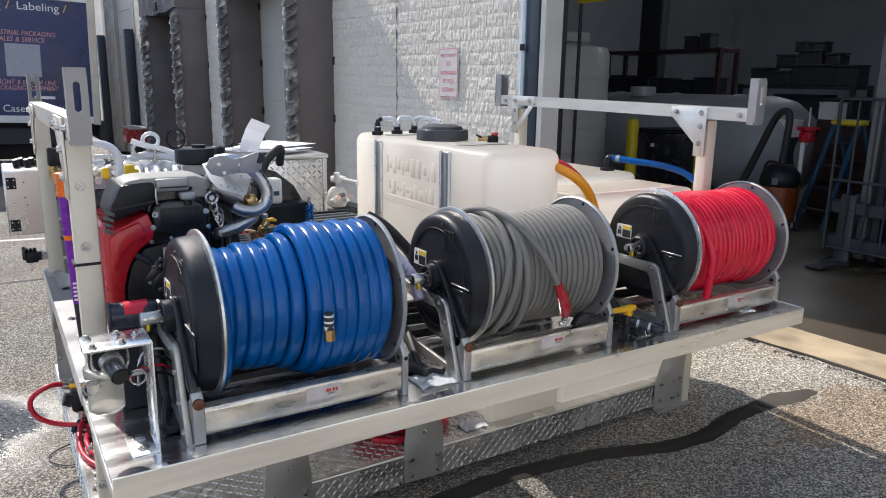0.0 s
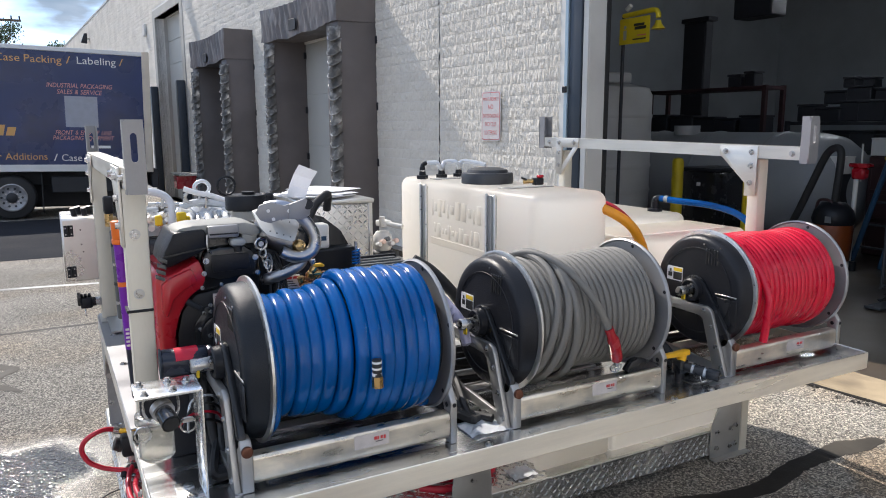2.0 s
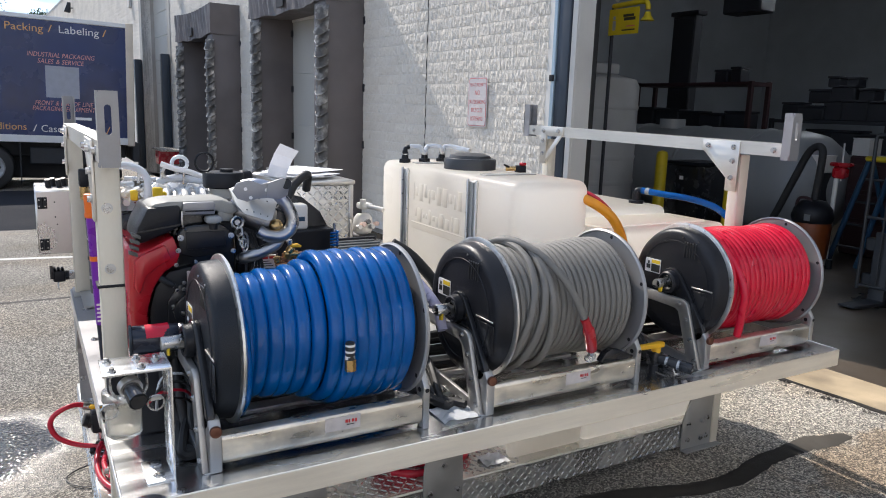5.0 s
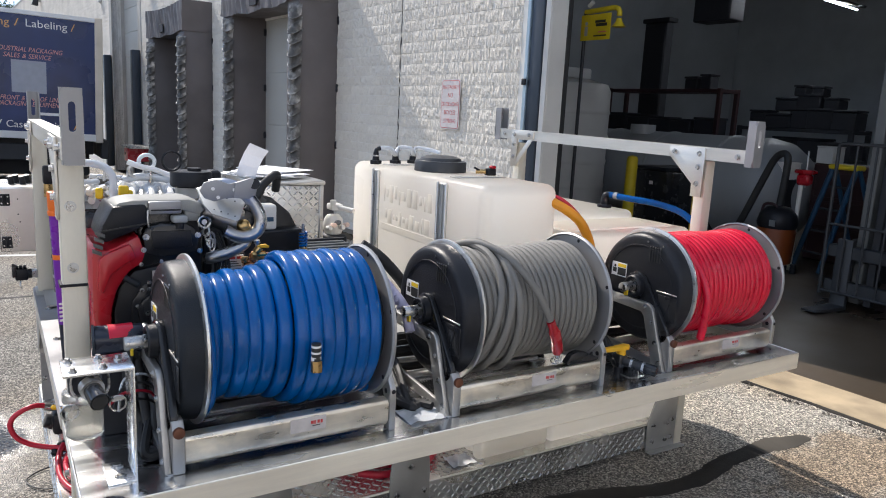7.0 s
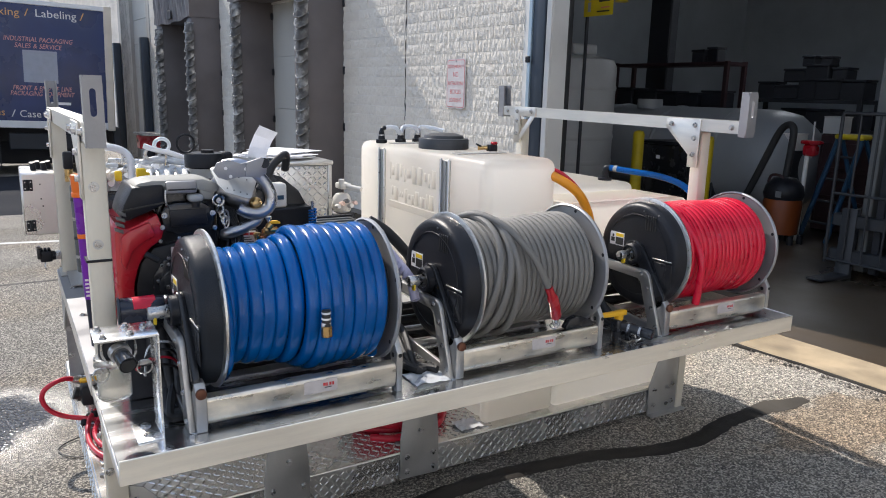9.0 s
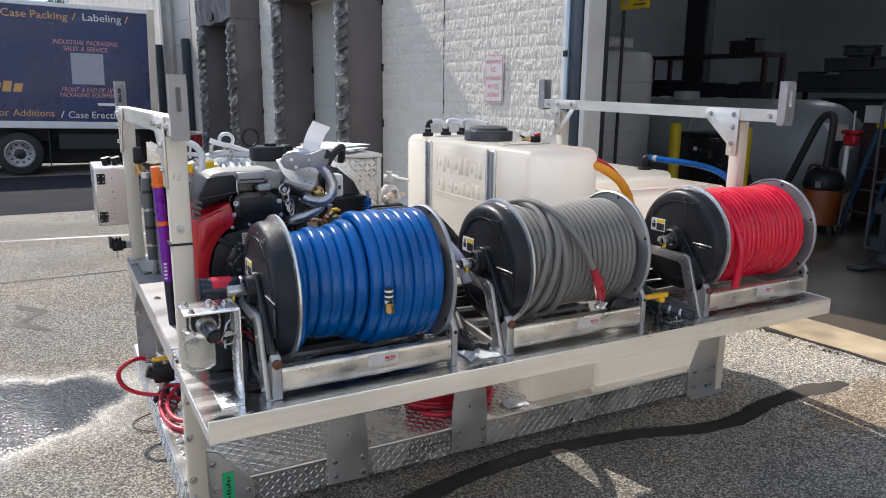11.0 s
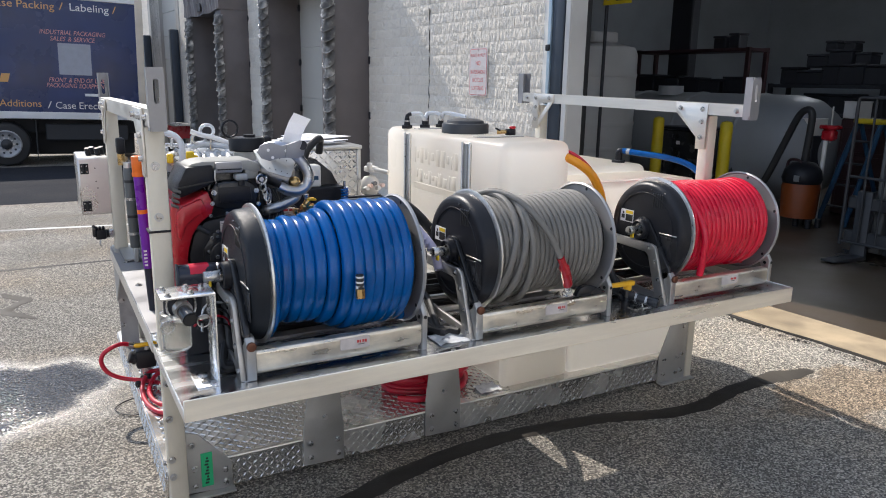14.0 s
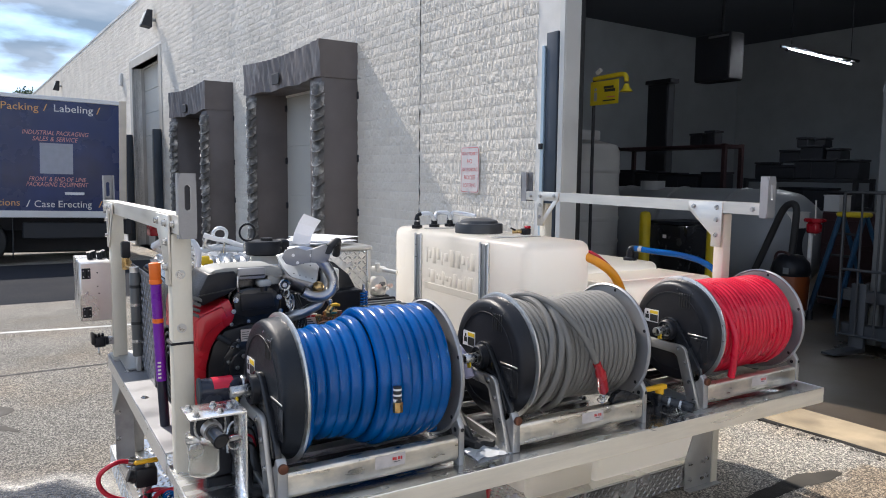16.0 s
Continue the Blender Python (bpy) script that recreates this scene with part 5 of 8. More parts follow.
def coil(x0, x1, turns, radius, a, b, steps=56, n=10, start=-60, wobble=0.002, seed=1, square=1.0):
    """Hose wound along a drum. radius(f) gives the distance from the axle; a, b: half its height and half its width;
    square: under 1 for a hose pressed flat on its outer side."""
    rng = random.Random(seed)
    shift = [rng.uniform(-1, 1) for _ in range(turns + 2)]
    bm, rings = bmesh.new(), []
    for i in range(turns * steps + 1):
        f = i / (turns * steps)
        turn = f * turns
        k = int(turn)
        local = turn - k
        bend = shift[k] * (1 - local) + shift[k + 1] * local
        # a turn runs straight for most of its way, then steps to the next
        x = x0 + (x1 - x0) * ((k + min(1, max(0, (local - 0.1) * 1.25))) / turns) + bend * wobble
        deg = start + 360 * turn
        r = radius(f) + bend * wobble * 0.8
        ring = []
        for s in range(n):
            t = 2 * math.pi * s / n
            u, w = math.sin(t), math.cos(t)
            ring.append(bm.verts.new(on_reel(x + b * math.copysign(abs(u) ** square, u), deg, r + a * math.copysign(abs(w) ** square, w))))
        rings.append(ring)
    for u, w in zip(rings, rings[1:]):
        for s in range(n):
            bm.faces.new((u[s], u[(s + 1) % n], w[(s + 1) % n], w[s]))
    bm.faces.new(rings[0]), bm.faces.new(rings[-1])
    return bm


ARM = [(1.583, FLOOR), (1.655, 0.752), (1.664, 0.762), (1.680, 0.768), (1.94, 0.772), (1.97, 0.755), (1.985, FLOOR), (1.952, FLOOR), (1.938, 0.738), (1.706, 0.732), (1.692, 0.722), (1.632, FLOOR)]
ARM_FAR = [(1.577, FLOOR), (1.612, FLOOR), (1.612, 0.62), (1.65, 0.71), (1.67, 0.772), (1.79, 0.772), (1.935, FLOOR), (1.975, FLOOR), (1.82, 0.80), (1.655, 0.80), (1.61, 0.71), (1.577, 0.662)]


def hose_reel(xl, xr, label, cover_mat):
    ob = thing("hose_reel", label, "hose reel", "hose reels on the platform")
    arm = part("near_arm", prism(ARM, "x", xl - 0.090, xl - 0.074, 0.004), ARM_METAL, ob, "cast aluminium arm")
    part("arm_foot", prism([(1.60, FLOOR + 0.001), (1.91, FLOOR + 0.022), (1.91, FLOOR + 0.055), (1.60, FLOOR + 0.030)], "x", xl - 0.088, xl - 0.076, 0.003), ARM_METAL, arm)
    for y, z in ((1.628, 0.640), (1.655, 0.705), (1.69, 0.752), (1.603, 0.575)):
        bolt((xl - 0.090, y, z), (-1, 0, 0), 0.006, 0.004, arm)
    upright = part("upright", prism([(1.575, FLOOR + 0.0005), (1.577, 0.652), (1.592, 0.672), (1.622, 0.674), (1.626, FLOOR + 0.0005)], "x", xl - 0.0735, xl - 0.046, 0.004), ARM_METAL, arm, "square aluminium upright")
    part("bolt_cap", rod((xl - 0.060, 1.578, 0.650), (xl - 0.060, 1.566, 0.650), 0.0135, 16, cap=0.003), COPPER, upright, "brown domed bolt cap")
    part("foot_pad", box(xl - 0.086, xl - 0.050, 1.58, 1.61, FLOOR, FLOOR + 0.003, 0.001), STEEL, arm)
    far = part("far_arm", prism(ARM_FAR, "x", xr + 0.001, xr + 0.020, 0.004), ARM_METAL, ob, "cast aluminium arm")
    part("arm_hole", rod((xr + 0.0105, 1.576, 0.655), (xr + 0.0105, 1.5755, 0.655), 0.006, 12), BLACK, far)
    part("arm_hole", rod((xr + 0.0005, 1.60, 0.652), (xr - 0.0005, 1.60, 0.652), 0.007, 12), BLACK, far)
    # black bearing arm: two rounds and their tangents
    hull = []
    c0, c1 = Vector((1.752, CZ + 0.005)), Vector((1.622, 0.668))
    d = (c1 - c0).normalized()
    base = math.atan2(d.y, d.x)
    for k in range(13):
        t = base + math.pi / 2 + math.pi * k / 12
        hull.append((c0.x + 0.050 * math.cos(t), c0.y + 0.050 * math.sin(t)))
    for k in range(9):
        t = base - math.pi / 2 + math.pi * k / 8
        hull.append((c1.x + 0.030 * math.cos(t), c1.y + 0.030 * math.sin(t)))
    bearing = part("bearing_arm", prism(hull, "x", xl - 0.0735, xl - 0.0555, 0.004), BLACK_SMOOTH, ob, "black moulded bearing arm")
    part("bearing_ring", lathe([(0, 0.024), (-0.020, 0.026), (-0.022, 0.034), (-0.018, 0.039), (0, 0.041)], (xl - 0.073, 1.752, CZ + 0.005), "x", 28), BLACK, bearing)
    part("bearing_liner", lathe([(0, 0.012), (-0.012, 0.012), (-0.014, 0.024), (0, 0.024)], (xl - 0.073, 1.752, CZ + 0.005), "x", 24), STEEL, bearing)
    part("swivel_neck", rod((xl - 0.11, 1.752, CZ + 0.005), (xl - 0.060, 1.752, CZ + 0.005), 0.010, 14), STEEL, ob)
    part("swivel", rod((xl - 0.143, 1.752, CZ + 0.005), (xl - 0.094, 1.752, CZ + 0.005), 0.0165, 20, cap=0.003), STEEL, ob, "steel swivel joint")
    part("swivel_nut", rod((xl - 0.100, 1.752, CZ + 0.005), (xl - 0.090, 1.752, CZ + 0.005), 0.0185, 6), STEEL, ob)
    part("swivel_tag", prism([(1.738, CZ - 0.022), (1.752, CZ - 0.024), (1.754, CZ - 0.006), (1.737, CZ - 0.004)], "x", xl - 0.130, xl - 0.124, 0.001), LABEL_YELLOW, ob, "yellow paper tag")
    # side covers and rims
    cover = part("side_cover", lathe([(0.0, 0.1935), (-0.034, 0.190), (-0.046, 0.184), (-0.051, 0.174), (-0.053, 0.158), (-0.053, 0.0)], (xl - 0.003, CY, CZ), "x", 72), cover_mat, ob, "domed dark side cover")
    face = xl - 0.056
    part("cover_ring", lathe([(0.0005, 0.150), (-0.0022, 0.149), (-0.0022, 0.146), (0.0005, 0.145)], (face, CY, CZ), "x", 64), cover_mat, cover)
    for k in range(5):
        y = 1.718 - 0.0115 * k
        part("cover_slot", box(face - 0.0016, face + 0.0004, y - 0.002, y + 0.002, 0.905, 0.952), LABEL_BLACK, cover)
        part("cover_dot", rod((face - 0.003, y, 0.957), (face, y, 0.957), 0.0026, 8), CAST, cover)
    for y, z in ((1.730, 0.972), (1.660, 0.966)):
        part("cover_dot", rod((face - 0.003, y, z), (face, y, z), 0.0032, 8), CAST, cover)
    part("sticker", box(face - 0.0014, face, 1.818, 1.890, 0.824, 0.874), LABEL, cover, "white and yellow warning sticker")
    part("sticker_print", box(face - 0.002, face - 0.001, 1.821, 1.860, 0.858, 0.870), LABEL_YELLOW, cover)
    part("sticker_print", box(face - 0.002, face - 0.001, 1.821, 1.860, 0.828, 0.855), LABEL_BLACK, cover)
    part("sticker_print", box(face - 0.002, face - 0.001, 1.866, 1.884, 0.836, 0.852), LABEL_BLACK, cover)
    part("sticker_print", box(face - 0.002, face - 0.001, 1.870, 1.878, 0.854, 0.864), LABEL_BLACK, cover)
    rib = box(face - 0.003, face, 1.585, 1.672, 0.808, 0.8125, 0.0008)
    part("cover_rib", rib, ALU, cover, "thin bright rib")
    part("cover_recess", box(face - 0.0015, face + 0.0005, 1.582, 1.675, 0.715, 0.800, 0.0006), BLACK_SMOOTH, cover)
    # the xr flange takes a darker, rougher metal than the xl one
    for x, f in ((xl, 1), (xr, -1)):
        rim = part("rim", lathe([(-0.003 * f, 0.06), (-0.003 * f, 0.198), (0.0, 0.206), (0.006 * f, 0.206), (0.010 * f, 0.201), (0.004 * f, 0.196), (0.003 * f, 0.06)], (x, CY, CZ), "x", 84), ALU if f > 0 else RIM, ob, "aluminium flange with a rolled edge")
        for deg in range(20, 380, 60):
            c = on_reel(x, deg, 0.188)
            part("rim_hole", rod(c + Vector((0.0032 * -f, 0, 0)), c + Vector((0.0045 * f, 0, 0)), 0.006, 10), BLACK, rim)
    part("hub_cover", lathe([(0.0, 0.15), (0.03, 0.14), (0.04, 0.05), (0.09, 0.03)], (xr + 0.004, CY, CZ), "x", 32), BLACK, ob)
    part("drum", rod((xl, CY, CZ), (xr, CY, CZ), 0.145, 40), RUBBER, ob)
    # front bar: a flat extruded face, its lower edge folded under
    y0, z0, z1 = 1.580, 0.563, 0.634
    bar = part("front_bar", prism([(y0 + 0.010, z0), (y0 + 0.001, z0 + 0.012), (y0, z0 + 0.018), (y0, z1 - 0.010), (y0 + 0.004, z1 - 0.002), (y0 + 0.012, z1), (y0 + 0.034, z1), (y0 + 0.034, z0)], "x", xl - 0.0455, xr - 0.0005, 0.0015), MILL, ob, "pale extruded front bar")
    mid = (xl + xr) / 2 + 0.012
    part("sticker", box(mid - 0.046, mid + 0.046, y0 - 0.0012, y0 + 0.0006, 0.592, 0.627), LABEL_DULL, bar, "white sticker with red emblem")
    for k, w in enumerate((0.007, 0.004, 0.006, 0.005)):
        part("sticker_print", box(mid + 0.006 + 0.0085 * k, mid + 0.006 + 0.0085 * k + w, y0 - 0.0018, y0 - 0.001, 0.609 - 0.001 * (k % 2), 0.617), LABEL_RED, bar)
    part("sticker_print", box(mid + 0.010, mid + 0.030, y0 - 0.0018, y0 - 0.001, 0.603, 0.605), LABEL_BLACK, bar)
    part("base_strap", box(xl - 0.045, xr - 0.002, 1.645, 1.675, FLOOR + 0.0005, FLOOR + 0.006, 0.001), PAN, ob, "pale flat base strap")
    part("base_strap", box(xl - 0.045, xr - 0.002, 1.88, 1.93, FLOOR + 0.0005, FLOOR + 0.006, 0.001), PAN, ob)
    for x in (xl - 0.068, xr + 0.034):
        bolt((x, 1.64, FLOOR), (0, 0, 1), 0.008, 0.006, ob)
    return ob


reel = hose_reel(0.394, 0.861, "hose reel wound with thick glossy blue hose", POWDER)
hose = part("hose", coil(0.417, 0.842, 13, lambda f: 0.139 + 0.003 * math.sin(40 * f) + 0.012 * min(1, f / 0.34) + (0.031 * min(1, (f - 0.35) / 0.16) if f > 0.35 else 0), 0.0165, 0.0182, 60, 16, -70, 0.0042, 4, 0.72), BLUE_HOSE, reel, "thick glossy blue hose")
part("hose_tail", sweep([on_reel(0.40, 70, 0.17), on_reel(0.402, 20, 0.185), on_reel(0.407, -25, 0.188), on_reel(0.412, -62, 0.182)], 0.0135, 10), BLUE_HOSE, reel)
end = part("hose_end", rod((0.642, 1.546, 0.826), (0.642, 1.543, 0.782), 0.0112, 16), LABEL_BLACK, reel, "banded hose end with a brass nut")
for z, h in ((0.821, 0.006), (0.806, 0.006), (0.789, 0.011)):
    part("band", lathe([(0, 0.0119), (h * 0.8, 0.0119)], (0.642, 1.5445, z - 0.004), "z", 16), LABEL, end)
part("nut", rod((0.642, 1.543, 0.784), (0.642, 1.541, 0.757), 0.0135, 6), BRASS, end)

reel = hose_reel(1.130, 1.610, "hose reel wound with thin matt grey hose", BLACK)
part("hose", coil(1.150, 1.580, 21, lambda f: 0.167 + 0.004 * math.sin(9 * f), 0.0115, 0.0108, 52, 8, -70, 0.0012, 9), GREY_HOSE, reel, "thin matt grey hose")
for k, (x, dx) in enumerate(((1.185, 0.05), (1.225, 0.03), (1.262, -0.03))):
    part("stray_turn", sweep([on_reel(x + dx * math.sin(radians(d)) * 0.7 + 0.012 * math.sin(radians(2 * d)), d, 0.186 + 0.003 * k) for d in range(-75, 275, 14)], 0.0115, 9, 3), GREY_HOSE, reel)
part("hose_tail", sweep([on_reel(1.178, 135, 0.178), on_reel(1.20, 108, 0.187), on_reel(1.228, 82, 0.197), on_reel(1.266, 54, 0.204), on_reel(1.315, 24, 0.208), on_reel(1.362, -2, 0.208)], 0.0108, 10), GREY_HOSE, reel)
grip = part("hose_grip", sweep([on_reel(1.362, -2, 0.209), on_reel(1.392, -17, 0.212), on_reel(1.422, -33, 0.215)], [0.013, 0.0175, 0.018, 0.015], 12, 6), RED_COWL, reel, "red plastic spray grip")
part("grip_clip", sweep([on_reel(1.421, -32, 0.215), on_reel(1.428, -38, 0.221)], 0.009, 10), STEEL, grip, "steel coupling")
part("spray_head", prism([(1.470, 0.642), (1.490, 0.668), (1.515, 0.676), (1.55, 0.668), (1.604, 0.644), (1.600, 0.635), (1.48, 0.635)], "y", 1.584, 1.608, 0.004), BLACK_SMOOTH, grip, "black spray head")
part("grip_spring", sweep([on_reel(1.429 + 0.012 * math.cos(k * 1.3), -37 - 0.9 * k, 0.224 + 0.012 * math.sin(k * 1.3)) for k in range(11)], 0.0022, 6, 3), STEEL, grip)

reel = hose_reel(1.993, 2.481, "hose reel wound with red hose", BLACK)
part("hose", coil(2.014, 2.452, 19, lambda f: 0.172 + 0.003 * math.sin(7 * f), 0.0115, 0.0130, 54, 12, -70, 0.0034, 12, 0.75), RED_HOSE, reel, "smooth red hose")
part("hose_tail", sweep([on_reel(2.045, 60, 0.180), on_reel(2.05, 25, 0.184), on_reel(2.052, 0, 0.206), (2.052, 1.553, 0.74), (2.054, 1.558, 0.69), (2.056, 1.565, 0.655)], 0.0135, 10), RED_HOSE, reel)

# ---- tanks ----


def tank_body(x0, x1, y0, y1, z0, z1, r=0.055, opening=0.0):
    """A moulded tank; with an opening, the wall at that depth is left out, where two tanks share one hollow."""
    bm = box(x0, x1, y0, y1, z0, z1, r, 5)
    if opening:
        flat = [f for f in bm.faces if abs(f.normal.y) > 0.99 and abs(f.calc_center_median().y - opening) < 0.001]
        bmesh.ops.delete(bm, geom=flat, context="FACES")
    return bm


LID = material("grey_black_lid", (0.04, 0.041, 0.044), 0.4, 0.0, 0.15, 9, 200, 0.1)
tank = thing("water_tank", "tall white polyethylene tank strapped with aluminium bands", "tank")
part("shell", tank_body(1.462, 1.803, 2.055, 3.16, DECK, 1.135, 0.042), TANK, tank)
# front piece added in the brighter copy to light up the tank's foot
part("tank_foot", tank_body(1.464, 1.801, 2.0055, 2.0545, DECK, 0.535, 0.024, 2.0545), TANK_LOW, tank, "tank foot front in brightened cream")
for y, wide in ((2.325, 0.030), (2.885, 0.025)):
    s = box(1.456, 1.463, y - wide, y + wide, DECK, 1.112, 0.003)
    box(1.50, 1.73, y - 0.026, y + 0.026, 1.1355, 1.139, 0.001, bm=s)
    box(1.803, 1.806, y - wide, y + wide, DECK, 1.11, 0.001, bm=s)
    strap = part("strap", s, PLATE, tank, "aluminium band")
    for side in (-1, 1):
        part("strap_flange", box(1.447, 1.4565, y + side * wide - 0.005, y + side * wide + 0.005, DECK, 1.118, 0.002), ALU, strap)
    part("strap_rib", box(1.452, 1.4565, y - 0.004, y + 0.004, DECK, 1.112, 0.001), PLATE, strap)
rng = random.Random(6)
for z0, z1, y, end in ((0.985, 1.060, 2.82, 2.42), (0.895, 0.955, 2.80, 2.44)):
    while y > end:
        w = rng.choice((0.014, 0.024, 0.034, 0.04))
        part("raised_mark", box(1.4608, 1.4640, y - w, y, z0 + rng.choice((0, 0, 0.02)), z1 - rng.choice((0, 0, 0.018)), 0.0018, 2), TANK, tank)
        y -= w + rng.uniform(0.006, 0.016)
for z in (0.62, 0.86):
    part("raised_mark", box(1.4600, 1.4625, 2.38, 2.83, z, z + 0.03, 0.001), TANK, tank)
lid = part("lid", lathe([(0.0, 0.108), (0.038, 0.108), (0.043, 0.105), (0.044, 0.096), (0.046, 0.0)], (1.603, 2.59, 1.136), "z", 48), LID, tank, "round black screw lid")
part("lid_dome", lathe([(0.0, 0.088), (0.012, 0.082), (0.02, 0.055), (0.022, 0.0)], (1.603, 2.59, 1.180), "z", 40), LID, lid)
for x, y in ((1.49, 2.965), (1.60, 2.985), (1.70, 3.0)):
    f = thing("hose_fitting", "black barbed elbow fitting on the tank top", "fitting", "fittings on the white tank")
    part("fitting_base", rod((x, y, 1.133), (x, y, 1.150), 0.027, 8), BLACK, f)
    part("fitting_neck", rod((x, y, 1.148), (x, y, 1.188), 0.017, 14, 0.012), BLACK, f)
    part("fitting_elbow", sweep([(x, y, 1.182), (x + 0.004, y, 1.198), (x + 0.02, y - 0.005, 1.205)], 0.0105, 9), BLACK, f)
    part("fitting_ring", lathe([(0, 0.018), (0.006, 0.018)], (x, y, 1.168), "z", 14), STEEL, f)
valve = thing("tank_valve", "small black valve with a red handle on the tank top", "valve")
part("valve_body", box(1.715, 1.755, 2.40, 2.43, 1.133, 1.163, 0.005, 2), BLACK, valve)
part("valve_handle", box(1.728, 1.752, 2.395, 2.42, 1.163, 1.175, 0.004), RED_COWL, valve, "red handle")
part("valve_tail", rod((1.715, 2.42, 1.15), (1.68, 2.44, 1.148), 0.009, 10), BRASS, valve, "brass nipple")
part("valve_lever", rod((1.69, 2.43, 1.155), (1.665, 2.43, 1.165), 0.004, 8), BLACK, valve)
h = thing("clear_tube", "clear bent tube between the tank fittings", "tube")
part("tube", sweep([(1.51, 2.96, 1.205), (1.555, 2.95, 1.204), (1.585, 2.96, 1.178), (1.615, 2.98, 1.205), (1.665, 2.96, 1.204), (1.69, 2.98, 1.180), (1.715, 2.99, 1.205), (1.76, 2.95, 1.200), (1.79, 2.9, 1.19)], 0.011, 9), CLEAR_BAG, h)
tank_b = thing("chemical_tank", "low white polyethylene tank behind the red reel", "tank")
part("shell", tank_body(1.808, 2.495, 2.0055, 2.31, DECK, 0.955, 0.025, 2.31), TANK_LOW, tank_b)
part("top_panel", box(1.86, 2.43, 2.06, 2.27, 0.952, 0.962, 0.004, 2), TANK, tank_b)
tank_c = thing("chemical_tank", "low white polyethylene tank with a black elbow on top", "tank")
part("shell", tank_body(1.808, 2.495, 2.325, 3.14, DECK, 0.985, 0.035, 2.325), TANK, tank_c)
part("cap", lathe([(0, 0.06), (0.03, 0.06), (0.034, 0.055), (0.035, 0)], (2.02, 2.72, 0.984), "z", 28), BLACK, tank_c)
f = thing("hose_fitting", "black flanged elbow on the low tank", "fitting", "fittings on the low tank")
part("flange", rod((2.41, 2.44, 0.983), (2.41, 2.44, 0.998), 0.033, 24, cap=0.003), BLACK, f)
part("neck", rod((2.41, 2.44, 0.995), (2.41, 2.44, 1.03), 0.018, 16), BLACK, f)
part("elbow", sweep([(2.41, 2.44, 1.025), (2.412, 2.437, 1.04), (2.425, 2.42, 1.044)], 0.016, 10), BLACK, f)
h = thing("blue_hose", "glossy blue hose curving from the low tank", "hose")
part("hose", sweep([(2.42, 2.425, 1.044), (2.465, 2.32, 1.035), (2.505, 2.22, 1.028), (2.535, 2.12, 1.008), (2.548, 2.05, 0.972), (2.552, 2.01, 0.92), (2.552, 2.0, 0.80)], 0.0145, 12), BLUE_HOSE, h)
part("hose_clamp", sweep([(2.43, 2.405, 1.043), (2.437, 2.388, 1.0422)], 0.0165, 12), STEEL, h)
h = thing("orange_hose", "thick orange hose over the tank edge", "hose")
h.location = (-0.012, 0, 0)
part("hose", sweep([(1.80, 2.30, 1.05), (1.79, 2.15, 1.075), (1.80, 2.04, 1.06), (1.855, 1.987, 1.01), (1.905, 1.98, 0.935), (1.927, 1.978, 0.86), (1.93, 1.975, 0.78), (1.92, 1.972, 0.65)], 0.018, 12), ORANGE_HOSE, h)
h = thing("red_hose", "thin red hose beside the orange one", "hose")
part("hose", sweep([(1.80, 2.40, 1.07), (1.80, 2.22, 1.093), (1.83, 2.10, 1.08), (1.875, 2.05, 1.035), (1.91, 2.04, 0.99), (1.92, 2.04, 0.965)], 0.009, 10), RED_PIPE, h)

# ---- engine ----
engine = thing("engine", "V-twin petrol engine with a red cowl and grey top cover", "engine")
part("crankcase", box(0.30, 0.62, 2.20, 2.48, TOP - 0.006, 0.80, 0.03, 2), DARK_THING, engine)
cowl = part("red_cowl", prism([(0.232, 0.58), (0.222, 0.80), (0.224, 0.95), (0.232, 0.985), (0.258, 0.965), (0.300, 0.985), (0.345, 1.008), (0.362, 0.955), (0.352, 0.925), (0.318, 0.905), (0.288, 0.86), (0.272, 0.80), (0.266, 0.58)], "y", 2.09, 2.48, 0.012), RED_COWL, engine, "glossy red moulded cowl")
part("cowl_flare", prism([(0.240, 0.945), (0.262, 0.962), (0.320, 0.985), (0.336, 0.945), (0.300, 0.925), (0.27, 0.90), (0.25, 0.85), (0.238, 0.87)], "y", 2.078, 2.10, 0.006), RED_COWL, cowl)
shoulder = part("cowl_shoulder", prism([(0.244, 0.998), (0.254, 1.035), (0.280, 1.086), (0.365, 1.090), (0.368, 1.035), (0.345, 1.022), (0.262, 0.988)], "y", 2.09, 2.29, 0.008), BLACK, engine, "black side of the cover")
part("shoulder_seam", prism([(0.250, 1.018), (0.3, 1.026), (0.366, 1.036), (0.366, 1.040), (0.3, 1.030), (0.250, 1.022)], "y", 2.0885, 2.092, 0.0), LABEL_BLACK, shoulder)
for k in range(4):
    part("grille_bar", prism([(0.227 + 0.003 * k, 0.965 + 0.016 * k), (0.250 + 0.003 * k, 0.955 + 0.016 * k), (0.250 + 0.003 * k, 0.965 + 0.016 * k), (0.227 + 0.003 * k, 0.975 + 0.016 * k)], "y", 2.082, 2.092, 0.001), LID_GREY, engine)
cover = part("top_cover", prism([(0.280, 1.082), (0.298, 1.096), (0.335, 1.102), (0.48, 1.102), (0.515, 1.090), (0.525, 1.066), (0.505, 1.056), (0.46, 1.070), (0.37, 1.075)], "y", 2.10, 2.24, 0.008), ENGINE_TOP, engine, "matt grey top cover")
part("cover_panel", box(0.370, 0.458, 2.088, 2.16, 1.062, 1.098, 0.006, 2), FLANGE, cover, "grey latch plate")
part("panel_lip", box(0.376, 0.454, 2.0855, 2.090, 1.072, 1.076, 0.001), BLACK, cover)
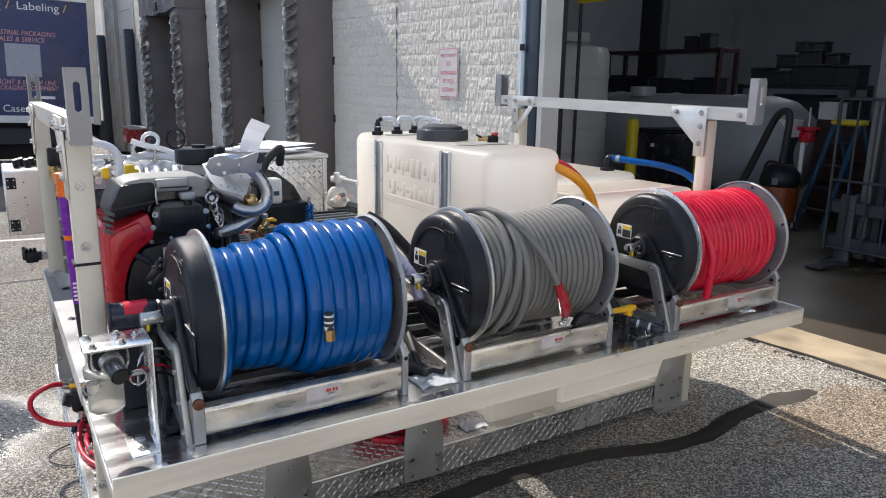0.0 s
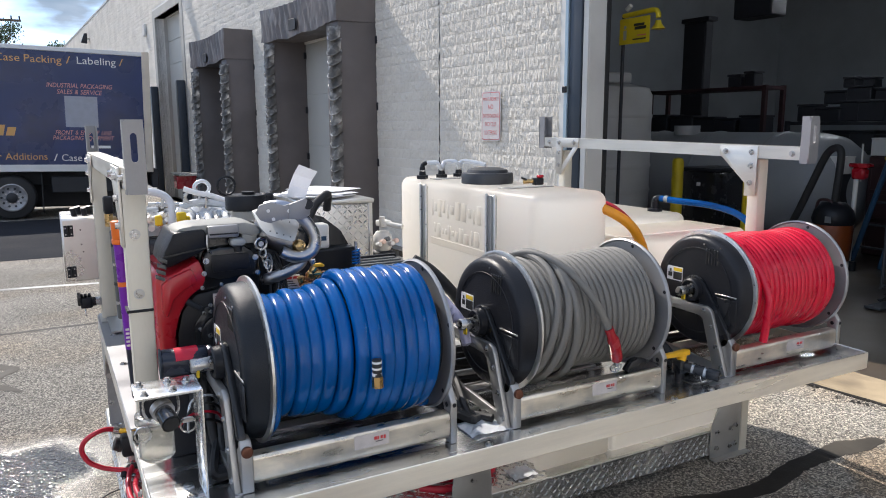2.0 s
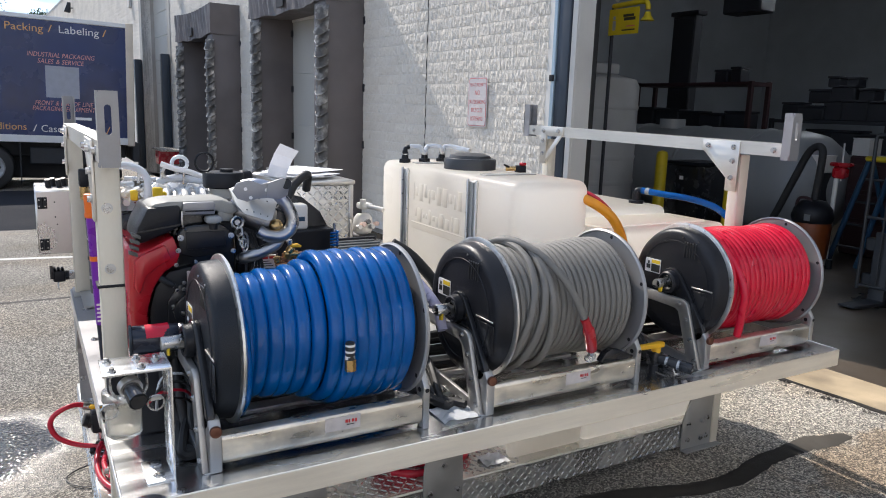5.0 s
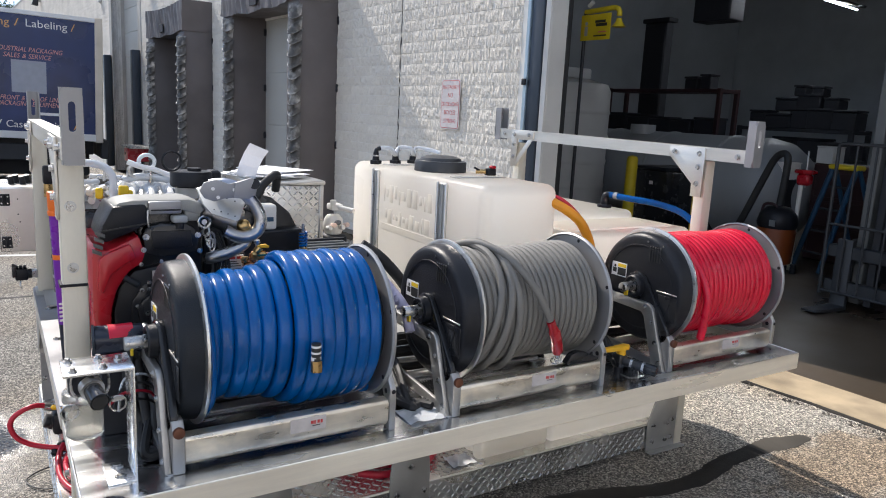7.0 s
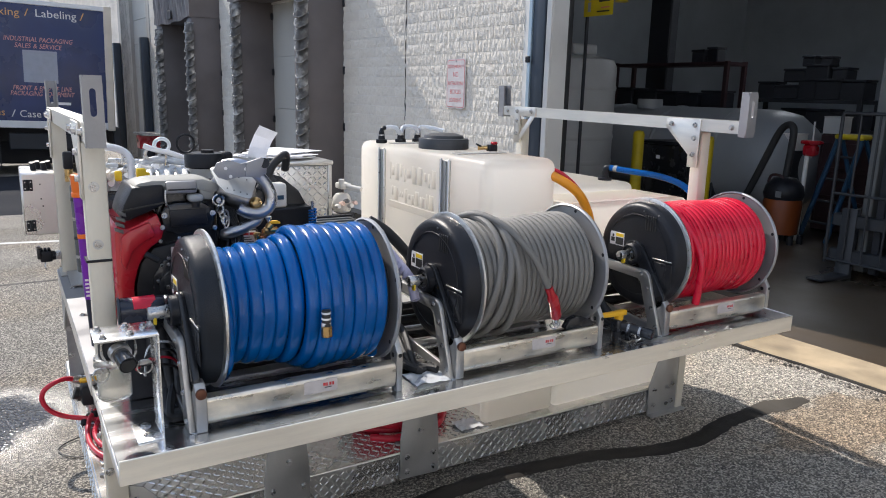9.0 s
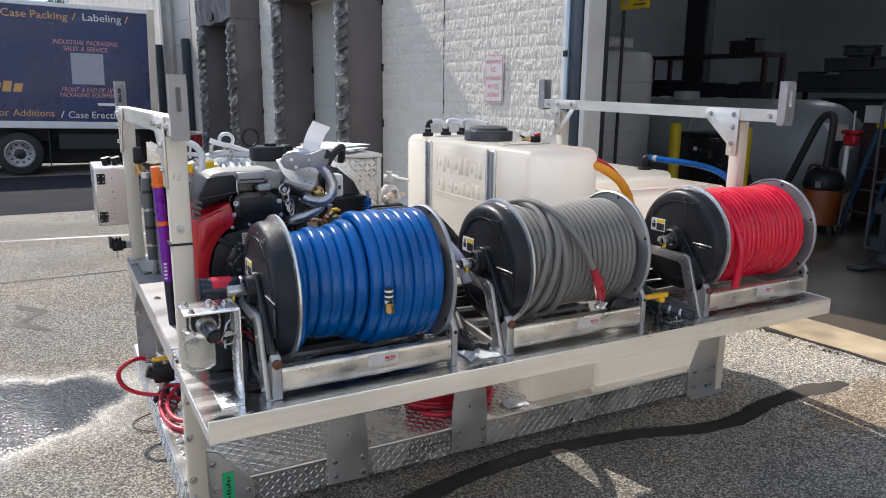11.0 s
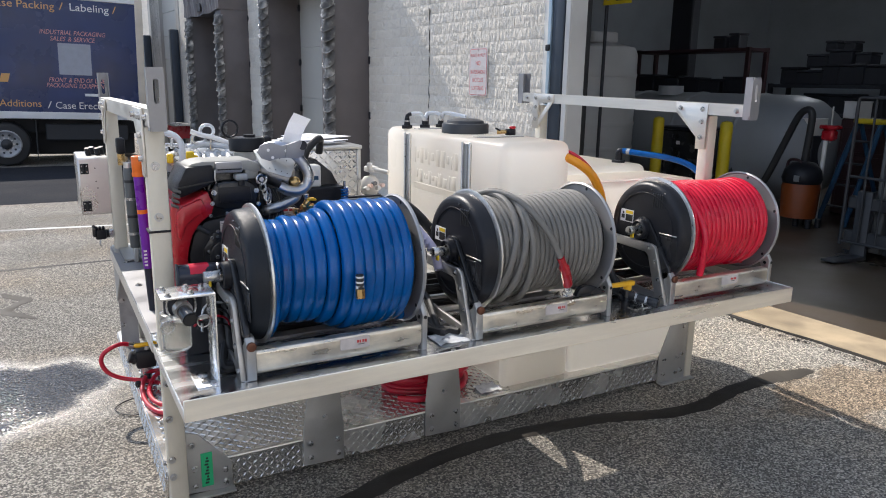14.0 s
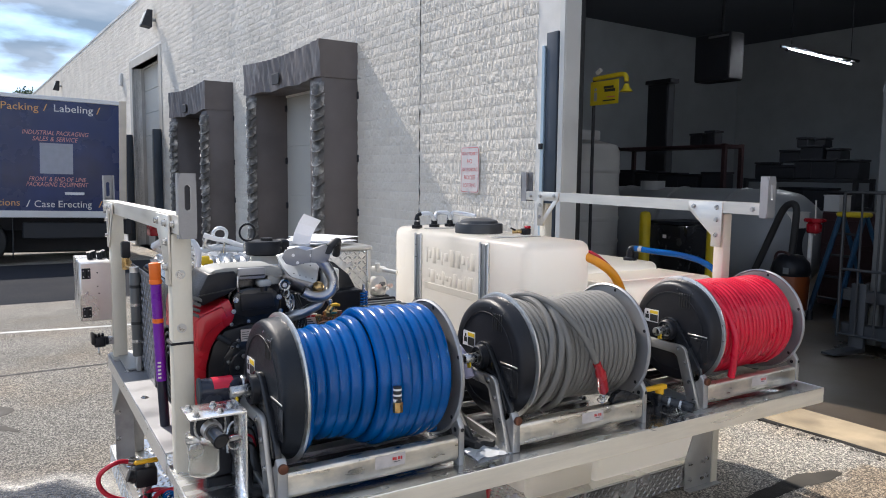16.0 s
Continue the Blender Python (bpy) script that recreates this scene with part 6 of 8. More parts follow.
part("latch_hook", sweep([(0.368, 2.085, 1.075), (0.366, 2.08, 1.05), (0.370, 2.082, 1.028), (0.378, 2.088, 1.022)], 0.003, 6), STEEL, cover)
part("cover_back", prism([(2.238, 1.098), (2.32, 1.070), (2.36, 1.04), (2.238, 1.03)], "x", 0.31, 0.51, 0.006), ENGINE_TOP, cover)
part("air_box", box(0.345, 0.525, 2.13, 2.46, 0.80, 1.075, 0.014, 3), BLACK_SMOOTH, engine)
part("side_panel_grey", box(0.468, 0.512, 2.104, 2.135, 1.038, 1.075, 0.006, 2), ENGINE_TOP, engine)
valve_cover = part("valve_cover", prism([(0.352, 1.005), (0.365, 1.030), (0.40, 1.036), (0.47, 1.036), (0.497, 1.018), (0.506, 0.985), (0.498, 0.948), (0.40, 0.940), (0.360, 0.952)], "y", 2.092, 2.135, 0.010), BLACK_SMOOTH, engine, "black moulded valve cover")
part("cover_ridge", prism([(0.375, 1.015), (0.48, 1.015), (0.486, 0.968), (0.38, 0.965)], "y", 2.088, 2.094, 0.003), BLACK, valve_cover)
part("oil_cap", box(0.430, 0.473, 2.075, 2.118, 1.037, 1.058, 0.008, 3), GREY_POLY, engine, "small grey oil cap")
part("cap_neck", rod((0.452, 2.10, 1.02), (0.452, 2.10, 1.04), 0.014, 14), BLACK, engine)
for x, z, r in ((0.362, 1.000, 0.006), (0.355, 0.965, 0.005), (0.500, 1.000, 0.006), (0.505, 0.955, 0.005), (0.40, 0.93, 0.004), (0.47, 0.935, 0.004), (0.348, 0.925, 0.004)):
    bolt((x, 2.090, z), (0, -1, 0), r, 0.006, engine)
part("label", box(0.376, 0.412, 2.088, 2.092, 0.868, 0.905), LABEL_DULL, engine, "silver data label")
for k in range(4):
    part("label_print", box(0.380, 0.405 - 0.004 * (k % 2), 2.0872, 2.0885, 0.875 + 0.007 * k, 0.877 + 0.007 * k), LABEL_BLACK, engine)
part("lower_panel", prism([(0.272, 0.60), (0.276, 0.80), (0.292, 0.862), (0.33, 0.905), (0.41, 0.92), (0.46, 0.90), (0.49, 0.84), (0.49, 0.60)], "y", 2.10, 2.16, 0.01), BLACK, engine)
part("panel_plate", prism([(0.318, 0.63), (0.322, 0.82), (0.352, 0.868), (0.42, 0.872), (0.435, 0.82), (0.435, 0.63)], "y", 2.092, 2.101, 0.004), BLACK_SMOOTH, engine)
part("lever", rod((0.302, 2.075, 0.895), (0.337, 2.062, 0.872), 0.009, 10, cap=0.003), POWDER, engine, "grey throttle lever")
part("panel_disc", rod((0.39, 2.10, 0.79), (0.39, 2.075, 0.79), 0.055, 28, cap=0.006), BLACK_SMOOTH, engine)
for k in range(6):
    a = k * 1.05
    bolt((0.40 + 0.04 * math.cos(a), 2.075, 0.79 + 0.04 * math.sin(a)), (0, -1, 0), 0.005, 0.004, engine)
rng = random.Random(14)
for k in range(16):
    bolt((rng.uniform(0.325, 0.43), 2.092, rng.uniform(0.64, 0.875)), (0, -1, 0), rng.choice((0.003, 0.004, 0.005)), 0.005, engine)
grille = part("fan_guard", lathe([(0.0, 0.02), (-0.012, 0.05), (-0.016, 0.10), (-0.004, 0.135), (0.02, 0.14)], (0.222, 2.33, 0.76), "x", 36), RUBBER, engine, "black mesh fan guard")
for k in range(5):
    part("guard_ring", lathe([(-0.017, 0.035 + 0.022 * k), (-0.02, 0.04 + 0.022 * k), (-0.017, 0.045 + 0.022 * k)], (0.222, 2.33, 0.76), "x", 32), POWDER, grille)
air = part("air_filter", lathe([(0, 0.062), (0.004, 0.066), (0.045, 0.066), (0.05, 0.062), (0.051, 0.0)], (0.565, 2.45, 1.098), "z", 36), BLACK, engine, "round black air filter")
part("filter_base", lathe([(0, 0.05), (0.033, 0.05)], (0.565, 2.45, 1.066), "z", 32), SILVER_SHEET, air)
part("filter_knob", rod((0.575, 2.45, 1.148), (0.575, 2.45, 1.158), 0.022, 16), BLACK, air)
part("wire_ring", sweep([(0.505 + 0.028 * math.cos(a), 2.45, 1.18 + 0.03 * math.sin(a)) for a in (2 * math.pi * k / 14 for k in range(15))], 0.004, 6, 3), BLACK, air)
part("filter_bracket", box(0.62, 0.66, 2.44, 2.50, 1.07, 1.15, 0.008), BLACK, air)
# exhaust
muffler = part("muffler", rod((0.57, 2.30, 1.06), (0.685, 2.235, 1.012), 0.044, 28, cap=0.012), CAST, engine, "dull steel muffler")
shield = prism([(0.562, 1.118), (0.590, 1.124), (0.688, 1.092), (0.694, 1.080), (0.656, 1.036), (0.644, 1.034), (0.580, 1.054), (0.566, 1.076)], "y", 2.18, 2.20, 0.003)
for v in shield.verts:
    v.co.y += (v.co.z - 1.06) * 1.5
shield_part = part("muffler_shield", shield, SILVER_SHEET, muffler, "pale sloping heat shield")
for k in range(4):
    for x, z in ((0.596 + 0.022 * k, 1.105 - 0.007 * k), (0.592 + 0.018 * k, 1.064 - 0.006 * k)):
        part("shield_hole", rod((x, 2.1785 + (z - 1.06) * 1.5, z), (x, 2.1800 + (z - 1.06) * 1.5, z), 0.0022, 8), BLACK, muffler)
part("muffler_end", lathe([(0, 0.021), (-0.010, 0.019), (-0.017, 0.012), (-0.019, 0.0)], (0.686, 2.205, 1.008), "y", 24), BRASS, muffler, "heat-yellowed end dome")
pipe = part("exhaust_pipe", sweep([(0.60, 2.25, 1.13), (0.635, 2.22, 1.135), (0.672, 2.20, 1.122), (0.70, 2.195, 1.095), (0.722, 2.19, 1.062), (0.733, 2.185, 1.027), (0.722, 2.185, 0.995), (0.690, 2.185, 0.978), (0.655, 2.185, 0.982), (0.625, 2.19, 0.998)], 0.0195, 16), BLUED, engine, "heat-blued exhaust pipe")
part("lower_pipe", sweep([(0.70, 2.21, 0.975), (0.685, 2.20, 0.953), (0.655, 2.195, 0.938), (0.625, 2.195, 0.926), (0.598, 2.21, 0.915), (0.585, 2.24, 0.905)], 0.0185, 14), BLUED, pipe)
part("exhaust_flange", prism([(0.548, 1.122), (0.560, 1.146), (0.594, 1.155), (0.634, 1.141), (0.66, 1.148), (0.655, 1.10), (0.62, 1.098), (0.59, 1.09), (0.562, 1.100)], "y", 2.172, 2.180, 0.001), FLANGE, pipe, "flat steel flange")
part("flange_ear", prism([(0.645, 1.10), (0.65, 1.145), (0.70, 1.160), (0.72, 1.147), (0.713, 1.108), (0.69, 1.095)], "y", 2.168, 2.179, 0.002), FLANGE, pipe)
part("pipe_mouth", rod((0.707, 2.166, 1.142), (0.712, 2.178, 1.140), 0.016, 18), BLACK, pipe)
# white discs paint the brightness showing through the flange holes
for x, z in ((0.585, 1.128), (0.648, 1.124), (0.60, 1.102)):
    part("flange_hole", rod((x, 2.1715, z), (x, 2.1705, z), 0.0055, 10), LABEL, pipe)
for ob in (muffler, pipe):
    ob.scale = (0.94, 0.94, 0.94)
    ob.location = (-0.019, 0.0, 0.0764)
shroud = part("black_shroud", prism([(0.60, 0.62), (0.60, 0.97), (0.70, 1.0), (0.77, 1.075), (0.83, 1.058), (0.895, 1.005), (0.922, 0.955), (0.922, 0.62)], "y", 2.44, 2.455, 0.003), BLACK_SMOOTH, engine, "black sheet shroud")
part("shroud_box", box(0.66, 0.922, 2.36, 2.44, 0.62, 0.955, 0.006), BLACK, engine)
part("overflow_bottle", box(0.772, 0.828, 2.37, 2.43, 0.955, 1.042, 0.01, 3), WHITE_PLASTIC, engine, "white overflow bottle")
part("bottle_label", box(0.79, 0.815, 2.3685, 2.371, 0.985, 1.0), LADDER_BLUE, engine)
part("coolant_hose", sweep([(0.735, 2.40, 1.02), (0.765, 2.40, 1.06), (0.785, 2.40, 1.10), (0.808, 2.40, 1.125), (0.832, 2.41, 1.138), (0.85, 2.44, 1.13), (0.855, 2.47, 1.08)], 0.0145, 10), RUBBER, engine, "black rubber hose")
part("chain_ring", sweep([(0.518 + 0.016 * math.cos(a), 2.088, 1.037 + 0.016 * math.sin(a)) for a in (2 * math.pi * k / 14 for k in range(15))], 0.0045, 8, 3), STEEL, engine, "chrome ring")
part("ring_boss", rod((0.518, 2.096, 1.037), (0.518, 2.086, 1.037), 0.008, 12), STEEL, engine)
for k, (r, w) in enumerate(((0.011, 0.0035), (0.009, 0.003), (0.010, 0.0035))):
    c = Vector((0.522 + 0.006 * k, 2.086, 1.012 - 0.018 * k))
    link = [c + Vector((r * 0.8 * math.cos(a), 0.004 * math.sin(2 * a + k), r * 1.3 * math.sin(a))) for a in (2 * math.pi * j / 10 for j in range(11))]
    part("chain_link", sweep(link, w, 6, 2), STEEL, engine, "chrome chain link")
part("snap_hook", sweep([(0.536, 2.084, 1.008), (0.545, 2.084, 0.995), (0.546, 2.084, 0.965), (0.538, 2.084, 0.952), (0.531, 2.084, 0.962), (0.533, 2.084, 0.995), (0.528, 2.084, 1.006)], 0.0032, 7), STEEL, engine, "chrome snap hook")
part("hook_lanyard", sweep([(0.538, 2.085, 0.952), (0.540, 2.084, 0.90), (0.536, 2.088, 0.85), (0.545, 2.10, 0.80)], 0.004, 6), RUBBER, engine)
for k in range(4):
    part("cable", sweep([(0.54 + 0.01 * k, 2.12, 1.0), (0.56 + 0.008 * k, 2.08, 0.95 - 0.01 * k), (0.55 + 0.012 * k, 2.09, 0.88), (0.50 + 0.03 * k, 2.12, 0.80)], 0.004, 6), RUBBER, engine)
part("notice_plate", box(0.560, 0.645, 2.118, 2.14, 0.80, 0.935, 0.004), BLACK, engine)
part("notice", box(0.567, 0.637, 2.112, 2.118, 0.890, 0.930), LABEL, engine, "white notice with red heading")
for x0, x1 in ((0.572, 0.590), (0.594, 0.612), (0.616, 0.632)):
    part("notice_print", box(x0, x1, 2.1105, 2.1125, 0.919, 0.926), LABEL_RED, engine)
for k in range(3):
    part("notice_print", box(0.572, 0.628 - 0.006 * k, 2.1105, 2.1125, 0.897 + 0.007 * k, 0.899 + 0.007 * k), LABEL_BLACK, engine)

pump = thing("pressure_pump", "brass manifold and pump with a yellow valve handle", "pump")
part("pump_body", box(0.66, 0.86, 2.14, 2.34, TOP - 0.006, 0.875, 0.02, 2), DARK_THING, pump)
manifold = part("manifold", box(0.628, 0.735, 2.07, 2.10, 0.895, 0.915, 0.006), COPPER_FIT, pump, "copper-brown brass manifold")
for k in range(5):
    x = 0.632 + 0.024 * k
    stub = rod((x, 2.085, 0.912), (x, 2.085, 0.930 + 0.008 * (k % 2)), 0.0095, 10)
    rod((x, 2.085, 0.920), (x, 2.085, 0.927), 0.0125, 6, bm=stub)
    part("union", stub, (BRASS, COPPER_FIT, BRASS, COPPER_FIT, BRASS)[k], manifold)
part("valve_elbow", sweep([(0.660, 2.075, 0.925), (0.664, 2.07, 0.945), (0.672, 2.07, 0.958)], [0.011, 0.012, 0.010], 10), BRASS, pump)
part("tee", rod((0.648, 2.07, 0.938), (0.690, 2.07, 0.938), 0.010, 10, cap=0.002), BRASS, pump)
part("valve_stem", rod((0.668, 2.07, 0.955), (0.664, 2.07, 0.975), 0.007, 8), STEEL, pump)
part("stem_cap", rod((0.664, 2.07, 0.972), (0.663, 2.07, 0.980), 0.010, 10), STEEL, pump)
part("valve_handle", prism([(0.662, 0.966), (0.690, 0.968), (0.700, 0.962), (0.698, 0.956), (0.684, 0.958), (0.664, 0.958)], "y", 2.062, 2.076, 0.002), YELLOW, pump, "yellow lever")
part("red_ring", lathe([(0, 0.014), (0.008, 0.014)], (0.722, 2.075, 0.922), "z", 14), RED_COWL, pump)
part("side_union", rod((0.712, 2.075, 0.908), (0.748, 2.070, 0.912), 0.012, 8), COPPER_FIT, pump)
spring = part("relief_spring", rod((0.895, 2.30, 0.90), (0.895, 2.30, 0.985), 0.006, 8), STEEL, pump)
part("spring_coil", sweep([(0.895 + 0.012 * math.cos(k * 0.8), 2.30 + 0.012 * math.sin(k * 0.8), 0.905 + 0.0013 * k) for k in range(42)], 0.0036, 6, 2), BLUE_HOSE, spring, "blue coil spring")
part("spring_post", rod((0.895, 2.30, 0.80), (0.895, 2.30, 0.905), 0.014, 14), BRASS, pump)
battery = thing("battery_box", "black battery box with a ribbed grey lid", "battery box")
part("case", box(0.95, 1.17, 2.30, 2.62, TOP - 0.006, 0.835, 0.012, 2), BLACK, battery)
lid = part("lid", box(0.94, 1.18, 2.29, 2.63, 0.832, 0.862, 0.01, 2), LID_GREY, battery)
for k in range(6):
    part("lid_rib", box(0.955, 1.165, 2.31 + 0.05 * k, 2.33 + 0.05 * k, 0.861, 0.868, 0.003), LID_GREY, lid)
part("lid_strap", box(0.936, 1.184, 2.60, 2.618, 0.862, 0.872, 0.002), BLACK, lid)
fuel = thing("fuel_tank", "black plastic fuel tank behind the engine", "fuel tank")
part("shell", box(0.24, 0.66, 2.50, 3.10, TOP - 0.006, 1.015, 0.03, 3), BLACK_SMOOTH, fuel)
part("tank_rib", box(0.236, 0.242, 2.80, 3.06, 0.65, 0.9, 0.002), BLACK, fuel)
part("tank_rib", box(0.30, 0.60, 2.494, 2.502, 0.93, 0.96, 0.003), BLACK, fuel)
bag = thing("parts_bag", "clear plastic bag of fittings and tubes lying on the black tank", "bag")
bag.location = (0, -0.22, -0.03)
film = bmesh.new()
rng = random.Random(3)
rows = []
for j in range(15):
    row = []
    for i in range(25):
        u, v = i / 24, j / 14
        h = 0.052 * math.sin(math.pi * u) ** 0.5 * math.sin(math.pi * v) ** 0.5 if 0 < u < 1 and 0 < v < 1 else 0
        h *= 1 + 0.7 * noise.noise((u * 9, v * 7, 2.0))
        row.append(film.verts.new((0.235 + 0.45 * u + 0.006 * rng.random(), 2.76 + 0.34 * v, 1.048 + h + 0.012 * rng.random() * (h > 0))))
    rows.append(row)
for p, q in zip(rows, rows[1:]):
    for k in range(24):
        film.faces.new((p[k], p[k + 1], q[k + 1], q[k]))
part("film", film, CLEAR_BAG, bag, smooth=False)
for k in range(9):
    x = 0.27 + 0.045 * k
    part("packed_tube", sweep([(x, 2.80, 1.06), (x + 0.012, 2.90, 1.073), (x - 0.006, 3.05, 1.063)], 0.012, 8), WHITE_PLASTIC if k % 3 else STAINLESS, bag)
for x, z, w in ((0.285, 1.085, 0.022), (0.352, 1.092, 0.030), (0.378, 1.078, 0.016), (0.232, 1.09, 0.02)):
    part("packed_label", box(x, x + w, 2.715, 2.735, z, z + 0.034, 0.004), LABEL_YELLOW, bag, "yellow tag")
for k in range(13):
    x = 0.245 + 0.030 * k
    part("packed_tube", sweep([(x, 2.745, 1.066 + 0.008 * (k % 3)), (x + 0.01, 2.80, 1.086 + 0.006 * (k % 2)), (x + 0.016, 2.87, 1.098)], 0.0105, 8), (STAINLESS, LABEL, STEEL, WHITE_PLASTIC)[k % 4], bag)
rng = random.Random(31)
for k in range(50):
    c = Vector((rng.uniform(0.25, 0.68), rng.uniform(2.74, 3.08), rng.uniform(1.072, 1.112)))
    d = Vector((rng.gauss(0, 1), rng.gauss(0, 1), rng.gauss(0, 0.5))).normalized() * rng.uniform(0.012, 0.034)
    piece = rod(c - d, c + d, rng.uniform(0.006, 0.013), 8)
    rod(c + d * 0.4, c + d * 0.8, 0.016, 6, bm=piece)
    part("packed_fitting", piece, (CLEAR_BAG, STEEL, LABEL, CLEAR_BAG, STAINLESS, WHITE_PLASTIC, STEEL, CLEAR_BAG, LABEL)[k % 9], bag)
hoses = thing("clear_hose", "bent clear plastic hose lying over the parts bag", "hose")
hoses.location = (0, -0.22, -0.03)
part("hose", sweep([(0.20, 2.76, 1.165), (0.255, 2.73, 1.196), (0.305, 2.70, 1.190), (0.330, 2.68, 1.16), (0.330, 2.67, 1.11), (0.322, 2.67, 1.06)], 0.0120, 12), CLEAR_BAG, hoses, "clear hose")
part("hose_tail", sweep([(0.20, 2.76, 1.165), (0.235, 2.80, 1.14), (0.27, 2.84, 1.125), (0.31, 2.90, 1.12)], 0.0105, 10), CLEAR_BAG, hoses)
part("pipe_arm", sweep([(0.41, 2.93, 1.185), (0.45, 2.92, 1.170), (0.50, 2.91, 1.158), (0.545, 2.90, 1.14), (0.57, 2.90, 1.135)], 0.010, 9), LABEL, hoses, "white pipe arm")
part("pipe_coil", sweep([(0.475 + 0.026 * math.cos(a), 2.94, 1.185 + 0.024 * math.sin(a)) for a in (2 * math.pi * k / 14 for k in range(15))], 0.007, 8, 3), GREY_CLEAR, hoses)
part("hose_bead", sweep([(0.40, 2.95, 1.12), (0.46, 2.93, 1.135), (0.54, 2.90, 1.125), (0.62, 2.88, 1.105)], 0.013, 9), CLEAR_BAG, hoses)
wand = thing("spray_wand", "steel spray wand with clips on the parts bag", "spray wand")
wand.location = (0, -0.22, -0.03)
part("tube", rod((0.30, 3.0, 1.13), (0.66, 2.85, 1.12), 0.008, 10), STEEL, wand)
part("clip", sweep([(0.44 + 0.025 * math.cos(a), 2.93, 1.155 + 0.022 * math.sin(a)) for a in (2 * math.pi * k / 12 for k in range(13))], 0.006, 7, 3), STEEL, wand)
part("clip", sweep([(0.58 + 0.022 * math.cos(a), 2.88, 1.14 + 0.02 * math.sin(a)) for a in (2 * math.pi * k / 12 for k in range(13))], 0.005, 7, 3), BLACK, wand)
for k in range(5):
    part("clip_pin", rod((0.34 + 0.07 * k, 2.97 - 0.03 * k, 1.115), (0.345 + 0.07 * k, 2.97 - 0.03 * k, 1.165), 0.005, 8), STEEL, wand)

chest = thing("tool_chest", "bright tread plate tool chest with papers on its lid", "tool chest")
part("chest_body", box(0.94, 1.25, 3.0, 3.44, TOP - 0.006, 1.035, 0.008, 2), TREAD, chest)
part("chest_lid", box(0.93, 1.262, 2.992, 3.45, 1.035, 1.055, 0.006, 2), ALU, chest)
treads("tread_pattern", (0.945, 2.9985, 0.70), (1, 0, 0), (0, 0, 1), 12, 14, 0.0240, chest)
part("chest_edge", box(1.235, 1.253, 2.994, 3.0, TOP - 0.006, 1.035, 0.002), ALU, chest)
papers = thing("loose_papers", "white manuals and loose sheets on the tool chest", "papers")
rng = random.Random(21)
for k in range(7):
    sheet = box(-0.105, 0.105, -0.14, 0.14, 0, 0.002 + 0.002 * (k % 2))
    place(sheet, pose(1.05 + rng.uniform(-0.05, 0.07), 3.19 + rng.uniform(-0.03, 0.1), 1.0555 + 0.0045 * k, 0, 0, rng.uniform(-30, 40)))
    part("sheet", sheet, PAPER, papers)
fold = bmesh.new()
quad = [[fold.verts.new((0.885 + 0.065 * s + 0.060 * t, 3.06 - 0.05 * s + 0.03 * math.sin(3 * t), 1.075 + 0.135 * t - 0.015 * s * (1 + t))) for s in (0, 0.5, 1)] for t in (0, 0.35, 0.7, 1)]
for p, q in zip(quad, quad[1:]):
    for k in range(2):
        fold.faces.new((p[k], p[k + 1], q[k + 1], q[k]))
bmesh.ops.solidify(fold, geom=list(fold.faces), thickness=0.004)
part("folded_sheet", fold, PAPER, papers, "folded paper standing up", smooth=False)
jug = thing("white_pump", "small white plastic pump with tan fluid beside the tank", "pump")
jug.location = (0.0, 0.0, -0.02)
part("jug_body", lathe([(0, 0.04), (0.03, 0.05), (0.07, 0.045), (0.09, 0.03), (0.095, 0.0)], (1.39, 3.20, 0.80), "z", 24), WHITE_PLASTIC, jug)
for k in range(5):
    part("pump_port", rod((1.34 + 0.022 * k, 3.15, 0.835 + 0.012 * (k % 3)), (1.345 + 0.022 * k, 3.125, 0.84 + 0.012 * (k % 3)), 0.011, 10), (WHITE_PLASTIC, TANK_PINK, DIM_PALE)[k % 3], jug)
part("pump_stand", box(1.34, 1.44, 3.14, 3.27, DECK + 0.02, 0.80, 0.01), DARK_THING, jug)
part("pump_head", box(1.365, 1.425, 3.16, 3.23, 0.915, 0.945, 0.008, 2), WHITE_PLASTIC, jug)
part("spout", rod((1.40, 3.17, 0.93), (1.45, 3.10, 0.92), 0.012, 12), WHITE_PLASTIC, jug)
part("spout_cap", rod((1.375, 3.17, 0.94), (1.375, 3.17, 0.965), 0.014, 12), WHITE_PLASTIC, jug)

# ---- left side of the skid ----
tube = thing("marker_tube", "purple plastic tube with an orange cap tied to the rack", "tube")
part("tube_body", rod((0.1655, 2.245, 0.735), (0.1545, 2.2395, 1.052), 0.0160, 20), PURPLE, tube)
part("cap", rod((0.1545, 2.2395, 1.052), (0.1525, 2.238, 1.112), 0.0175, 20, cap=0.004), ORANGE, tube, "orange cap")
part("cap_collar", rod((0.1550, 2.2398, 1.045), (0.1545, 2.2395, 1.060), 0.0195, 20, cap=0.003), ORANGE, tube)
part("dark_foot", rod((0.172, 2.247, TOP + 0.0045), (0.1655, 2.245, 0.737), 0.0152, 20), NAVY, tube, "dark printed foot")
part("label_band", rod((0.1585, 2.2415, 0.936), (0.1590, 2.2417, 0.922), 0.0166, 20), ORANGE, tube)
for k in range(5):
    part("print_mark", box(0.152, 0.162, 2.2280, 2.2295, 0.745 + 0.012 * k, 0.751 + 0.012 * k), LABEL, tube)
tap = thing("sample_tap", "brass tap with a black knob on the rack post", "tap")
tap.location = (0.058, 0.0, 0.0)
part("tap_body", rod((0.135, 3.18, 0.98), (0.135, 3.18, 1.03), 0.016, 12), BRASS, tap)
